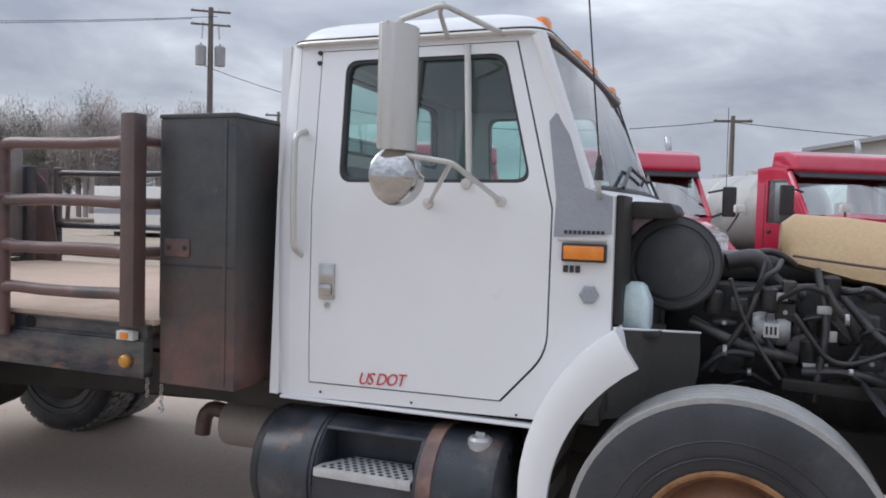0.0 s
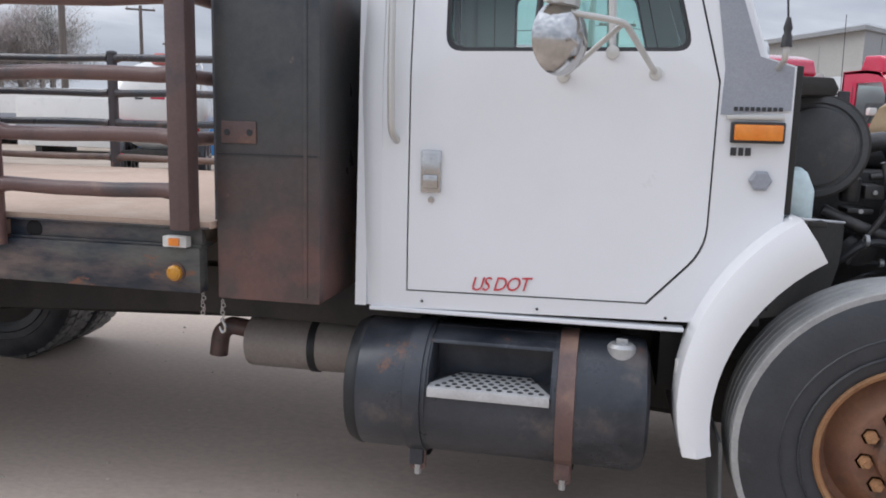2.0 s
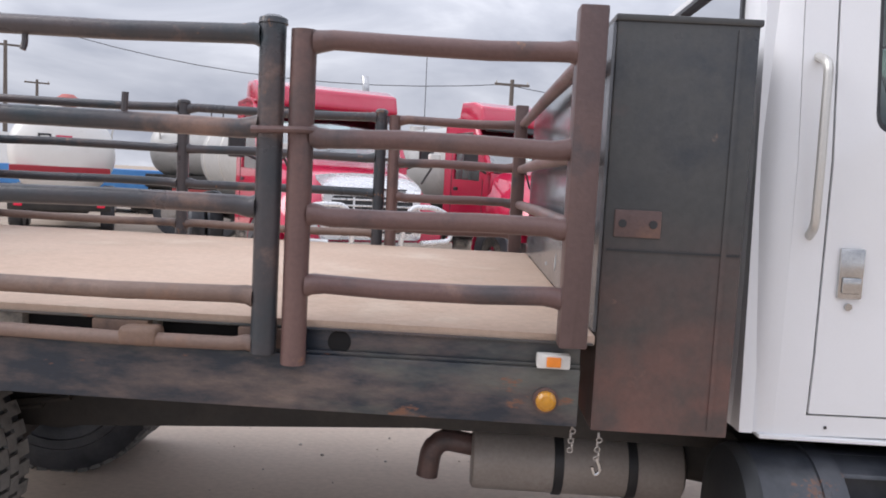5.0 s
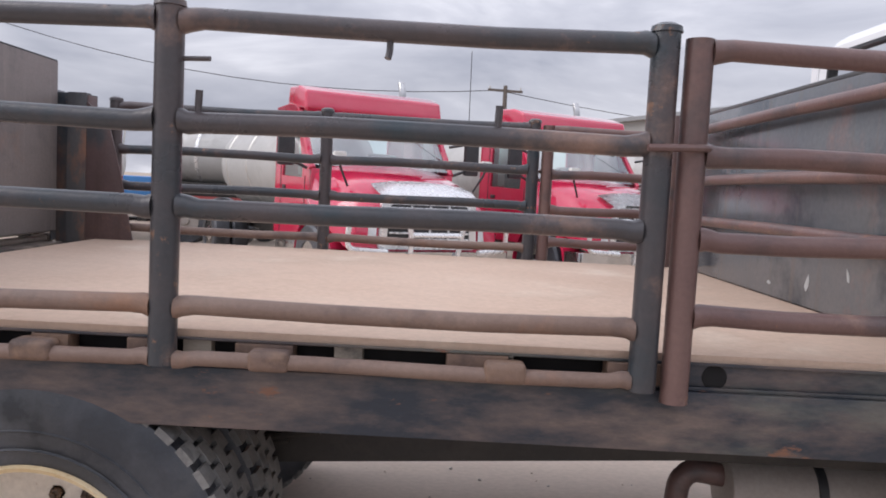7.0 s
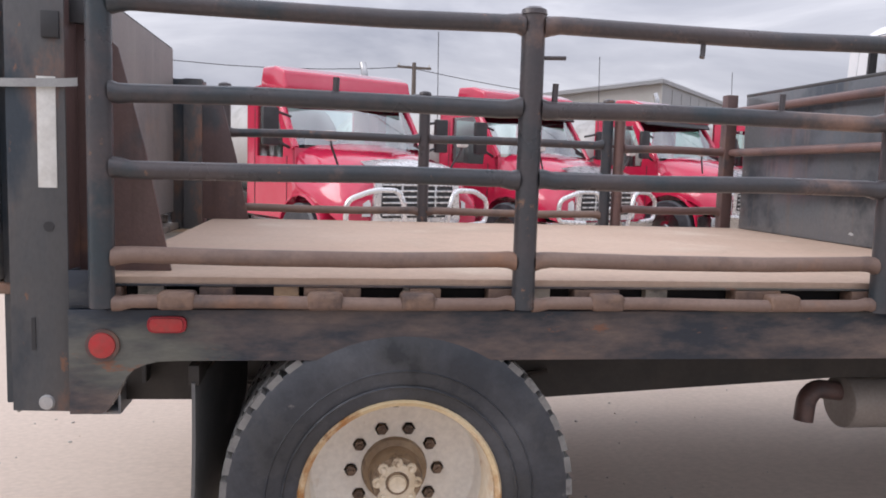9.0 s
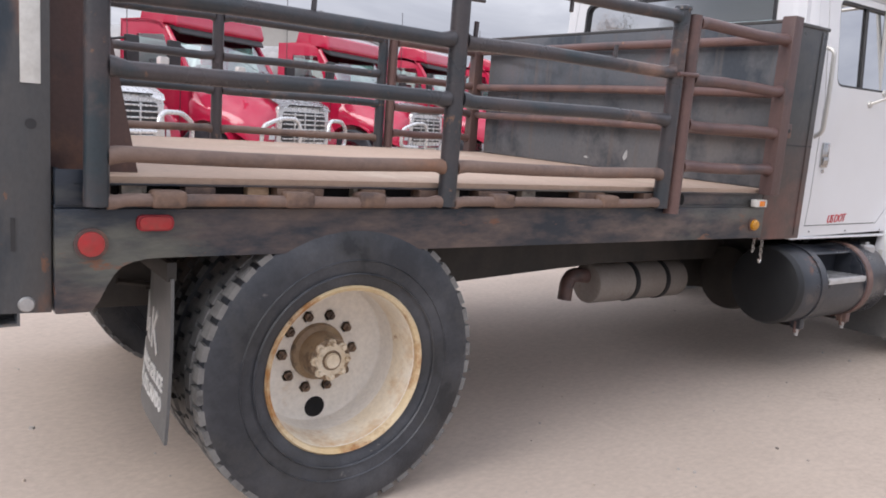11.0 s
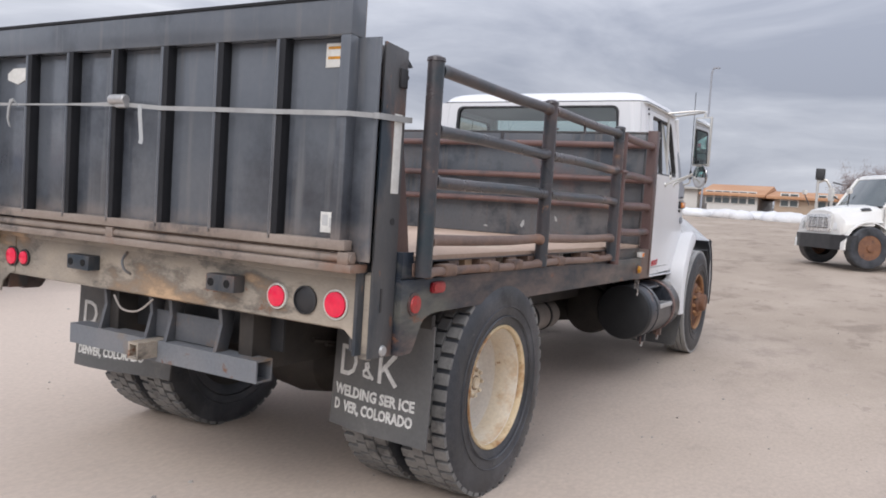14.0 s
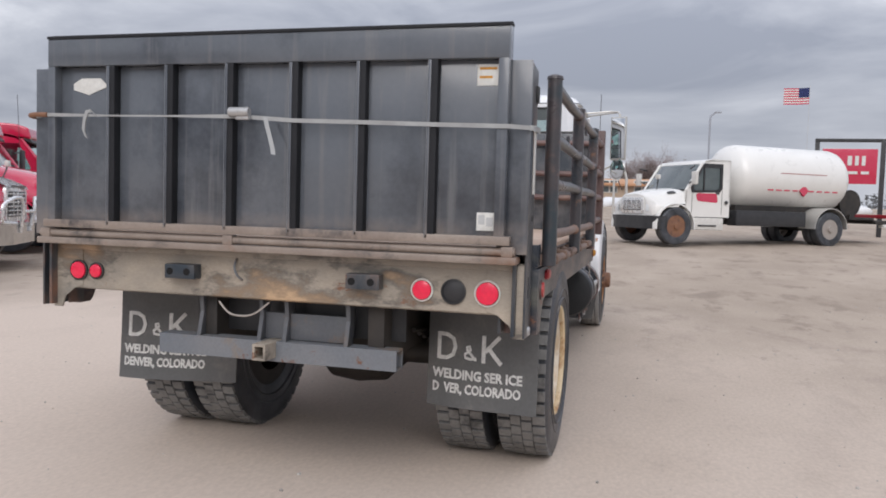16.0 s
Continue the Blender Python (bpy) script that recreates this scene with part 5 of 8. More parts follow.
eng = part("engine_block", box(B(), 5.10, 6.10, CY - 0.30, CY + 0.30, 0.75, 1.38, 0.04, 2), M_ENGINE, truck, "black greasy diesel engine, hood removed")
part("valve_cover", box(B(), 5.15, 5.98, CY - 0.17, CY + 0.17, 1.38, 1.50, 0.05, 3), M_ENGINE, eng)
fl = part("air_filter", lathe(B(), [(0.0, 0.0), (0.125, 0.0), (0.134, 0.003), (0.138, 0.012), (0.146, 0.014), (0.152, 0.008), (0.172, 0.012), (0.176, 0.03), (0.170, 0.04), (0.172, 0.33), (0.150, 0.36), (0.0, 0.36)], (5.150, 0.545, 1.465), "y", 40), M_FILTER, truck, "large round black air filter housing")
part("filter_band", lathe(B(), [(0.176, 0.0), (0.182, 0.004), (0.182, 0.02), (0.176, 0.024)], (5.150, 0.560, 1.465), "y", 40), M_CHASSIS, fl)
part("filter_bracket", prism(B(), [(4.985, 1.632), (5.16, 1.632), (5.17, 1.655), (5.15, 1.690), (5.02, 1.695), (4.985, 1.68)], "y", 0.40, 0.85, 0.01), M_CHASSIS, truck, "dark bracket above the air filter")
part("cowl_bracket", box(B(), 4.985, 5.012, 0.20, 0.42, 1.26, 1.71, 0.005), M_CHASSIS, truck)
part("washer_bottle", loft(B(), [[(5.043 + dx * e * 0.92, 0.36 + dy * e, z - 0.008) for dx, dy in rounded([(-0.055, -0.075), (0.055, -0.075), (0.055, 0.075), (-0.055, 0.075)], 0.03, 4)] for z, e in ((1.235, 1.0), (1.25, 1.12), (1.34, 1.12), (1.395, 0.72), (1.41, 0.38))]), M_BOTTLE, truck, "milky plastic washer bottle")
part("bottle_shelf", box(B(), 4.99, 5.14, 0.27, 0.52, 1.218, 1.236, 0.004), M_CHASSIS, truck)
tc = B()
tr = [[(x, CY + w * u, z + h * (1 - abs(u) ** 3)) for u in (-1, -0.8, -0.4, 0, 0.4, 0.8, 1)] for x, z, w, h in ((5.55, 1.50, 0.20, 0.13), (5.60, 1.47, 0.27, 0.20), (5.80, 1.42, 0.30, 0.24), (6.05, 1.38, 0.31, 0.25), (6.28, 1.36, 0.30, 0.22), (6.33, 1.36, 0.26, 0.14))]
loft(tc, [r + [(r[0][0], CY + 0.2 * u, r[0][2] - 0.02) for u in (1, -1)] for r in tr])
part("engine_cover", tc, M_TAN, truck, "tan plastic engine intake cover", 50)
part("cover_seam", tube(B(), [(5.585, CY - 0.28, 1.50), (5.8, CY - 0.308, 1.475), (6.05, CY - 0.318, 1.45), (6.3, CY - 0.305, 1.43)], 0.006, 6), M_BROWN, truck)
al = part("alternator", lathe(B(), [(0.03, -0.068), (0.056, -0.066), (0.063, -0.046), (0.063, -0.020), (0.058, -0.016), (0.058, 0.016), (0.063, 0.020), (0.063, 0.046), (0.054, 0.066), (0.0, 0.070)], (5.51, 0.70, 1.225), "x", 24), M_ALU, truck, "dull aluminium alternator")
part("alternator_pulley", lathe(B(), [(0.030, 0.070), (0.036, 0.080), (0.030, 0.088), (0.036, 0.10), (0.0, 0.10)], (5.51, 0.70, 1.225), "x", 20), M_ENGINE, al)
part("alternator_label", box(B(), 5.482, 5.538, 0.634, 0.642, 1.198, 1.252, 0.003), M_STICKER, al)
for k in range(3):
    part("label_bar", box(B(), 5.490 + k * 0.015, 5.498 + k * 0.015, 0.6325, 0.6345, 1.210, 1.240), M_BLACK, al)
rng = random.Random(11)
for i, (p, r) in enumerate((([(5.34, 0.75, 1.47), (5.46, 0.78, 1.50), (5.50, 0.80, 1.40), (5.62, 0.84, 1.34)], 0.045), ([(5.22, 0.66, 1.24), (5.40, 0.62, 1.16), (5.60, 0.66, 1.12)], 0.030),
                        ([(5.40, 0.80, 1.50), (5.52, 0.86, 1.52), (5.60, 0.90, 1.46)], 0.018), ([(5.62, 0.62, 1.08), (5.80, 0.60, 1.10), (5.98, 0.64, 1.02)], 0.026),
                        ([(5.38, 0.70, 1.36), (5.70, 0.72, 1.40), (6.0, 0.76, 1.33)], 0.016), ([(5.30, 0.60, 1.06), (5.44, 0.58, 1.30), (5.48, 0.66, 1.48)], 0.014),
                        ([(5.58, 0.58, 1.30), (5.72, 0.60, 1.10), (5.95, 0.60, 1.20)], 0.013), ([(5.66, 0.70, 1.46), (5.70, 0.62, 1.28), (5.66, 0.60, 0.98)], 0.018),
                        ([(5.75, 0.68, 1.36), (5.90, 0.62, 1.18), (6.10, 0.64, 1.16)], 0.020), ([(5.36, 0.52, 1.42), (5.42, 0.56, 1.24), (5.54, 0.55, 1.06)], 0.010))):
    part("hose", tube(B(), bend(p, 0.10, 6), r * 0.78, 12), M_ENGINE, truck, "black engine hose")
for x, z, r, w in ((5.62, 1.16, 0.055, 0.12), (5.78, 1.26, 0.07, 0.16), (5.95, 1.06, 0.09, 0.10), (5.36, 1.10, 0.06, 0.14), (5.84, 1.06, 0.05, 0.10)):
    part("engine_accessory", lathe(B(), [(0.0, 0.0), (r * 0.6, 0.0), (r, 0.012), (r, w), (r * 0.7, w + 0.02), (0.0, w + 0.02)], (x, 0.66, z), "y", 20), M_ENGINE, truck)
for x, z, w, h in ((5.66, 1.30, 0.05, 0.03), (5.70, 1.20, 0.03, 0.04), (5.62, 1.10, 0.05, 0.016), (5.52, 1.34, 0.04, 0.03)):
    part("engine_tag", box(B(), x, x + w, 0.618, 0.632, z, z + h, 0.003), M_ALU, truck)
rng = random.Random(23)
for i in range(26):
    x, z, y = rng.uniform(5.22, 6.05), rng.uniform(0.98, 1.40), rng.uniform(0.58, 0.74)
    dx, dz, r_ = rng.uniform(0.08, 0.28) * rng.choice((-1, 1)), rng.uniform(-0.20, 0.22), rng.choice((0.006, 0.008, 0.010, 0.014))
    p_ = [(x, y, z), (x + dx * 0.4, y - rng.uniform(0.0, 0.06), z + dz * 0.2 + 0.04), (x + dx * 0.8, y - 0.01, z + dz * 0.7), (x + dx, y + 0.06, z + dz)]
    part("engine_line", tube(B(), bend(p_, 0.06, 4), r_, 8), rng.choice((M_ENGINE, M_BLACK, M_BLACK, M_CHASSIS)), eng)
    if i % 2 == 0:
        part("hose_clamp", lathe(B(), [(r_ * 1.3, -0.008), (r_ * 1.55, -0.006), (r_ * 1.55, 0.006), (r_ * 1.3, 0.008)], p_[1], "x", 10, 1, True), M_ALU, eng)
for i in range(22):
    x, z, y = rng.uniform(5.25, 6.05), rng.uniform(0.98, 1.36), rng.uniform(0.62, 0.78)
    if i % 3:
        w_, h_ = rng.uniform(0.03, 0.09), rng.uniform(0.02, 0.08)
        part("engine_casting", box(B(), x, x + w_, y, y + 0.12, z, z + h_, 0.008, 2), rng.choice((M_ENGINE, M_ENGINE, M_CHASSIS)), eng)
        part("engine_bolt", lathe(B(), [(0.009, 0.0), (0.009, 0.008), (0.0, 0.009)], (x + w_ / 2, y, z + h_ / 2), "y", 6, -1), rng.choice((M_ALU, M_CHASSIS)), eng)
    else:
        part("engine_filter", lathe(B(), [(0.0, 0.0), (0.030, 0.0), (0.034, 0.008), (0.034, 0.08), (0.020, 0.09), (0.0, 0.09)], (x, y, z), "z", 16), rng.choice((M_ENGINE, M_CHASSIS)), eng)
part("engine_bracket", prism(B(), [(5.55, 1.02), (6.05, 1.00), (6.05, 1.04), (5.98, 1.05), (5.96, 1.22), (5.92, 1.22), (5.92, 1.05), (5.55, 1.06)], "y", 0.56, 0.60, 0.004), M_CHASSIS, truck)
part("radiator", box(B(), 6.22, 6.32, CY - 0.42, CY + 0.42, 0.70, 1.36, 0.02), M_BLACK, truck, "black radiator")
# -- fuel tank with straps and step; it stands out beyond the cab side
TK, TR = (0.255, 0.598), 0.226
tk = part("fuel_tank", lathe(B(), [(0.0, 3.612), (0.17, 3.616), (0.212, 3.630), (TR, 3.655), (TR, 3.905), (0.0, 3.905)], (0, *TK), "x", 44), M_TANK, truck, "dirty black round fuel tank with a step pocket")
part("tank_head", lathe(B(), [(0.0, 3.606), (0.168, 3.610), (0.214, 3.626), (TR + 0.001, 3.654), (TR + 0.002, 3.662), (TR + 0.0005, 3.668)], (0, *TK), "x", 44), M_TANKHEAD, tk, "fuel tank end, blackened as the shade under the bed")
part("tank_end", lathe(B(), [(0.0, 4.318), (TR, 4.318), (TR, 4.585), (0.212, 4.612), (0.17, 4.626), (0.0, 4.63)], (0, *TK), "x", 44), M_TANK, tk)
for x, m in ((3.862, M_TANK), (4.362, M_PIPEBROWN)):
    q = lathe(B(), [(TR + 0.001, x - 0.030), (TR + 0.008, x - 0.028), (TR + 0.008, x + 0.028), (TR + 0.001, x + 0.030)], (0, *TK), "x", 44)
    box(q, x - 0.024, x + 0.024, TK[0] - 0.13, TK[0] - 0.07, 0.345, 0.415, 0.006)
    part("tank_strap", q, m, tk, "rusty brown steel tank strap" if m == M_PIPEBROWN else "dark steel tank strap")
    part("strap_bolt", tube(B(), [(x, TK[0] - 0.10, 0.302), (x, TK[0] - 0.10, 0.36)], 0.012, 8), M_ALU, tk)
    part("strap_yoke", tube(B(), bend([(x - 0.022, TK[0] - 0.10, 0.40), (x - 0.022, TK[0] - 0.10, 0.325), (x + 0.022, TK[0] - 0.10, 0.325), (x + 0.022, TK[0] - 0.10, 0.40)], 0.012), 0.008, 8), M_PIPEBROWN, tk)
    part("tank_bracket", prism(B(), [(TK[0] - 0.06, 0.352), (TK[0] + 0.12, 0.352), (CY - 0.45, 0.60), (CY - 0.45, 0.86), (TK[0] + 0.20, 0.86), (TK[0] + 0.245, 0.60), (TK[0] + 0.14, 0.40)], "x", x - 0.035, x + 0.035, 0.006), M_CHASSIS, tk)
cp = part("tank_cap", lathe(B(), [(0.046, -0.03), (0.046, 0.012), (0.036, 0.022), (0.0, 0.024)], (4.530, 0.165, 0.800), "z", 20), M_ALU, tk, "dull metal filler cap")
part("cap_tab", box(B(), 4.512, 4.548, 0.160, 0.170, 0.820, 0.838, 0.003), M_ALU, cp)
PB, PZ = 0.235, 0.640
notch = [(TK[0] + (TR - 0.002) * math.cos(radians(a)), TK[1] + (TR - 0.002) * math.sin(radians(a))) for a in range(-170, 90, 5)]
notch = [(y, z) for y, z in notch if z < PZ - 0.004 or y > PB + 0.004]
part("tank_middle", prism(B(), [(PB, TK[1] + TR - 0.004), (PB, PZ)] + [(TK[0] - TR + 0.010, PZ)] + notch, "x", 3.90, 4.322), M_TANK, tk)
part("pocket_top", prism(B(), [(PB + 0.01, 0.822), (0.145, 0.792), (0.140, 0.781), (PB + 0.01, 0.802)], "x", 3.895, 4.325, 0.003), M_TANK, tk)
for s_ in (-1, 1):
    xa = 3.905 if s_ < 0 else 4.318
    part("pocket_cheek", prism(B(), [(0.045, PZ), (0.075, 0.715), (0.140, 0.785), (PB, 0.80), (PB, PZ)], "x", xa - 0.006, xa + 0.006, 0.002), M_TANK, tk)
part("step_plate", prism(B(), [(3.914, 0.036), (4.312, 0.036), (4.312, 0.062), (4.238, 0.222), (3.994, 0.222), (3.914, 0.085)], "z", PZ + 0.008, PZ + 0.020, 0.002), M_STEP, tk, "perforated pale steel step plate")
part("step_lip", box(B(), 3.914, 4.312, 0.030, 0.037, PZ - 0.012, PZ + 0.019, 0.002), M_STEP, tk)
for r_ in range(6):
    for c_ in range(11):
        x = 3.945 + c_ * 0.034 + (0.017 if r_ % 2 else 0)
        y = 0.060 + r_ * 0.028
        if 3.925 + (y - 0.06) * 0.45 < x < 4.300 - (y - 0.06) * 0.40:
            part("step_hole", lathe(B(), [(0.0105, 0.0), (0.007, 0.0025), (0.0, 0.0025)], (x, y, PZ + 0.020), "z", 8), M_BLACK, tk)
# dark block added to close the bright gap between tank and fender
part("battery_box", box(B(), 4.66, 4.76, 0.34, 0.80, 0.62, 0.88, 0.01), M_CHASSIS, truck)
part("step_lamp", box(B(), 4.700, 4.722, 0.150, 0.175, 0.735, 0.785, 0.004), M_LAMPWHITE, truck)
# tubes added to darken the gap between cabinet and cab
for i_, (y_, z_) in enumerate(((0.42, 1.05), (0.58, 1.20), (0.86, 1.10))):
    part("cab_air_line", tube(B(), bend([(3.58, y_, 0.90), (3.575, y_ + 0.02, z_), (3.585, y_ + 0.12, 1.88)], 0.1), 0.022, 8), M_BLACK, truck, "black tube added to darken the gap behind the cab")

# -- muffler and tail pipe
mf = part("muffler", lathe(B(), [(0.0, 2.885), (0.10, 2.885), (0.116, 2.895), (0.119, 2.91), (0.119, 3.66), (0.116, 3.675), (0.10, 3.685), (0.0, 3.685)], (0, 0.930, 0.500), "x", 32), M_MUFF, truck, "dusty grey-brown muffler")
for x in (3.212, 3.486):
    part("muffler_band", lathe(B(), [(0.119, x - 0.018), (0.125, x - 0.016), (0.125, x + 0.016), (0.119, x + 0.018)], (0, 0.930, 0.500), "x", 32), M_BLACK, mf)
    part("muffler_hanger", box(B(), x - 0.02, x + 0.02, 0.92, 0.94, 0.60, 0.90, 0.003), M_CHASSIS, mf)
part("tail_pipe", tube(B(), bend([(3.0, 0.930, 0.530), (2.775, 0.930, 0.560), (2.730, 0.925, 0.52), (2.718, 0.92, 0.415)], 0.07, 6), 0.042, 14), M_PIPEBROWN, truck, "dull elbow tail pipe")

# -- liftgate, rear beam, lamps, hitch
LEFT = 2 * BY
for s, y0 in ((1, 0.025), (-1, LEFT + 0.035)):
    y1 = y0 + s * 0.130
    ya, yb = min(y0, y1), max(y0, y1)
    co = part("liftgate_column", prism(B(), [(-0.245, 0.790), (-0.095, 0.785), (-0.095, 1.940), (-0.245, 1.950)], "y", y0 + s * 0.004, y0 + s * 0.014, 0.002), M_COLUMN, truck, "upright steel liftgate column")
    part("column_face", box(B(), -0.285, -0.275, ya, yb, 1.150, 1.957, 0.003), M_GATE, co)
    part("column_web", box(B(), -0.276, -0.100, ya + 0.045, ya + 0.060, 0.80, 1.945, 0.003), M_COLUMN, co)
    part("column_inner", box(B(), -0.20, -0.10, yb - 0.014 if s > 0 else ya, yb if s > 0 else ya + 0.014, 0.80, 1.945, 0.003), M_COLUMN, co)
    part("column_edge", box(B(), -0.115, -0.095, ya + 0.012, yb - 0.012, 0.79, 1.935, 0.004), M_BROWN, co)
    if s > 0:
        part("reflective_strip", box(B(), -0.166, -0.118, y0 + 0.0005, y0 + 0.0045, 1.405, 1.700, 0.001), M_STICKER, co, "white reflective strip")
        part("column_slot", box(B(), -0.192, -0.182, y0 + 0.001, y0 + 0.0045, 0.960, 1.050), M_BLACK, co)
        part("column_bolt", lathe(B(), [(0.022, 0.0), (0.018, 0.008), (0.0, 0.009)], (-0.157, y0 + 0.004, 0.812), "y", 14, -1), M_ALU, co)
        part("column_hole", lathe(B(), [(0.014, 0.0), (0.014, 0.0022), (0.0, 0.0022)], (-0.142, y0 + 0.004, 1.30), "y", 14, -1), M_BLACK, co)
        part("column_hook", prism(B(), [(-0.098, 1.93), (-0.02, 1.925), (0.012, 1.90), (-0.02, 1.893), (-0.045, 1.90), (-0.05, 1.875), (-0.01, 1.862), (-0.015, 1.848), (-0.098, 1.85)], "y", y0 + 0.05, y0 + 0.075, 0.004), M_BLACK, co, "dark steel catch on the column")
        part("column_lug", box(B(), -0.150, -0.105, y0 - 0.006, y0 + 0.004, 1.80, 1.87, 0.003), M_BLACK, co)
    part("gusset", prism(B(), [(-0.10, 1.168), (0.155, 1.168), (0.085, 1.52), (0.015, 1.80), (-0.10, 1.90)], "y", yb - 0.02 if s > 0 else ya + 0.005, yb - 0.005 if s > 0 else ya + 0.02, 0.003), M_BROWN, truck, "brown gusset plate bracing the column")

gate = part("liftgate_platform", box(B(), -0.300, -0.262, 0.118, 2.360, 1.200, 1.956, 0.002), M_GATE, truck, "raised dark grey steel liftgate platform")
part("platform_inner_face", box(B(), -0.2605, -0.256, 0.116, 2.361, 1.205, 2.098, 0.001), M_GATEBACK, gate, "dusty matt inner face of the platform")
part("platform_top_band", prism(B(), [(-0.345, 1.957), (-0.345, 2.085), (-0.325, 2.100), (-0.262, 2.100), (-0.262, 1.957)], "y", 0.114, 2.363, 0.004), M_GATE, gate)
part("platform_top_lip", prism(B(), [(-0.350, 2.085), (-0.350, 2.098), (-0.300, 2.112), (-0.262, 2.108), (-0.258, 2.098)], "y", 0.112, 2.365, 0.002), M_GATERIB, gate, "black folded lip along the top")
for y in (2.008, 1.695, 1.386, 1.069, 0.753, 0.434):
    # rib shade as black faces, the glint as a thin bright strip
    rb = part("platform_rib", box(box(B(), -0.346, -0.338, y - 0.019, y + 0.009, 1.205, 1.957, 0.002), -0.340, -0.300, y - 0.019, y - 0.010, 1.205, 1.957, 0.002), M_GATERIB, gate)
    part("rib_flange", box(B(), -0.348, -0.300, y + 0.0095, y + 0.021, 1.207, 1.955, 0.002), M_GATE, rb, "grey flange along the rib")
    part("rib_edge", box(B(), -0.3485, -0.344, y + 0.0212, y + 0.0235, 1.207, 1.955, 0.0005), M_HITCH, rb, "bright strip painted as a glint along the rib")
for y0, y1 in ((0.114, 0.158), (2.322, 2.363)):
    part("platform_side_bar", box(B(), -0.346, -0.300, y0, y1, 1.200, 1.957, 0.004), M_GATE, gate)
part("platform_bottom_bar", box(B(), -0.348, -0.300, 0.090, 2.390, 1.188, 1.226, 0.006), M_GATEBAR, gate)
part("hinge_tube", tube(B(), [(-0.318, 0.070, 1.160), (-0.318, 2.420, 1.160)], 0.019, 12), M_GATEBAR, truck, "worn hinge tube under the platform")
part("hinge_channel", box(B(), -0.345, -0.235, 0.060, 2.430, 1.108, 1.140, 0.008), M_GATEBAR, truck)
for y in (0.10, 1.39, 2.38):
    part("hinge_knuckle", box(B(), -0.342, -0.294, y - 0.025, y + 0.025, 1.138, 1.184, 0.006), M_GATEBAR, truck)
part("maker_plate", prism(B(), [(2.055, 1.866), (2.10, 1.905), (2.205, 1.905), (2.25, 1.880), (2.25, 1.850), (2.165, 1.826)], "x", -0.3035, -0.2995, 0.0008), M_STICKER, gate, "blank white maker's plate")
part("warning_sticker", box(B(), -0.3035, -0.2995, 0.160, 0.255, 1.850, 1.938, 0.0008), M_STICKER, gate, "white warning sticker")
st_ = part("small_sticker", box(B(), -0.3035, -0.2995, 0.160, 0.240, 1.246, 1.322, 0.0008), M_STICKER, gate, "small white sticker with a picture")
part("sticker_print", box(box(B(), -0.3045, -0.303, 0.205, 0.232, 1.272, 1.312), -0.3045, -0.303, 0.17, 0.198, 1.265, 1.302), M_INTERIOR, st_)
part("sticker_print", box(box(B(), -0.3045, -0.303, 0.172, 0.245, 1.916, 1.926), -0.3045, -0.303, 0.19, 0.245, 1.880, 1.890), M_YELLOW, gate)

beam = part("rear_beam", prism(B(), [(-0.232, 1.098), (-0.232, 0.888), (-0.215, 0.880), (-0.10, 0.880), (-0.10, 0.90), (-0.205, 0.90), (-0.205, 1.085), (-0.10, 1.085), (-0.10, 1.108), (-0.222, 1.108)], "y", 0.040, 2.415, 0.002), M_BEAM, truck, "mud-stained steel rear beam")
part("beam_ledge", box(B(), -0.246, -0.228, 0.07, 2.38, 1.078, 1.104, 0.004), M_BEAM, beam)
for y in (1.672, 0.755):
    br = part("lift_bracket", box(B(), -0.295, -0.230, y - 0.085, y + 0.075, 0.965, 1.035, 0.008), M_COLUMN, beam, "stained bracket with two bolt holes")
    for dy in (-0.045, 0.045):
        part("bracket_hole", lathe(B(), [(0.017, 0.0), (0.017, 0.002), (0.0, 0.002)], (-0.295, y + dy, 1.0), "x", 14, -1), M_VOID, br)
for y, r, kind in ((0.489, 0.045, "red"), (0.347, 0.05, "dark"), (0.196, 0.052, "red"), (2.272, 0.045, "red"), (2.170, 0.036, "red")):
    la = part("tail_lamp", lathe(B(), [(r + 0.006, 0.0), (r + 0.006, 0.010), (r, 0.012), (r, 0.004)], (-0.232, y, 0.974), "x", 28, -1), M_LAMPWHITE if kind == "red" and y < 0.6 else M_BLACK, beam, "round tail lamp in a grommet" if kind == "red" else "empty dark lamp socket")
    part("lens", lathe(B(), [(r - 0.002, 0.002), (r - 0.004, 0.016), (r * 0.5, 0.022), (0.0, 0.023)] if kind == "red" else [(r - 0.002, 0.004), (r * 0.9, 0.006), (0.0, 0.006)], (-0.232, y, 0.974), "x", 28, -1),
         M_REDLENS if kind == "red" else M_BLACK, la, "round red lens" if kind == "red" else "")
for s, y in ((1, 0.03), (-1, LEFT - 0.03)):
    part("corner_skirt", prism(B(), [(y, 1.10), (y, 0.785), (y + s * 0.05, 0.785), (y + s * 0.065, 0.84), (y + s * 0.12, 0.885), (y + s * 0.17, 0.895), (y + s * 0.17, 1.10)], "x", -0.236, -0.228, 0.002), M_BEAM, beam)
HX0, HX1, HZ0, HZ1 = -0.205, -0.110, 0.592, 0.686
hb_ = ringpanel(B(), [(HX0, HZ0), (HX1, HZ0), (HX1, HZ1), (HX0, HZ1)], [(HX0 + 0.008, HZ0 + 0.008), (HX1 - 0.008, HZ0 + 0.008), (HX1 - 0.008, HZ1 - 0.008), (HX0 + 0.008, HZ1 - 0.008)], "y", 0.610, 1.830)
part("hitch_bar", hb_, M_HITCH, truck, "grey square hitch tube, open at its ends")
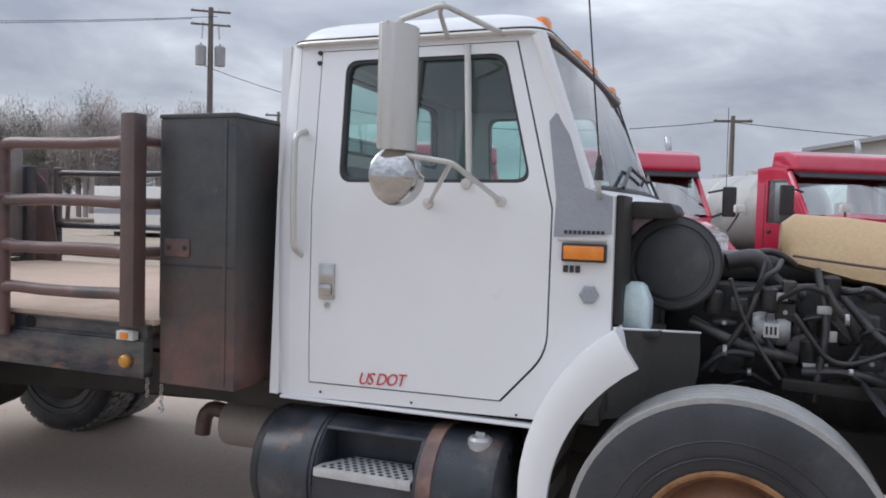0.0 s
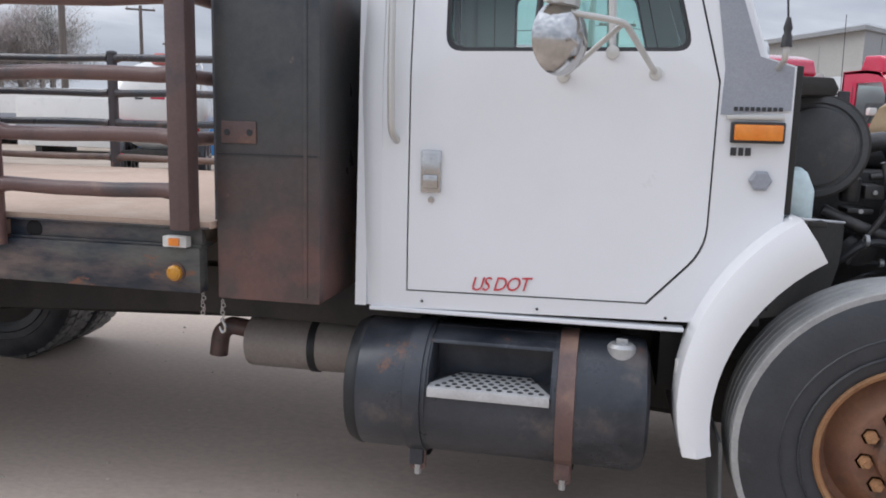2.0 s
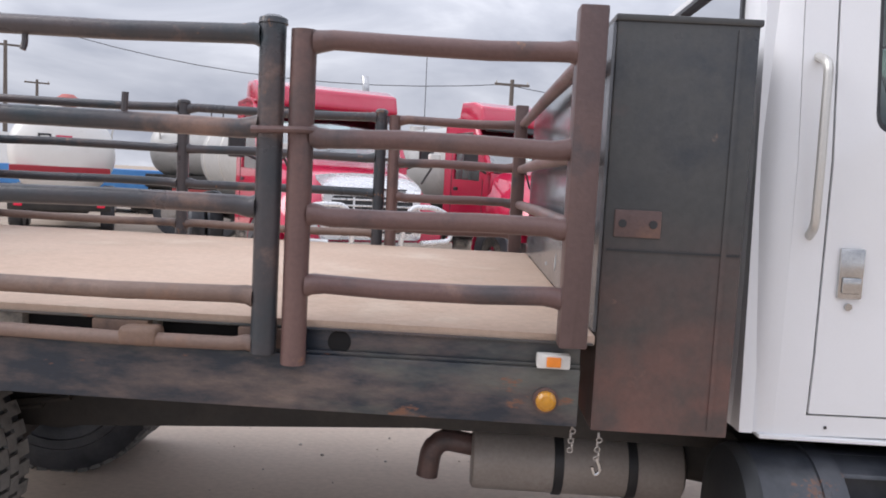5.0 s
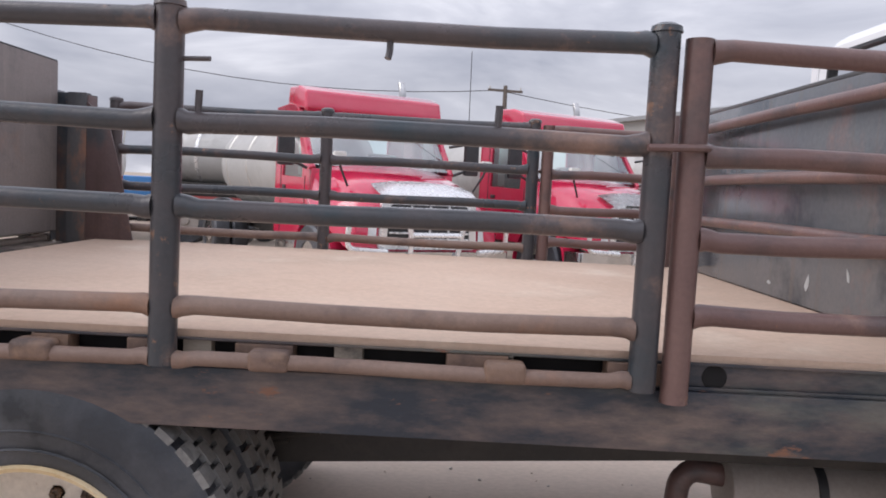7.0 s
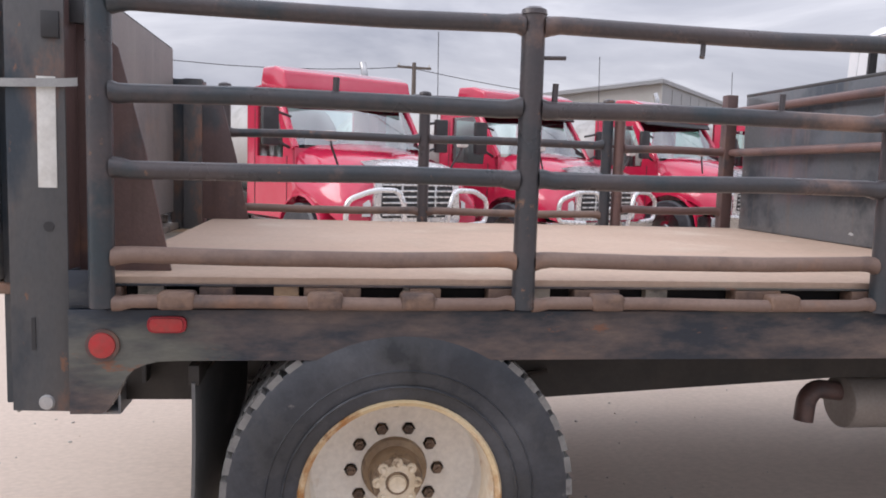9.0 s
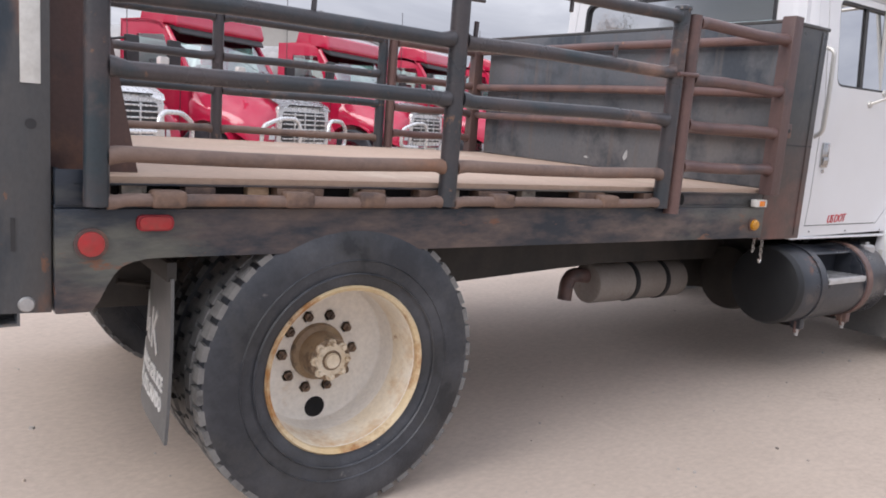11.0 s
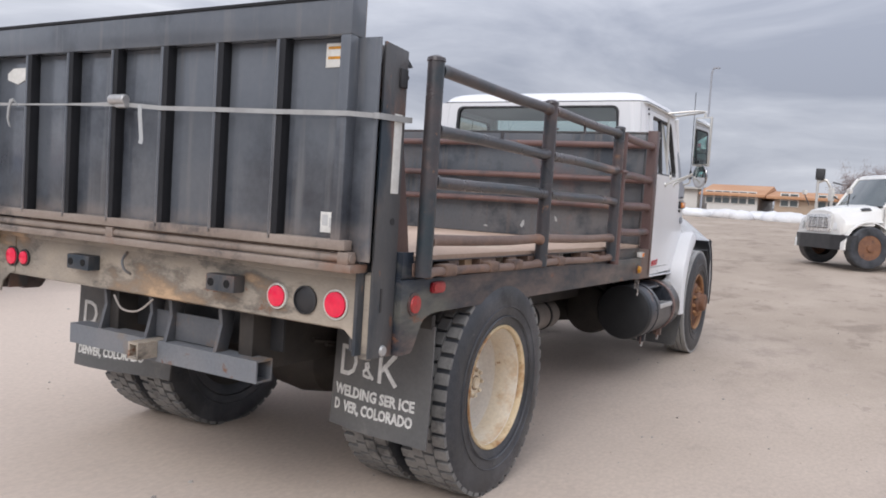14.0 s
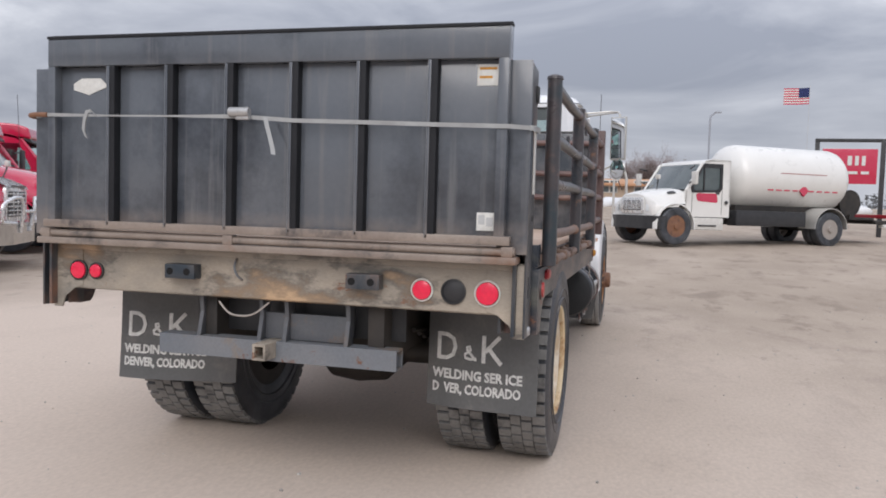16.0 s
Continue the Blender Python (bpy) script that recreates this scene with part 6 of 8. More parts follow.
# black block in place of the shade inside the open tube
part("hitch_bar_core", box(B(), HX0 + 0.008, HX1 - 0.008, 0.70, 1.74, HZ0 + 0.008, HZ1 - 0.008), M_BLACK, truck)
rc = B()
for a, b, c, d in ((1.205, 1.272, 0.612, 0.624), (1.205, 1.272, 0.676, 0.688), (1.205, 1.217, 0.624, 0.676), (1.260, 1.272, 0.624, 0.676)):
    box(rc, -0.310, -0.06, a, b, c, d, 0.002)
part("hitch_receiver", rc, M_BEAM, truck, "square receiver tube, open at the rear")
# black plate in place of the shade inside the receiver
part("receiver_dark", box(B(), -0.16, -0.15, 1.217, 1.26, 0.624, 0.676), M_BLACK, truck)
for y in (1.62, 1.30, 1.17, 0.86):
    part("hitch_gusset", prism(B(), [(-0.200, 0.686), (-0.130, 0.686), (-0.11, 0.76), (-0.09, 0.885), (-0.18, 0.885), (-0.165, 0.80)], "y", y - 0.010, y + 0.010, 0.002), M_HITCHDARK, truck)
part("hitch_plate", box(B(), -0.145, -0.130, 0.86, 1.30, 0.690, 0.815, 0.004), M_HITCHDARK, truck)
part("wire_loop", tube(B(), bend([(-0.215, 1.50, 0.86), (-0.225, 1.44, 0.80), (-0.225, 1.32, 0.80), (-0.21, 1.24, 0.87)], 0.05), 0.005, 6), M_MUFF, truck)
part("wire_loop", tube(B(), bend([(-0.232, 1.40, 1.07), (-0.262, 1.40, 1.03), (-0.262, 1.38, 0.99), (-0.232, 1.37, 0.97)], 0.03), 0.006, 6), M_HITCH, truck)
part("rear_cross_panel", box(B(), -0.04, -0.025, 0.62, 1.72, 0.70, 0.90, 0.003), M_BLACK, truck)


def mudflap(y0, y1, zt, zb, near):
    """A hanging, slightly bowed rubber flap with painted lettering."""
    bow, thick = 0.09, 0.010
    cols, rows = 9, 7
    w = y1 - y0

    def on_flap(y, z):
        """Where the flap's rear face lies."""
        u, v = (y - y0) / w, min(1.0, (zt - z) / (zt - zb))
        return 0.228 - 0.022 * v * v + 0.012 * math.sin(u * 5 + 1) * v + bow * max(0.0, u if near else 1 - u) ** 1.6

    rings = []
    for i in range(rows + 1):
        z = zt + (zb - zt) * i / rows
        edge = [y0 + w * j / cols for j in range(cols + 1)]
        rings.append([(on_flap(y, z), y, z) for y in edge] + [(on_flap(y, z) + thick, y, z) for y in edge[::-1]])
    q = loft(B(), rings)
    fl_ = part("mudflap", q, M_RUBBERFLAP, truck, "grey rubber mudflap with worn white lettering", 60)

    def stroke(pts, wide):
        """A painted stroke: a flat ribbon that follows the flap. pts run to the right and up from the flap's left edge at its foot."""
        q_ = bmesh.new()
        rings_ = []
        for i_, (a, z) in enumerate(pts):
            pa, pb = pts[max(0, i_ - 1)], pts[min(len(pts) - 1, i_ + 1)]
            dx_, dz_ = pb[0] - pa[0], pb[1] - pa[1]
            ln = math.hypot(dx_, dz_) or 1.0
            nx, nz = -dz_ / ln * wide / 2, dx_ / ln * wide / 2
            ring = []
            for sg in (-1, 1):
                yy, zz = y1 - (a + sg * nx), z + sg * nz
                ring += [(on_flap(yy, zz) - 0.0035, yy, zz), (on_flap(yy, zz) + 0.003, yy, zz)]
            rings_.append([ring[0], ring[2], ring[3], ring[1]])
        return loft(q_, rings_)

    # two large initials with a small knot between them, as plain painted strokes
    for shape in ([(0.060, 0.572), (0.060, 0.708)], [(0.060, 0.700), (0.105, 0.698), (0.138, 0.680), (0.150, 0.640), (0.138, 0.600), (0.105, 0.581), (0.060, 0.580)],
                  [(0.262, 0.590), (0.232, 0.585), (0.205, 0.590), (0.202, 0.607), (0.232, 0.632), (0.226, 0.648), (0.212, 0.644), (0.214, 0.630), (0.262, 0.580)],
                  [(0.300, 0.572), (0.300, 0.708)], [(0.308, 0.628), (0.345, 0.668), (0.382, 0.708)], [(0.325, 0.648), (0.356, 0.610), (0.392, 0.572)]):
        part("flap_initial", stroke(shape, 0.020 if shape[0][0] < 0.19 or shape[0][0] > 0.27 else 0.013), M_LETTER, fl_, "worn white painted stroke")
    for body_, zc, wide, lost in (("WELDING SERVICE", 0.500, 0.470, (11,)), ("DENVER, COLORADO", 0.430, 0.465, (1, 2))):
        cu = bpy.data.curves.new("flap_lettering", "FONT")
        cu.body = "".join(" " if i_ in lost and near else ch_ for i_, ch_ in enumerate(body_))
        cu.size, cu.extrude, cu.offset, cu.resolution_u, cu.align_y = 0.066, 0.002, 0.0022, 2, "CENTER"
        tmp_ = bpy.data.objects.new("flap_lettering", cu)
        scene.collection.objects.link(tmp_)
        bpy.context.view_layer.update()
        me_ = bpy.data.meshes.new_from_object(tmp_.evaluated_get(bpy.context.evaluated_depsgraph_get()))
        bpy.data.objects.remove(tmp_)
        q = B()
        q.from_mesh(me_)
        bpy.data.meshes.remove(me_)
        span = max(v_.co.x for v_ in q.verts)
        for v_ in q.verts:
            yy, zz = y1 - 0.030 - v_.co.x / span * wide, zc + v_.co.y
            v_.co = Vector((on_flap(yy, zz) - 0.0015 + v_.co.z * -1.0, yy, zz))
        bmesh.ops.remove_doubles(q, verts=q.verts, dist=1e-5)
        q.faces.index_update()
        left_ = set(q.faces)
        while left_:
            island, todo = set(), [next(iter(left_))]
            while todo:
                f_ = todo.pop()
                if f_ in left_:
                    left_.discard(f_)
                    island.add(f_)
                    todo += [g_ for e_ in f_.edges for g_ in e_.link_faces if g_ in left_]
            keep, one = {}, B()
            for f_ in sorted(island, key=lambda f: f.index):
                for v_ in f_.verts:
                    if v_ not in keep:
                        keep[v_] = one.verts.new(v_.co)
                one.faces.new([keep[v_] for v_ in f_.verts])
            part("letter", one, M_LETTER, fl_, "worn white painted letter", 0)
        q.free()
    part("flap_hanger", box(B(), 0.218, 0.248, y0 + 0.01, y1 - 0.01, zt - 0.01, zt + 0.05, 0.004), M_CHASSIS, fl_)


mudflap(0.030, 0.605, 0.86, 0.335, True)
mudflap(1.705, 2.372, 0.86, 0.338, False)
part("flap_bracket", box(B(), 0.19, 0.23, 0.60, 1.71, 0.86, 0.90, 0.004), M_CHASSIS, truck)

# -- ratchet strap round the platform: a thing of its own
strap = thing("ratchet_strap", (-0.345, 1.30, 1.68), "grey webbing ratchet strap pulled across the liftgate", "strap")
q = B()
pts = [(2.47, 1.725), (2.365, 1.727), (2.008, 1.722), (1.695, 1.720), (1.386, 1.718), (1.30, 1.716), (1.069, 1.700), (0.753, 1.693), (0.434, 1.684), (0.10, 1.677), (0.03, 1.676)]
rings = []
for i, (y, z) in enumerate(pts):
    x = -0.351 if 0 < i < len(pts) - 1 else -0.30
    tw = 0.004 if i in (2, 3) else 0.009
    rings.append([(x, y, z - tw), (x - 0.003, y, z - tw), (x - 0.003, y, z + tw), (x, y, z + tw)])
part("webbing", loft(q, rings), M_STRAP, strap)
part("webbing_end", loft(B(), [[(x, y, 1.665 + k), (x, y - 0.003, 1.665 + k), (x, y - 0.003, 1.687 + k), (x, y, 1.687 + k)] for x, y, k in ((-0.300, 0.030, 0.0), (-0.285, 0.018, 0.001), (-0.200, 0.016, 0.004), (-0.095, 0.016, 0.008), (-0.060, 0.022, 0.012))]), M_STRAP, strap)
q = B()
box(q, -0.380, -0.352, 1.270, 1.335, 1.700, 1.735, 0.007)
lathe(q, [(0.018, -0.05), (0.022, -0.045), (0.022, 0.045), (0.018, 0.05)], (-0.372, 1.32, 1.735), "y", 14)
part("ratchet", q, M_ALU, strap, "steel ratchet buckle")
q = B()
loft(q, [[(-0.353 - 0.01 * i, y - 0.009, z), (-0.356 - 0.01 * i, y - 0.011, z), (-0.360 - 0.01 * i, y + 0.009, z + 0.004), (-0.357 - 0.01 * i, y + 0.011, z + 0.004)] for i, (y, z) in enumerate(((1.20, 1.712), (1.185, 1.67), (1.165, 1.62), (1.145, 1.565), (1.138, 1.545)))])
part("strap_tail", q, M_STRAP, strap)
q = B()
loft(q, [[(-0.354, y - 0.007, z - 0.006), (-0.360, y - 0.007, z - 0.006), (-0.360, y + 0.007, z + 0.006), (-0.354, y + 0.007, z + 0.006)] for y, z in ((2.08, 1.72), (2.105, 1.745), (2.13, 1.74), (2.145, 1.70), (2.15, 1.655), (2.135, 1.62))])
part("strap_loop", q, M_STRAP, strap)
part("strap_hook", tube(B(), bend([(-0.352, 2.36, 1.727), (-0.36, 2.43, 1.727), (-0.33, 2.485, 1.725), (-0.25, 2.495, 1.725)], 0.03), 0.012, 8), M_RUSTRIM, strap, "rusty strap hook")


# ---------------------------------------------------------------- other vehicles in the yard
def wheel(parent, x, y, side, rim, r=0.51, w=0.28):
    t = part("wheel", lathe(B(), [(0.30, -w / 2), (0.42, -w / 2 - 0.006), (r - 0.03, -w / 2), (r, -w / 2 + 0.03), (r, w / 2 - 0.03), (r - 0.03, w / 2), (0.42, w / 2 + 0.006), (0.30, w / 2)], (x, y, r), "y", 36, 1, True), M_TYRE, parent, "dusty black tyre")
    part("rim", lathe(B(), [(0.31, -0.01), (0.30, 0.03), (0.25, 0.05), (0.16, 0.015), (0.15, -0.01), (0.09, -0.02), (0.08, -0.06), (0.0, -0.065)], (x, y + side * (w / 2 - 0.02), r), "y", 28, -side), rim, t)


def conventional(name, label, paint, top, roof_h, stack, group, rim, guard, emblem=None, visor=True):
    """A short-nosed conventional truck; its grille is at x 0, it looks along +x, its middle is y 0."""
    tr = thing(name, (0, 0, 0), label, "truck", group)
    W = 1.02
    dx = 0.0 if guard else -0.28
    # hood: cross sections from grille to cowl
    q = B()
    secs = []
    for x, hw, zt, fw_, zf, zs in ((0.0, 0.64, 1.40, 0.95, 1.02, 0.78), (-0.10, 0.72, 1.47, 1.03, 1.12, 0.82), (-0.5, 0.84, 1.60, 1.10, 1.24, 1.02), (-0.95, 0.92, 1.70, 1.12, 1.31, 1.13), (-1.28, 0.97, 1.76, 1.06, 1.42, 1.0)):
        half = [(fw_ * 0.99, zs), (fw_, zf - 0.08), (fw_ * 0.95, zf), (hw, (zf + zt) / 2 + 0.06), (hw * 0.93, zt - 0.08), (hw * 0.75, zt - 0.015), (hw * 0.3, zt + 0.03)]
        secs.append([(x, -y_, z_) for y_, z_ in half] + [(x, y_, z_) for y_, z_ in half[::-1]])
    if not guard:
        drop = (0.06, 0.08, 0.14, 0.19, 0.22)
        secs = [[(p[0], p[1], p[2] - (k if p[2] > 1.15 else 0)) for p in r] for r, k in zip(secs, drop)]
        secs = [[(-0.28 + p[0] / 1.28, p[1], p[2]) for p in r] for r in secs]
    loft(q, secs)
    hood = part("hood", q, paint, tr, "sloping hood", 40)
    for s in (-1, 1):
        q = B()
        rings = []
        for i in range(13):
            a = radians(-8 + i * 196 / 12)
            cx, cz = -0.92 + 0.60 * math.cos(a), 0.51 + 0.60 * math.sin(a)
            rings.append([(cx, s * (W + 0.115), cz), (cx + 0.03 * math.cos(a), s * (W + 0.11), cz + 0.03 * math.sin(a)), (cx + 0.05 * math.cos(a), s * W * 0.95, cz + 0.05 * math.sin(a)), (cx, s * W * 0.80, cz)])
        part("fender", loft(q, rings), paint, tr, "rounded front fender", 50)
        q = loft(B(), [[(x + dx, s * y, z) for x, y, z in r] for r in (((0.03, 0.68, 0.90), (0.03, 0.68, 1.06), (-0.02, 0.70, 1.12)), ((-0.02, 0.86, 0.90), (-0.03, 0.86, 1.05), (-0.08, 0.86, 1.12)), ((-0.20, 1.04, 0.93), (-0.21, 1.03, 1.04), (-0.25, 1.0, 1.10)))], False)
        part("headlamp", q, M_LAMPGLASS, tr, "clear headlamp lens", 40)
        wheel(tr, -0.92, s * 1.02, s, rim)
        mi = part("side_mirror", box(B(), -1.36, -1.28, s * 1.34 - 0.11, s * 1.34 + 0.11, 1.72 if guard else 1.66, 2.20 if guard else 2.02, 0.03), M_BLACK if guard else M_LAMPWHITE, tr, "tall side mirror")
        part("mirror_arm", tube(B(), [(-1.32, s * 1.30, 1.80), (-1.36, s * 1.05, 1.70)], 0.02, 8), M_BLACK, mi)
        part("mirror_arm", tube(B(), [(-1.32, s * 1.30, 2.16), (-1.40, s * 1.02, 2.10)], 0.018, 8), M_BLACK, mi)
        part("hood_mirror", tube(B(), bend([(-0.45, s * 0.86, 1.50), (-0.40, s * 0.98, 1.72), (-0.38, s * 1.0, 1.80)], 0.05), 0.014, 8), M_BLACK, tr)
        part("hood_mirror_head", box(B(), -0.42, -0.34, s * 1.0 - 0.08, s * 1.0 + 0.08, 1.78, 1.90, 0.03), M_LAMPWHITE, tr)
    # grille with bars
    gw, zb, zt_ = (0.66, 0.80, 1.40) if guard else (0.56, 0.84, 1.27)
    gr = part("grille", prism(B(), rounded([(-gw, zb), (gw, zb), (gw - 0.04, zt_), (0.04 - gw, zt_)], 0.06), "x", dx - 0.02, dx + 0.035, 0.008), M_BRIGHT, tr, "chrome grille with horizontal bars")
    part("grille_dark", prism(B(), rounded([(0.11 - gw, zb + 0.08), (gw - 0.11, zb + 0.08), (gw - 0.14, zt_ - 0.08), (0.14 - gw, zt_ - 0.08)], 0.05), "x", dx + 0.03, dx + 0.042, 0.002), M_BLACK, gr)
    for i in range(6):
        z = zb + 0.12 + i * (zt_ - zb - 0.24) / 5
        part("grille_bar", box(B(), dx + 0.036, dx + 0.060, 0.13 - gw, gw - 0.13, z - 0.011, z + 0.011, 0.005), M_BRIGHT, gr)
    for yb_ in (-0.25, 0.0, 0.25):
        part("grille_bar", box(B(), dx + 0.036, dx + 0.058, yb_ - 0.012, yb_ + 0.012, zb + 0.09, zt_ - 0.09, 0.003), M_BRIGHT, gr)
    part("bumper", prism(B(), rounded([(x_ + dx * 1.25, y_) for x_, y_ in ((0.16, -0.7), (0.02, -1.15), (-0.30, -1.17), (-0.30, -1.05), (-0.05, -1.0), (-0.05, 1.0), (-0.30, 1.05), (-0.30, 1.17), (0.02, 1.15), (0.16, 0.7))], 0.06), "z", 0.42, 0.78, 0.02), M_BLACK if guard is None else M_CHROME, tr, "front bumper")
    if guard:
        q = loft(B(), [[(x + 0.02 * abs(u), w_ * u, z - 0.05 * u * u) for u in (-1, -0.6, -0.2, 0.2, 0.6, 1)] for x, w_, z in ((0.06, 0.60, 1.40), (0.0, 0.64, 1.475), (-0.16, 0.66, 1.545), (-0.34, 0.62, 1.598))], False)
        bmesh.ops.solidify(q, geom=q.faces[:], thickness=0.012)
        part("hood_nose", q, M_BRIGHT, hood, "bright deflector over the hood nose", 50)
        part("nose_slot", box(B(), 0.055, 0.075, -0.42, 0.42, 1.405, 1.425, 0.003), M_BLACK, hood)
        q = B()
        for s in (-1, 1):
            tube(q, bend([(0.17, s * 0.30, 0.62), (0.24, s * 0.34, 1.05), (0.22, s * 0.42, 1.22), (0.20, s * 0.75, 1.22), (0.10, s * 1.05, 1.10), (0.08, s * 1.05, 0.80), (0.18, s * 0.60, 0.78)], 0.10, 5), 0.032, 10)
        tube(q, [(0.23, -0.33, 0.98), (0.23, 0.33, 0.98)], 0.028, 10)
        part("brush_guard", q, M_BRIGHT, tr, "bright tubular brush guard")
    # cab
    back, H = -2.75, roof_h
    WB = 1.745 if guard else 1.53
    prof = [(-1.26, 0.78), (-1.28, WB - 0.025), (-1.80, H - 0.16), (-1.92, H - 0.05), (-2.2, H), (back, H - 0.02), (back, 0.78)]
    win = [(-1.60, 1.74), (-1.86, H - 0.24), (-2.42, H - 0.24), (-2.44, 1.60), (-1.62, 1.58)] if guard else [(-1.47, 1.60), (-1.82, H - 0.17), (-2.47, H - 0.17), (-2.48, 1.60), (-2.40, 1.50), (-1.50, 1.47)]
    cabp = part("cab", ringpanel(B(), prof, win, "y", -W, 0.05 - W), paint, tr, "painted cab", 40)
    part("cab_side", ringpanel(B(), prof, win, "y", W, W - 0.05), paint, cabp, "", 40)
    q = B()
    ringpanel(q, [(-W, 0.78), (W, 0.78), (W, H - 0.02), (-W, H - 0.02)], [(-0.7, 1.62), (0.7, 1.62), (0.7, H - 0.25), (-0.7, H - 0.25)], "x", back - 0.01, back + 0.03)
    prism(q, [(-1.84, H - 0.14), (-1.92, H - 0.05), (-2.2, H), (back, H - 0.02), (back, H - 0.08), (-2.2, H - 0.06), (-1.95, H - 0.1), (-1.86, H - 0.18)], "y", -W, W, 0.012)
    prism(q, [(-1.26, WB - 0.045), (-1.26, 0.80), (-1.34, 0.80), (-1.34, WB - 0.045)], "y", -W, W, 0.01)
    part("cab_shell", q, paint, tr, "", 40)
    for s in (-1, 1):
        part("windscreen_pillar", tube(B(), [(-1.29, s * (W - 0.02), WB - 0.045), (-1.82, s * (W - 0.03), H - 0.13)], 0.045, 8), paint, cabp)
        q = B()
        add(q, [(x, s * (W - 0.02), z) for x, z in win], [tuple(range(len(win)))])
        part("side_window", q, M_CLEARGLASS if guard else M_FLEETGLASS, cabp, "side window", 0)
        if not guard:
            mx, mz = sum(p[0] for p in win) / len(win), sum(p[1] for p in win) / len(win)
            part("window_seal", ringpanel(B(), [(mx + (x - mx) * 1.05, mz + (z - mz) * 1.08) for x, z in win], [(mx + (x - mx) * 0.88, mz + (z - mz) * 0.84) for x, z in win], "y", s * (W + 0.008), s * (W - 0.012)), M_BLACK, cabp, "black window surround")
            part("quarter_bar", box(B(), -1.90, -1.86, s * W - 0.014, s * W + 0.008, 1.50, H - 0.19, 0.004), M_BLACK, cabp)
            part("door_step", box(B(), -2.30, -1.70, s * (W + 0.05) - 0.015, s * (W + 0.05) + 0.015, 0.52, 0.56, 0.006), M_BLACK, cabp, "dark step tread")
            part("fuel_filler", lathe(B(), [(0.05, 0.0), (0.05, 0.03), (0.0, 0.035)], (-2.62, s * (W + 0.03), 1.20), "y", 14, s), M_BLACK, cabp)
        part("door_line", box(B(), -2.50, -2.49, s * W - 0.006, s * W + 0.006, 0.85, H - 0.3), M_BLACK, cabp)
        part("door_line", box(B(), -1.50, -1.49, s * W - 0.006, s * W + 0.006, 0.85, 1.6), M_BLACK, cabp)
        part("step", box(B(), -2.55, -1.55, s * W - 0.12 if s > 0 else -W - 0.04, W + 0.04 if s > 0 else s * W + 0.12, 0.42, 0.76, 0.03), M_CHROME if guard else M_LAMPWHITE, tr, "cab step over the tank")
        part("door_grip", box(B(), -2.40, -2.28, s * (W + 0.006) - 0.01, s * (W + 0.006) + 0.01, 1.42, 1.47, 0.006), M_BLACK, cabp)
        if emblem:
            part("door_emblem", prism(B(), rounded([(-2.36, 1.18), (-1.66, 1.22), (-1.62, 1.44), (-2.32, 1.44)], 0.08), "y", s * (W + 0.001), s * (W + 0.006)), emblem, cabp, "red lettering shape on the door")
    q = B()
    loft(q, [[(x + 0.10 * (1 - u * u), u * (W - 0.04), z) for u in (-1, -0.6, 0, 0.6, 1)] for x, z in ((-1.30, WB), (-1.56, (WB + H - 0.15) / 2), (-1.81, H - 0.16))], False)
    part("windscreen", q, M_CLEARGLASS if guard else M_FLEETGLASS, cabp, "green tinted windscreen" if guard else "dark windscreen", 60)
    for y in (-0.55, 0.45):
        part("seat", box(B(), -2.45, -2.30, y - 0.22, y + 0.22, 1.3, 1.98, 0.06, 2), M_SEAT, cabp, "dark seat")
    part("dashboard", box(B(), -1.75, -1.36, -0.92, 0.92, WB - 0.30, WB - 0.045, 0.05), M_SEAT, cabp)
    if visor:
        vis = prism(B(), [(-1.64, H - 0.13), (-1.60, H - 0.08), (-1.67, H + 0.15), (-1.95, H + 0.235), (-2.32, H + 0.25), (-2.40, H - 0.02), (-1.92, H - 0.06)], "y", -W * 0.98, W * 0.98, 0.055, 4)
        part("sun_visor", vis, top, tr, "painted roof cap over the windscreen", 40)
        part("dark_visor", prism(B(), [(-1.60, H - 0.225), (-1.575, H - 0.205), (-1.65, H - 0.10), (-1.86, H - 0.10), (-1.80, H - 0.15), (-1.70, H - 0.16)], "y", -W * 0.93, W * 0.93, 0.01), M_BLACK, tr, "dark outside sun visor")
    ch = B()
    for s in (-1, 1):
        box(ch, -7.6, -1.2, s * 0.43 - 0.045, s * 0.43 + 0.045, 0.66, 0.92, 0.01)
    part("chassis", ch, M_CHASSIS, tr)
    if stack:
        for y in stack:
            part("exhaust_pipe", tube(B(), bend([(-2.92, y, 0.9), (-2.92, y, H + 0.42), (-2.98, y, H + 0.56)], 0.06), 0.055, 12), M_CHROME, tr, "bright upright exhaust stack")
        part("antenna", tube(B(), [(-1.36, 1.30, 2.16), (-1.42, 1.32, H + 0.9)], 0.006, 6), M_BLACK, tr)
    part("front_axle_beam", tube(B(), [(-0.92, -0.95, 0.5), (-0.92, 0.95, 0.5)], 0.06, 8), M_CHASSIS, tr)
    return tr


def rear_axle(tr, x, rim, fenders=None):
    for s in (-1, 1):
        wheel(tr, x, s * 1.02, s, rim)
        wheel(tr, x, s * 0.70, s, rim)
        if fenders:
            q = B()
            rings = []
            for i in range(13):
                a = radians(0 + i * 15)
                rings.append([(x + r * math.cos(a), y, 0.52 + r * math.sin(a)) for r, y in ((0.60, s * 0.55), (0.60, s * 1.20), (0.62, s * 1.20), (0.62, s * 0.55))])
            part("rear_fender", loft(q, rings), fenders, tr, "rounded rear fender", 50)
    part("axle", tube(B(), [(x, -0.95, 0.51), (x, 0.95, 0.51)], 0.08, 10), M_CHASSIS, tr)


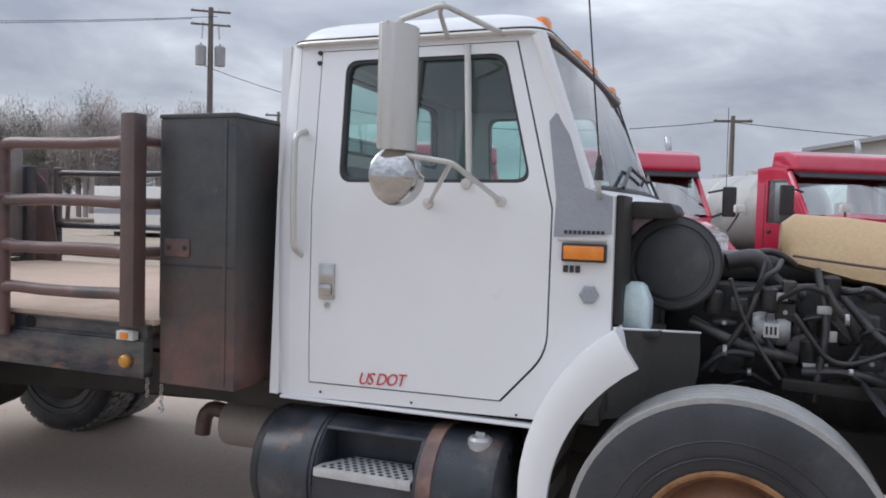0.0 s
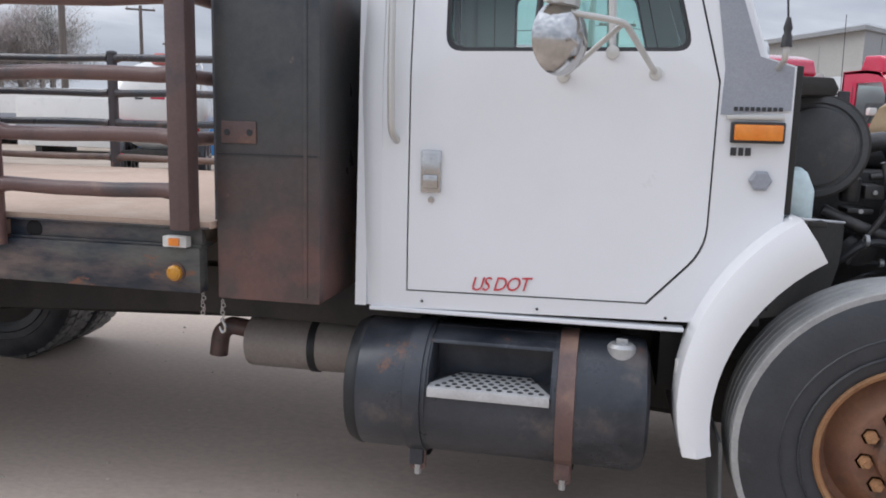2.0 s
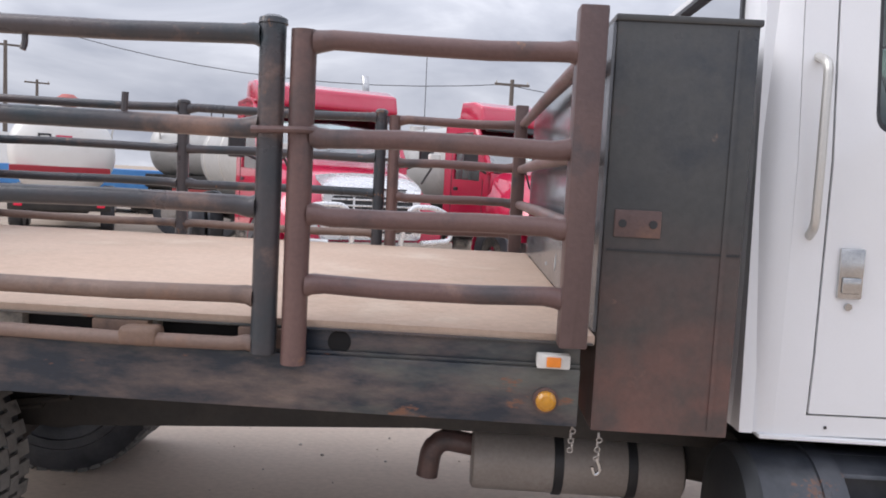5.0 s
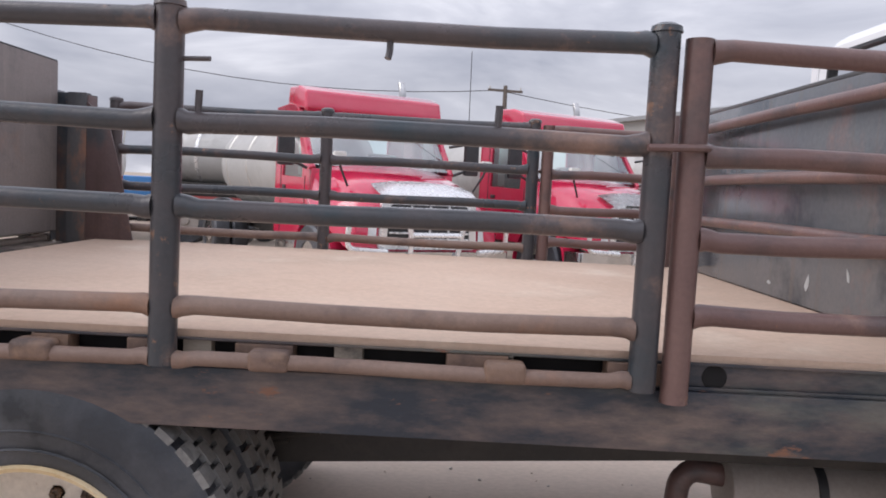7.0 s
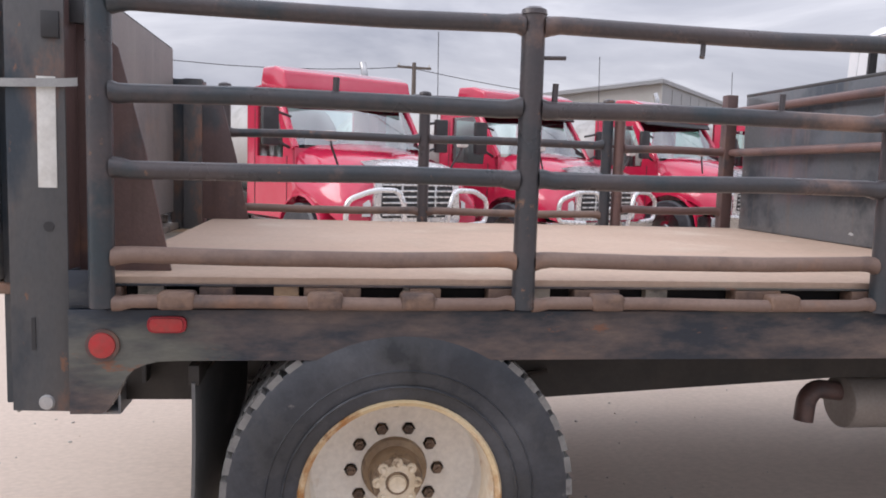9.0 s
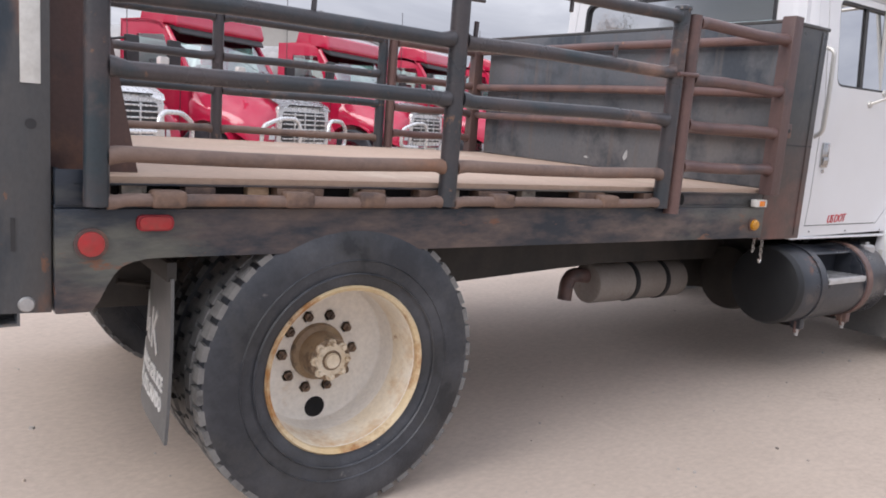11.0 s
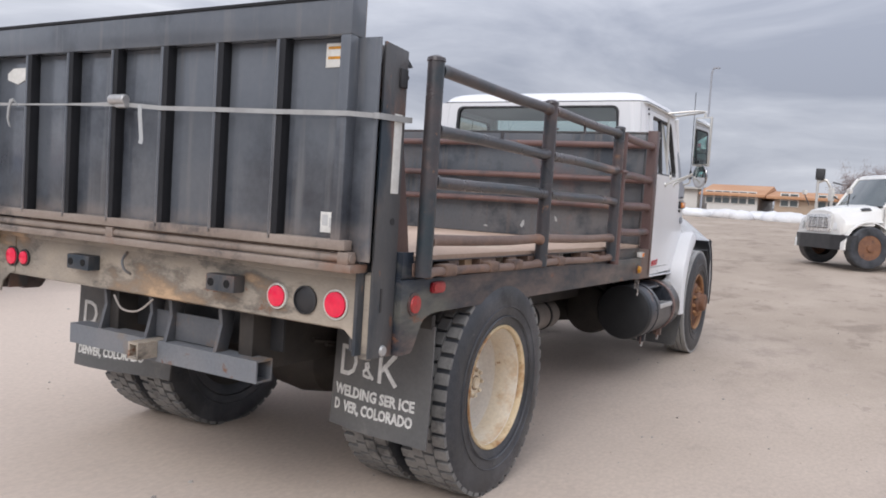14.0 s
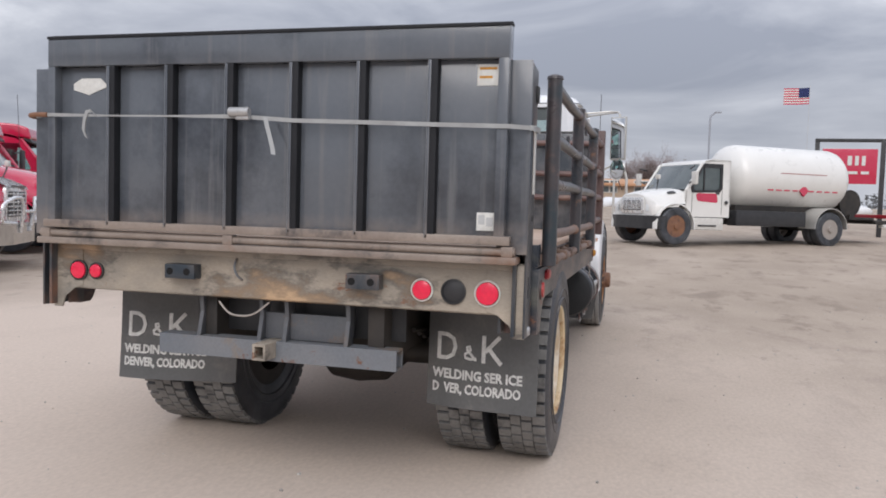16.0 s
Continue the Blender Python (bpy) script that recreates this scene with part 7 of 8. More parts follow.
def set_down(ob, front, heading, z=None):
    """Stands a vehicle with its grille at front, looking to that heading (degrees from +x)."""
    ob.matrix_basis = pose(front[0], front[1], lift(*front) if z is None else z, 0, 0, heading)
    return ob


red = conventional("red_truck", "red conventional truck with a bright tubular brush guard, parked nose out", M_RED, M_RED, 2.56, (1.0,), "row of parked red trucks", M_CHROME, True)
rear_axle(red, -6.2, M_CHROME)
part("equipment_box", box(B(), -7.4, -3.1, -0.85, 0.85, 0.92, 1.06, 0.03), M_CHASSIS, red, "dark chassis deck behind the cab")
tb_ = part("tank_body", lathe(B(), [(0.0, -7.35), (0.45, -7.30), (0.70, -7.15), (0.78, -6.95), (0.78, -3.35), (0.70, -3.15), (0.45, -3.0), (0.0, -2.96)], (0, 0, 1.78), "x", 40), M_SILVER, red, "dull silver tank behind the cab", 60)
for x_ in (-6.0, -4.6):
    part("hatch", lathe(B(), [(0.18, -0.02), (0.18, 0.08), (0.0, 0.10)], (x_, 0, 2.55), "z", 16), M_STEELGREY, tb_)
    part("tank_band", lathe(B(), [(0.781, x_ - 0.65), (0.789, x_ - 0.64), (0.789, x_ - 0.58), (0.781, x_ - 0.57)], (0, 0, 1.78), "x", 40, 1, True), M_STEELGREY, tb_)
HEAD = -61
spots = [(1.68, 7.4), (4.66, 8.95), (7.85, 10.4), (11.0, 11.9), (14.1, 13.4)]
set_down(red, spots[0], HEAD)
for p in spots[1:]:
    copy_thing(red, pose(p[0], p[1], lift(*p), 0, 0, HEAD))


def tanker(name, label, group=""):
    tr = conventional(name, label, M_FLEETWHITE, M_FLEETWHITE, 2.40, None, group, M_RUSTRIM, None, M_RED, False)
    rear_axle(tr, -6.32, M_MUFF, M_STEELGREY)
    prof = [(0.0, -3.08)] + [(0.955 * math.sin(radians(a)), -3.08 - 0.55 * (1 - math.cos(radians(a)))) for a in (15, 30, 45, 60, 75, 90)]
    prof += [(0.955 * math.sin(radians(a)), -7.0 - 0.55 * math.cos(radians(a))) for a in (90, 75, 60, 45, 30, 15)] + [(0.0, -7.55)]
    tk_ = part("pressure_tank", lathe(B(), prof, (0, 0, 1.975), "x", 48), M_FLEETWHITE, tr, "white rounded pressure tank", 60)
    for s in (-1, 1):
        part("hood_vent", loft(B(), [[(x, s * y, z) for y, z in ((ya, za), (yb, zb), (yb, zb + 0.014), (ya, za + 0.014))] for x, ya, za, yb, zb in ((-1.05, 0.905, 1.418, 0.80, 1.466), (-0.92, 0.895, 1.408, 0.79, 1.456), (-0.82, 0.87, 1.396, 0.80, 1.428))]), M_BLACK, tr, "dark slot vent in the hood")
        for i in range(9):
            x = -4.3 - i * 0.30
            a = radians(-17)
            if i != 4:
                part("hazard_dash", prism(B(), [(x - 0.10, 1.60), (x + 0.10, 1.60), (x + 0.10, 1.64), (x - 0.10, 1.64)], "y", s * 0.86, s * 0.895), M_RED, tk_, "red reflective dash")
        part("hazard_diamond", prism(B(), [(-5.5, 1.46), (-5.33, 1.63), (-5.5, 1.80), (-5.67, 1.63)], "y", s * 0.86, s * 0.925), M_RED, tk_, "red hazard diamond")
        part("tank_line", box(B(), -6.3, -4.6, s * 0.945 - 0.008, s * 0.945 + 0.008, 2.10, 2.118), M_REDDARK, tk_)
        part("side_cabinet", box(B(), -5.5, -3.0, s * 0.85 - 0.2, s * 0.85 + 0.2, 0.56, 1.00, 0.02), M_BLACK, tr)
    part("rear_deck", box(B(), -8.3, -7.3, -0.9, 0.9, 0.82, 0.90, 0.01), M_CHASSIS, tr)
    part("hose_reel", lathe(B(), [(0.15, -0.4), (0.42, -0.4), (0.42, -0.36), (0.30, -0.34), (0.30, 0.34), (0.42, 0.36), (0.42, 0.4), (0.15, 0.4)], (-7.85, 0, 1.32), "y", 28), M_CHASSIS, tr, "dark hose reel")
    part("tail_rail", box(B(), -9.1, -8.3, -0.95, 0.95, 0.70, 0.82, 0.02), M_CHASSIS, tr, "dark rear bumper deck")
    part("tail_band", box(B(), -9.12, -9.08, -0.95, 0.95, 0.88, 1.0, 0.02), M_REDDARK, tr)
    for s in (-1, 1):
        part("tail_post", box(B(), -9.08, -9.0, s * 0.85 - 0.04, s * 0.85 + 0.04, 0.80, 0.92, 0.01), M_CHASSIS, tr)
        part("wheel_chock", box(B(), -8.9, -8.6, s * 0.9 - 0.1, s * 0.9 + 0.1, 0.60, 0.70, 0.02), M_LAMPWHITE, tr)
    part("reel_stand", box(B(), -7.95, -7.75, -0.5, 0.5, 0.88, 0.98, 0.01), M_CHASSIS, tr)
    part("saddle", box(B(), -7.1, -3.4, -0.5, 0.5, 0.90, 1.16, 0.02), M_CHASSIS, tr)
    return tr


tanker_a = tanker("tank_truck", "white tank truck with a rounded pressure tank and red dashes", "white tank trucks")
fw, rw = Vector((18.78, -1.05)), Vector((21.85, -5.5))
fwd = (fw - rw).normalized()
set_down(tanker_a, tuple(fw + fwd * 0.92 + Vector((-fwd.y, fwd.x)) * -1.12), math.degrees(math.atan2(fwd.y, fwd.x)), 0.46)

# tank trailers standing behind the red row
def tank_trailer(label, r, zc, length, skin, end_band):
    """A tank on two axles; its end is at x 0 and it lies along -x."""
    tt = thing("tank_trailer", (0, 0, 0), label, "trailer", "tank trailers behind the red trucks")
    tb2 = part("tank", lathe(B(), [(0.0, 0.14), (r * 0.45, 0.11), (r * 0.82, 0.0), (r, -0.22), (r, 0.2 - length), (r * 0.75, -length), (0.0, -length - 0.1)], (0, 0, zc), "x", 44), skin, tt, "rounded tank", 60)
    if end_band:
        part("end_band", box(B(), 0.02, 0.14, -r * 0.93, r * 0.93, zc - 0.56, zc - 0.32, 0.03), M_REDDARK, tt, "dark red painted band")
        part("end_mark", box(B(), 0.105, 0.135, -0.10, 0.22, zc + 0.16, zc + 0.34, 0.01), M_RED, tt, "small red mark")
        part("end_plate", ringpanel(B(), [(-0.44, zc + 0.15), (-0.18, zc + 0.15), (-0.18, zc + 0.36), (-0.44, zc + 0.36)], [(-0.40, zc + 0.19), (-0.22, zc + 0.19), (-0.22, zc + 0.32), (-0.40, zc + 0.32)], "x", 0.12, 0.08), M_BLACK, tt, "small dark placard frame")
        part("dome", lathe(B(), [(0.22, -0.05), (0.22, 0.14), (0.12, 0.22), (0.0, 0.23)], (-0.3, 0.1, zc + r * 0.97), "z", 18), M_BARNDULL, tb2, "faded red dome lid")
    else:
        for x_ in (0.30, 0.72):
            part("tank_band", lathe(B(), [(r + 0.002, -length * x_ - 0.04), (r + 0.012, -length * x_ - 0.03), (r + 0.012, -length * x_ + 0.03), (r + 0.002, -length * x_ + 0.04)], (0, 0, zc), "x", 44, 1, True), M_BRIGHT, tb2)
        part("hatch_frame", tube(B(), [(-length * 0.4, -0.1, zc + r - 0.02), (-length * 0.4, -0.1, zc + r + 0.25), (-length * 0.5, -0.1, zc + r + 0.25), (-length * 0.5, -0.1, zc + r - 0.02)], 0.02, 6), M_BLACK, tb2, "small dark hatch frame")
    part("ladder_rail", tube(B(), bend([(-0.3, r * 0.9, zc), (-0.3, r, zc + r * 0.9), (-0.9, r * 0.9, zc + r * 1.08), (-0.9, r * 0.6, zc + r * 0.7)], 0.08), 0.02, 8), M_STEELGREY, tt)
    part("chassis", box(B(), -length, 0.10, -0.55, 0.55, zc - r - 0.26, zc - r + 0.05, 0.02), M_CHASSIS, tt)
    part("bumper", box(B(), 0.06, 0.18, -1.0, 1.0, 0.50, 0.74, 0.02), M_CHASSIS, tt)
    part("bumper_leg", box(B(), -0.02, 0.06, -0.5, 0.5, 0.52, zc - r - 0.2, 0.02), M_CHASSIS, tt)
    for s in (-1, 1):
        part("tail_lamp", box(B(), 0.18, 0.20, s * 0.8 - 0.08, s * 0.8 + 0.08, 0.58, 0.66, 0.01), M_REDLENS, tt)
        for x_ in (-0.9, -2.0):
            wheel(tt, x_, s * 0.92, s, M_MUFF)
    return tt


red_end = tank_trailer("white tank trailer with a red band across its end", 1.05, 1.76, 5.2, M_FLEETWHITE, True)
red_end.matrix_basis = pose(-5.9, 14.6, 0, 0, 0, -66)
silver = tank_trailer("pale silver tank trailer with bright bands", 0.66, 1.98, 3.0, M_SILVER, False)
silver.matrix_basis = pose(-4.55, 16.7, 0, 0, 0, 172)


# ---------------------------------------------------------------- surroundings
M_METAL = material("pale_metal_siding", (0.50, 0.49, 0.46), 0.5, second=(0.42, 0.41, 0.39), scale=0.6, amount=0.7, third=(0.30, 0.25, 0.2), tscale=0.5, tlow=0.66, thigh=0.8, bscale=30)
M_ROOFGREY = material("grey_metal_roof", (0.30, 0.31, 0.32), 0.45, second=(0.38, 0.38, 0.38), scale=0.5, amount=0.7, bscale=30)
M_ORANGE = material("orange_brown_roof", (0.46, 0.24, 0.13), 0.8, second=(0.54, 0.31, 0.18), scale=0.4, amount=0.8, bscale=12)
M_BRICK = material("tan_wall", (0.48, 0.38, 0.29), 0.85, second=(0.40, 0.30, 0.22), scale=0.7, amount=0.7, bscale=14)
M_WOOD = material("weathered_pole_wood", (0.13, 0.11, 0.095), 0.85, second=(0.19, 0.16, 0.14), scale=3, amount=0.8, bscale=40, streak=(1, 1, 0.1))
M_SNOW = material("old_white_snow", (0.78, 0.79, 0.81), 0.7, second=(0.62, 0.61, 0.60), scale=0.5, amount=0.8, bscale=8, bump=0.4)
# bark, twigs and evergreen lightened: distance haze put into the colour
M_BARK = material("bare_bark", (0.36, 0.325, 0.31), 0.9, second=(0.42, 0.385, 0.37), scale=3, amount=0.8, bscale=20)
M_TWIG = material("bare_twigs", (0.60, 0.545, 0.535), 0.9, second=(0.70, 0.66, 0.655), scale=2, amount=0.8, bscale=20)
M_LEAF = material("dull_evergreen", (0.20, 0.22, 0.175), 0.85, second=(0.27, 0.285, 0.235), scale=3, amount=0.8, bscale=20)
M_BLUE = material("blue_tarp", (0.03, 0.16, 0.42), 0.5, second=(0.06, 0.24, 0.5), scale=3, amount=0.7)
M_BARNRED = material("faded_red_wall", (0.36, 0.06, 0.06), 0.7, second=(0.42, 0.12, 0.11), scale=1, amount=0.7)
M_FLAGBLUE = material("flag_blue", (0.02, 0.03, 0.12), 0.8)
M_WIRE = material("black_wire", (0.03, 0.03, 0.03), 0.7)


def utility_pole(x, y, h, boxes, turn=0.0):
    z = lift(x, y)
    p = thing("utility_pole", (x, y, z), "weathered wooden utility pole with crossarms", "utility pole", "utility poles")
    part("pole", lathe(B(), [(0.22, -0.3), (0.20, h * 0.5), (0.16, h), (0.0, h + 0.02)] if boxes else [(0.15, -0.3), (0.13, h * 0.5), (0.10, h), (0.0, h + 0.02)], (x, y, z), "z", 14), M_WOOD, p)
    c, s = math.cos(turn), math.sin(turn)
    for hz in ((h - 0.25, h - 1.1) if boxes else (h - 0.25,)):
        q = B()
        box(q, -1.25 if boxes else -0.9, 1.25 if boxes else 0.9, -0.05, 0.05, hz - 0.06, hz + 0.06, 0.01)
        bmesh.ops.transform(q, matrix=Matrix.Translation((x, y, z)) @ Matrix.Rotation(turn, 4, "Z"), verts=q.verts)
        part("crossarm", q, M_WOOD, p)
        for o in ((-1.1, -0.5, 0.5, 1.1) if boxes else (-0.8, 0.8)):
            part("insulator", lathe(B(), [(0.03, 0.05), (0.05, 0.10), (0.035, 0.14), (0.045, 0.18), (0.0, 0.2)], (x + c * o, y + s * o, z + hz), "z", 8), M_STEELGREY, p)
    if boxes:
        for o in (-0.60, 0.60):
            part("transformer", lathe(B(), [(0.0, -0.62), (0.34, -0.62), (0.35, 0.55), (0.28, 0.64), (0.08, 0.68), (0.06, 0.8), (0.0, 0.8)], (x + c * o, y + s * o, z + h - 3.1), "z", 18), M_ROOFGREY, p, "grey pole transformer")
        for o in (-0.5, 0.5):
            part("fuse_link", tube(B(), [(x + c * o, y + s * o, z + h - 1.2), (x + c * o * 1.1, y + s * o * 1.1, z + h - 2.0)], 0.06, 8), M_STEELGREY, p)
    return p


def wire(a, b, sag=0.8):
    pts = [Vector(a).lerp(Vector(b), i / 14) - Vector((0, 0, sag * 4 * (i / 14) * (1 - i / 14))) for i in range(15)]
    single("overhead_wire", tube(B(), pts, 0.02, 5), M_WIRE, a, "thin black overhead wire", "wire", "overhead wires")


utility_pole(-27.3, 40, 14.7, True, 0.6)
utility_pole(-25.3, 45, 8.6, False, 0.5)
utility_pole(-31.7, 60, 7.9, False, 0.5)
utility_pole(4.8, 38, 6.8, False, 0.2)
for o in (-1.0, 1.0):
    wire((-27.8 + o, 40, 14.1), (-80 + o, 20, 14.5), 1.0)
wire((-27.8, 40, 11.0), (4.8, 38, 6.6), 1.9)
wire((4.8, 38, 6.5), (30, 60, 7.4), 0.5)


def shed():
    """A pale metal building with one corner towards the yard and a roof that rises towards it."""
    b = thing("metal_shed", (13, 29, 0.3), "pale metal building with a thin dark roof edge", "building")
    foot = [(7.4, 26.2, 4.05), (12.0, 24.0, 4.66), (21.0, 34.0, 4.5), (16.4, 36.2, 4.0)]
    c = (sum(p[0] for p in foot) / 4, sum(p[1] for p in foot) / 4)
    for i, m in enumerate((M_METAL, M_ROOFGREY, M_METAL, M_METAL)):
        p, n = foot[i], foot[(i + 1) % 4]
        d = Vector((n[0] - p[0], n[1] - p[1], 0)).normalized()
        o = Vector((-d.y, d.x, 0)) * 0.18
        part("wall", loft(B(), [[(x, y, 0.0), (x + o.x, y + o.y, 0.0), (x + o.x, y + o.y, z), (x, y, z)] for x, y, z in (p, n)]), m, b)
        k = int(math.hypot(n[0] - p[0], n[1] - p[1]) / 1.1)
        for j in range(1, k):
            x, y, z = (p[e] + (n[e] - p[e]) * j / k for e in range(3))
            part("wall_seam", loft(B(), [[(x + d.x * 0.03 * e, y + d.y * 0.03 * e, 0.0), (x - o.x * 0.1 + d.x * 0.03 * e, y - o.y * 0.1 + d.y * 0.03 * e, 0.0), (x - o.x * 0.1 + d.x * 0.03 * e, y - o.y * 0.1 + d.y * 0.03 * e, z - 0.1), (x + d.x * 0.03 * e, y + d.y * 0.03 * e, z - 0.1)] for e in (-1, 1)]), m, b)
    edge = [(c[0] + (x - c[0]) * 1.035, c[1] + (y - c[1]) * 1.035, z) for x, y, z in foot]
    part("roof", loft(B(), [[(x, y, z) for x, y, z in edge], [(x, y, z + 0.13) for x, y, z in edge], [(c[0] + (x - c[0]) * 0.9, c[1] + (y - c[1]) * 0.9, z + 0.26) for x, y, z in edge]]), M_ROOFGREY, b, "thin grey metal roof")


shed()


def low_building(name, x, y0, y1, wall_h, roof_h, wall, roof, label, windows):
    z = lift(x, y0)
    b = thing(name, (x, (y0 + y1) / 2, z), label, "building", "low far buildings")
    part("wall", box(B(), x, x + 9, y0, y1, z - 1.5, z + wall_h, 0.02), wall, b)
    part("roof", prism(B(), [(x - 0.6, z + wall_h), (x - 0.6, z + wall_h + 0.2), (x + 4.5, z + wall_h + roof_h), (x + 9.6, z + wall_h + 0.2), (x + 9.6, z + wall_h)], "y", y0 - 0.6, y1 + 0.6, 0.02), roof, b)
    for i in range(windows):
        y = y0 + (i + 0.6) * (y1 - y0) / windows
        w = part("window", box(B(), x - 0.06, x + 0.02, y - 0.7, y + 0.7, z + 0.9, z + 2.0, 0.02), M_LAMPWHITE, b, "white framed window")
        for yy in (y - 0.34, y + 0.34):
            for zz in (z + 0.97, z + 1.48):
                part("pane", box(B(), x - 0.075, x - 0.05, yy - 0.27, yy + 0.27, zz, zz + 0.45), M_FLEETGLASS, w)


low_building("orange_house", 66, 8.5, 12.5, 1.55, 1.15, M_LAMPWHITE, M_ORANGE, "low white house with an orange-brown roof", 3)
low_building("orange_house", 66, -6.5, 7.2, 1.50, 0.80, M_BRICK, M_ORANGE, "long low house with a tan roof", 5)
low_building("white_house", 70, 14.2, 24, 2.0, 0.35, M_LAMPWHITE, M_METAL, "low white flat-roofed building", 0)

bank = B()
rng = random.Random(3)
for i in range(44):
    y = -14 + i * 1.05
    tmp = bmesh.new()
    bmesh.ops.create_icosphere(tmp, subdivisions=2, radius=1.0)
    sx, sy, sz = rng.uniform(1.2, 2.0), rng.uniform(0.9, 1.5), rng.uniform(0.35, 0.65)
    for v in tmp.verts:
        v.co = Vector((v.co.x * sx, v.co.y * sy, v.co.z * sz)) * (1 + 0.2 * noise.noise(v.co * 1.7 + Vector((i, 0, 0))))
    x = 57 + rng.uniform(-1.0, 1.0)
    merge(bank, tmp, Matrix.Translation((x, y, lift(x, y) + 0.1)))
single("snow_bank", bank, M_SNOW, (57, 8, lift(57, 8)), "old white snow bank along the yard edge", "snow", kind="stuff", smooth=60)


def lamp_post(x, y, h, arm=0.8):
    z = lift(x, y)
    p = thing("yard_light", (x, y, z), "tall thin grey yard light", "street lamp", "yard lights")
    part("pole", tube(B(), bend([(x, y, z - 0.2), (x, y, z + h), (x + 0.1, y - arm, z + h + 0.3)], 0.5, 6), 0.07, 8), M_PRIMER, p)
    part("lamp_head", box(B(), x - 0.05, x + 0.12, y - arm - 0.45, y - arm + 0.05, z + h + 0.22, z + h + 0.36, 0.03), M_PRIMER, p)


lamp_post(60, 11.7, 11.0, 0.12)
lamp_post(60, -4.3, 7.0, 0.35)

fp = thing("flagpole", (70, -12.9, lift(70, -13)), "thin pole flying a striped flag", "flag")
part("pole", tube(B(), [(70, -12.9, lift(70, -13) - 0.3), (70, -12.9, 12.5)], 0.012, 8), M_STEELGREY, fp)
for i in range(13):
    q = loft(B(), [[(70 + 0.12 * math.sin(u * 5), -12.87 + u * 2.05, 12.35 - (i + d) * 0.1077 - 0.06 * u) for d in (0.0, 0.98)] for u in [k / 8 for k in range(9)]], False)
    part("flag_stripe", q, M_RED if i % 2 == 0 else M_STICKER, fp)
q = loft(B(), [[(69.97 + 0.12 * math.sin(u * 5), -12.87 + u * 2.05, 12.35 - d - 0.06 * u) for d in (0.0, 0.8)] for u in [k / 20 for k in range(9)]], False)
part("flag_canton", q, M_FLAGBLUE, fp)

z = lift(27.5, -8)
sg = thing("sign_frame_stand", (27.5, -7.4, z), "red sign panel in a black steel frame", "sign")
fr = B()
box(fr, 27.42, 27.56, -8.30, -8.16, z - 0.2, 4.16, 0.01)
box(fr, 27.42, 27.56, -8.16, -6.0, 4.04, 4.16, 0.01)
box(fr, 27.42, 27.56, -6.14, -6.0, z - 0.2, 4.04, 0.01)
part("sign_frame", fr, M_BLACK, sg)
pn = part("sign_panel", box(B(), 27.44, 27.50, -8.05, -6.25, 2.55, 3.80, 0.01), M_RED, sg, "red sign panel")
for i, (y, w, h) in enumerate(((-7.15, 0.14, 0.34), (-7.38, 0.12, 0.34), (-7.60, 0.12, 0.34), (-7.25, 0.34, 0.10), (-7.66, 0.26, 0.10))):
    zz = 3.38 if i < 3 else 2.95
    part("sign_mark", box(B(), 27.425, 27.442, y - w / 2, y + w / 2, zz - h / 2, zz + h / 2), M_LETTER, pn, "white mark")


def bare_tree(x, y, h, seed, crown=M_TWIG):
    rg = random.Random(seed)
    z = lift(x, y)
    t = thing("bare_tree", (x, y, z), "bare brown winter tree", "tree", "tree line behind the yard")
    q, tw = B(), B()
    tube(q, [(x, y, z - 0.3), (x + rg.uniform(-0.2, 0.2), y, z + h * 0.3), (x + rg.uniform(-0.4, 0.4), y, z + h * 0.62)], h * 0.022, 7)
    for i in range(44):
        a, e = rg.uniform(0, math.tau), rg.uniform(0.3, 1.1)
        b0 = Vector((x, y, z + h * rg.uniform(0.22, 0.6)))
        ln = h * rg.uniform(0.25, 0.46)
        d = Vector((math.cos(a) * math.cos(e), math.sin(a) * math.cos(e), math.sin(e)))
        b1 = b0 + d * ln
        tube(q, [b0, b0 + d * ln * 0.5 + Vector((0, 0, 0.1)), b1], h * 0.0022, 4, False)
        for _ in range(210):
            p = b0.lerp(b1, rg.uniform(0.25, 1.0)) + Vector((rg.gauss(0, 1), rg.gauss(0, 1), rg.gauss(0, 1))) * h * 0.045
            dd = (d * 0.5 + Vector((rg.uniform(-1, 1), rg.uniform(-1, 1), rg.uniform(-0.5, 1))) * 1.1).normalized() * h * rg.uniform(0.02, 0.055)
            s = Vector((dd.y, -dd.x, 0)).normalized() * h * 0.0021
            add(tw, [p - s, p + s, p + dd], [(0, 1, 2)])
    part("trunk", q, M_BARK, t)
    part("crown", tw, crown, t, "crown of fine bare twigs", 0)
    return t


rng = random.Random(8)
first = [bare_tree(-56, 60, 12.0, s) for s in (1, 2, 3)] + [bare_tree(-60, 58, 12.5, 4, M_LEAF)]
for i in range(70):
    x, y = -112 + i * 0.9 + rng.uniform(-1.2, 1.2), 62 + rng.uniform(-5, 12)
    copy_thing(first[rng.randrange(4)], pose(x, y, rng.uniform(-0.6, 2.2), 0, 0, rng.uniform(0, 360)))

M_BROWNTWIG = material("reddish_brown_twigs", (0.27, 0.20, 0.185), 0.9, second=(0.35, 0.275, 0.26), scale=2, amount=0.8, bscale=20)
shrub = bare_tree(93, -0.6, 7.0, 9, M_BROWNTWIG)
for x, y, k in ((92, 3.0, 1.6), (94, 0.8, 1.9), (90, -2.5, 1.2)):
    copy_thing(shrub, pose(x, y, k, 0, 0, rng.uniform(0, 360)))

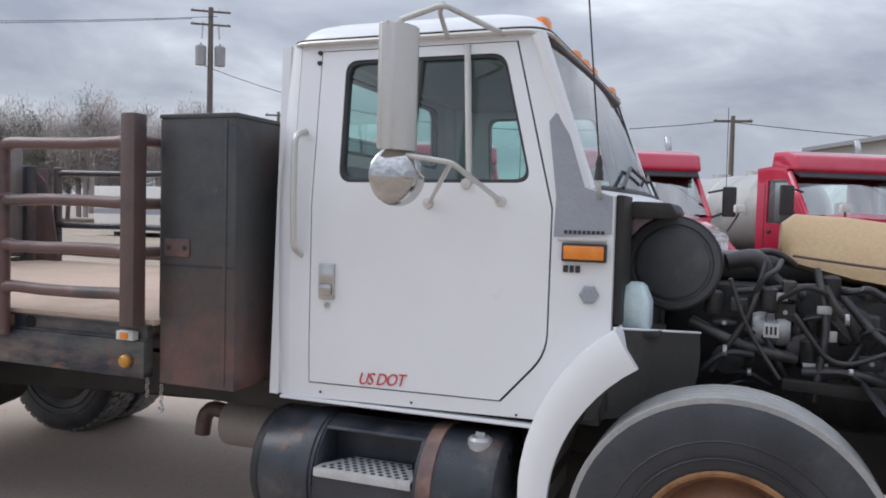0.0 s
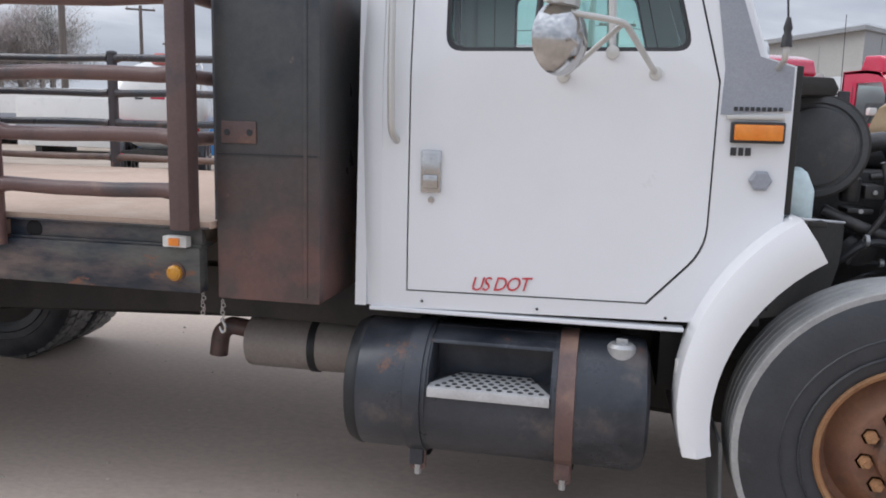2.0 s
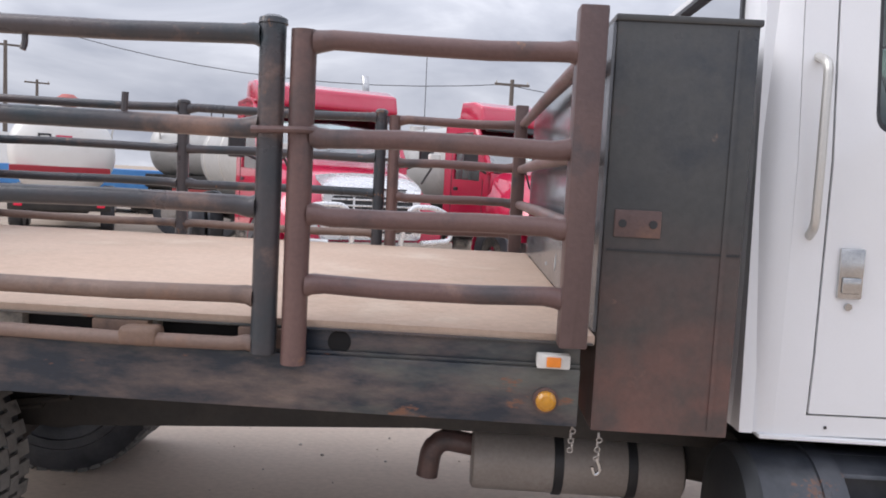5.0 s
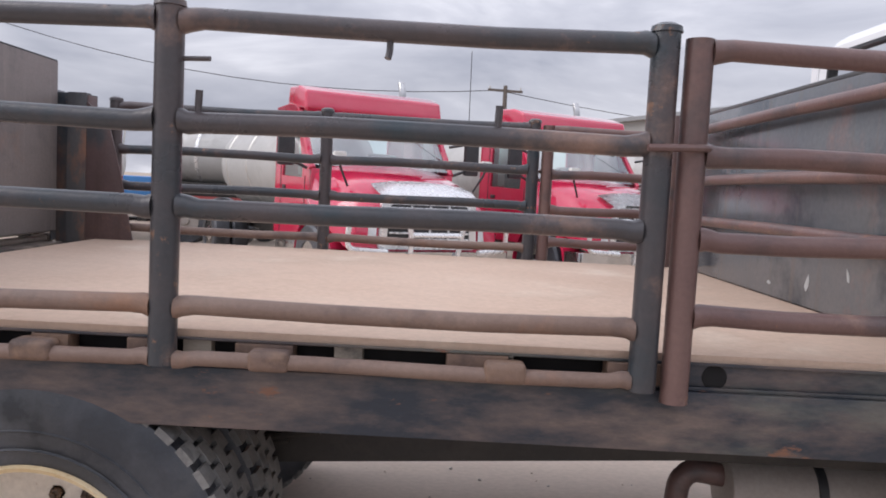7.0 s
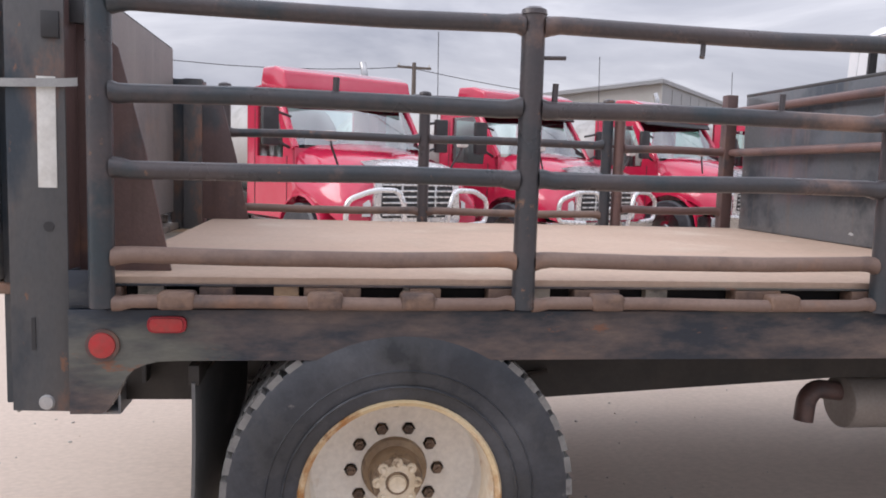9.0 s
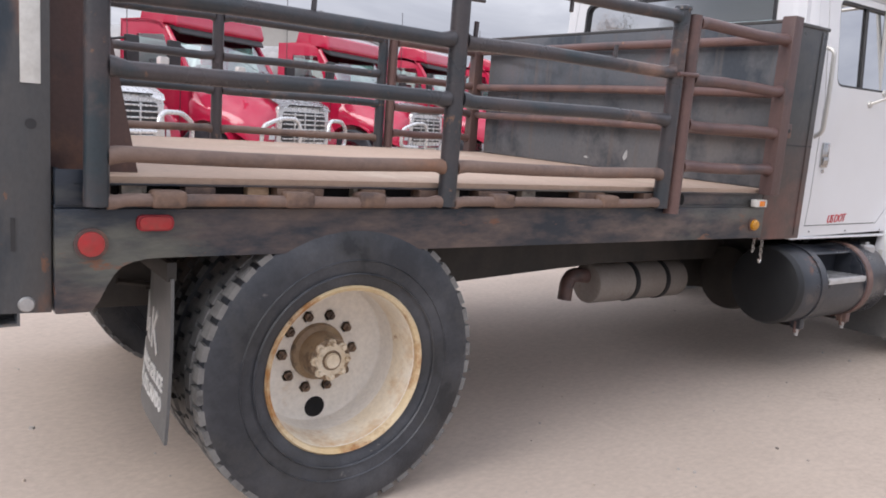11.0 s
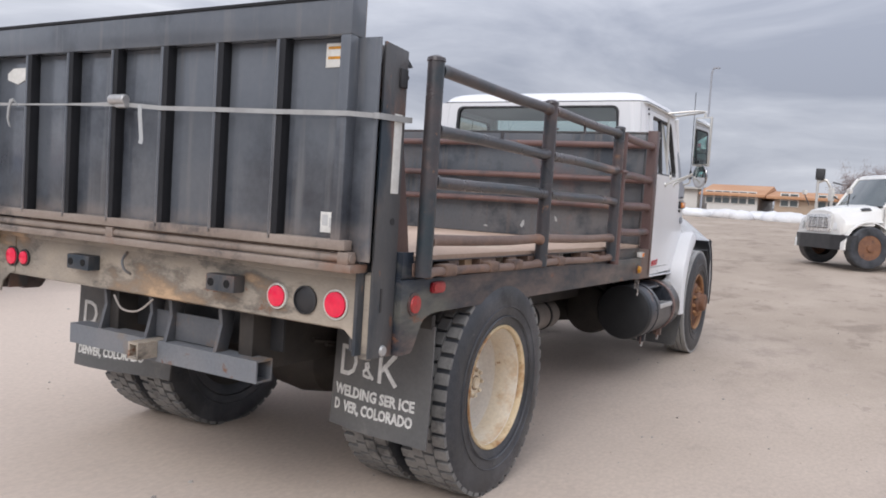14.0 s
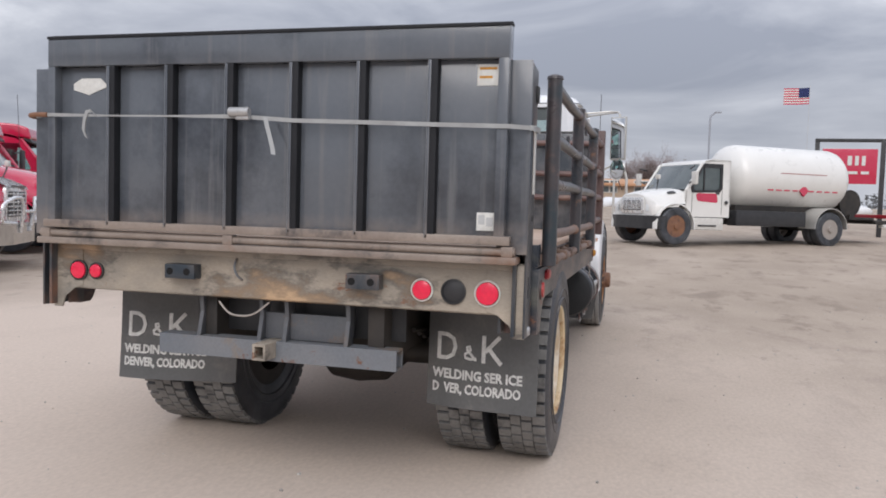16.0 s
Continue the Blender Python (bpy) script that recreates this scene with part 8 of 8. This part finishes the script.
# far woods along the horizon, their colour tinted grey-blue as haze
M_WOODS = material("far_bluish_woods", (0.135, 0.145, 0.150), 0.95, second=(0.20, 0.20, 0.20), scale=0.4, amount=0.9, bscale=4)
woods, rng = B(), random.Random(31)
for i in range(190):
    x, y = 150 + rng.uniform(-6, 6), -62 + i * 0.62 + rng.uniform(-0.8, 0.8)
    z, h = lift(x, y), rng.uniform(1.5, 3.4) * (1.35 if rng.random() < 0.12 else 1.0)
    for _ in range(70):
        a, e = rng.uniform(0, math.tau), rng.random()
        r_ = 1.1 * (1 - 0.6 * e) * rng.random() ** 0.5
        p = Vector((x + r_ * math.cos(a), y + r_ * math.sin(a), z + h * e))
        u = Vector((rng.uniform(-1, 1), rng.uniform(-1, 1), rng.uniform(-0.3, 1))) * 0.42
        w_ = Vector((rng.uniform(-1, 1), rng.uniform(-1, 1), rng.uniform(-0.3, 1))) * 0.42
        add(woods, [p, p + u, p + w_], [(0, 1, 2)])
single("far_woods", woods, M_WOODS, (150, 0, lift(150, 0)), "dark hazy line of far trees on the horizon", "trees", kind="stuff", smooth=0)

# loading arm beyond the snow bank
az = lift(32.3, 1.3)
arm_ = thing("loading_arm", (32.3, 1.3, az), "tall grey pipe loading arm with a dark head", "loading arm")
part("upright_pipe", tube(B(), [(32.3, 1.3, az - 0.2), (32.3, 1.32, 3.35)], 0.05, 10), M_STEELGREY, arm_)
part("arm_pipe", tube(B(), bend([(32.3, 1.3, 3.2), (32.3, 1.02, 3.35), (32.3, 0.78, 2.9), (32.3, 0.74, az)], 0.3, 6), 0.06, 10), M_STEELGREY, arm_)
part("head", box(B(), 32.15, 32.45, 1.08, 1.42, 3.3, 3.75, 0.05), M_BLACK, arm_, "dark valve head")

# clutter far behind the red row
for x, y, w, d, h, m, lab in ((-9.5, 24, 5.5, 2.4, 1.4, M_BLUE, "blue tarp over a low stack"), (-16, 27, 6.0, 2.4, 2.2, M_FLEETWHITE, "white box trailer standing in the yard"), (-5.2, 22, 2.2, 2.0, 1.3, M_BARNRED, "faded red equipment crate"), (-24, 34, 10, 4.0, 2.8, M_FLEETWHITE, "long white storage building")):
    b_ = thing("yard_container", (x, y, 0), lab, "container")
    part("body", box(B(), x - w / 2, x + w / 2, y - d / 2, y + d / 2, 0.25, h, 0.06, 2), m, b_)
    for k in (-0.35, 0.35):
        part("skid", box(B(), x + k * w - 0.15, x + k * w + 0.15, y - d / 2 + 0.1, y + d / 2 - 0.1, -0.05, 0.25, 0.01), M_CHASSIS, b_)
    part("band", box(B(), x - w / 2 - 0.01, x + w / 2 + 0.01, y - d / 2 - 0.012, y - d / 2 - 0.002, h * 0.45, h * 0.55), M_PRIMER if m == M_FLEETWHITE else M_BLACK, b_)
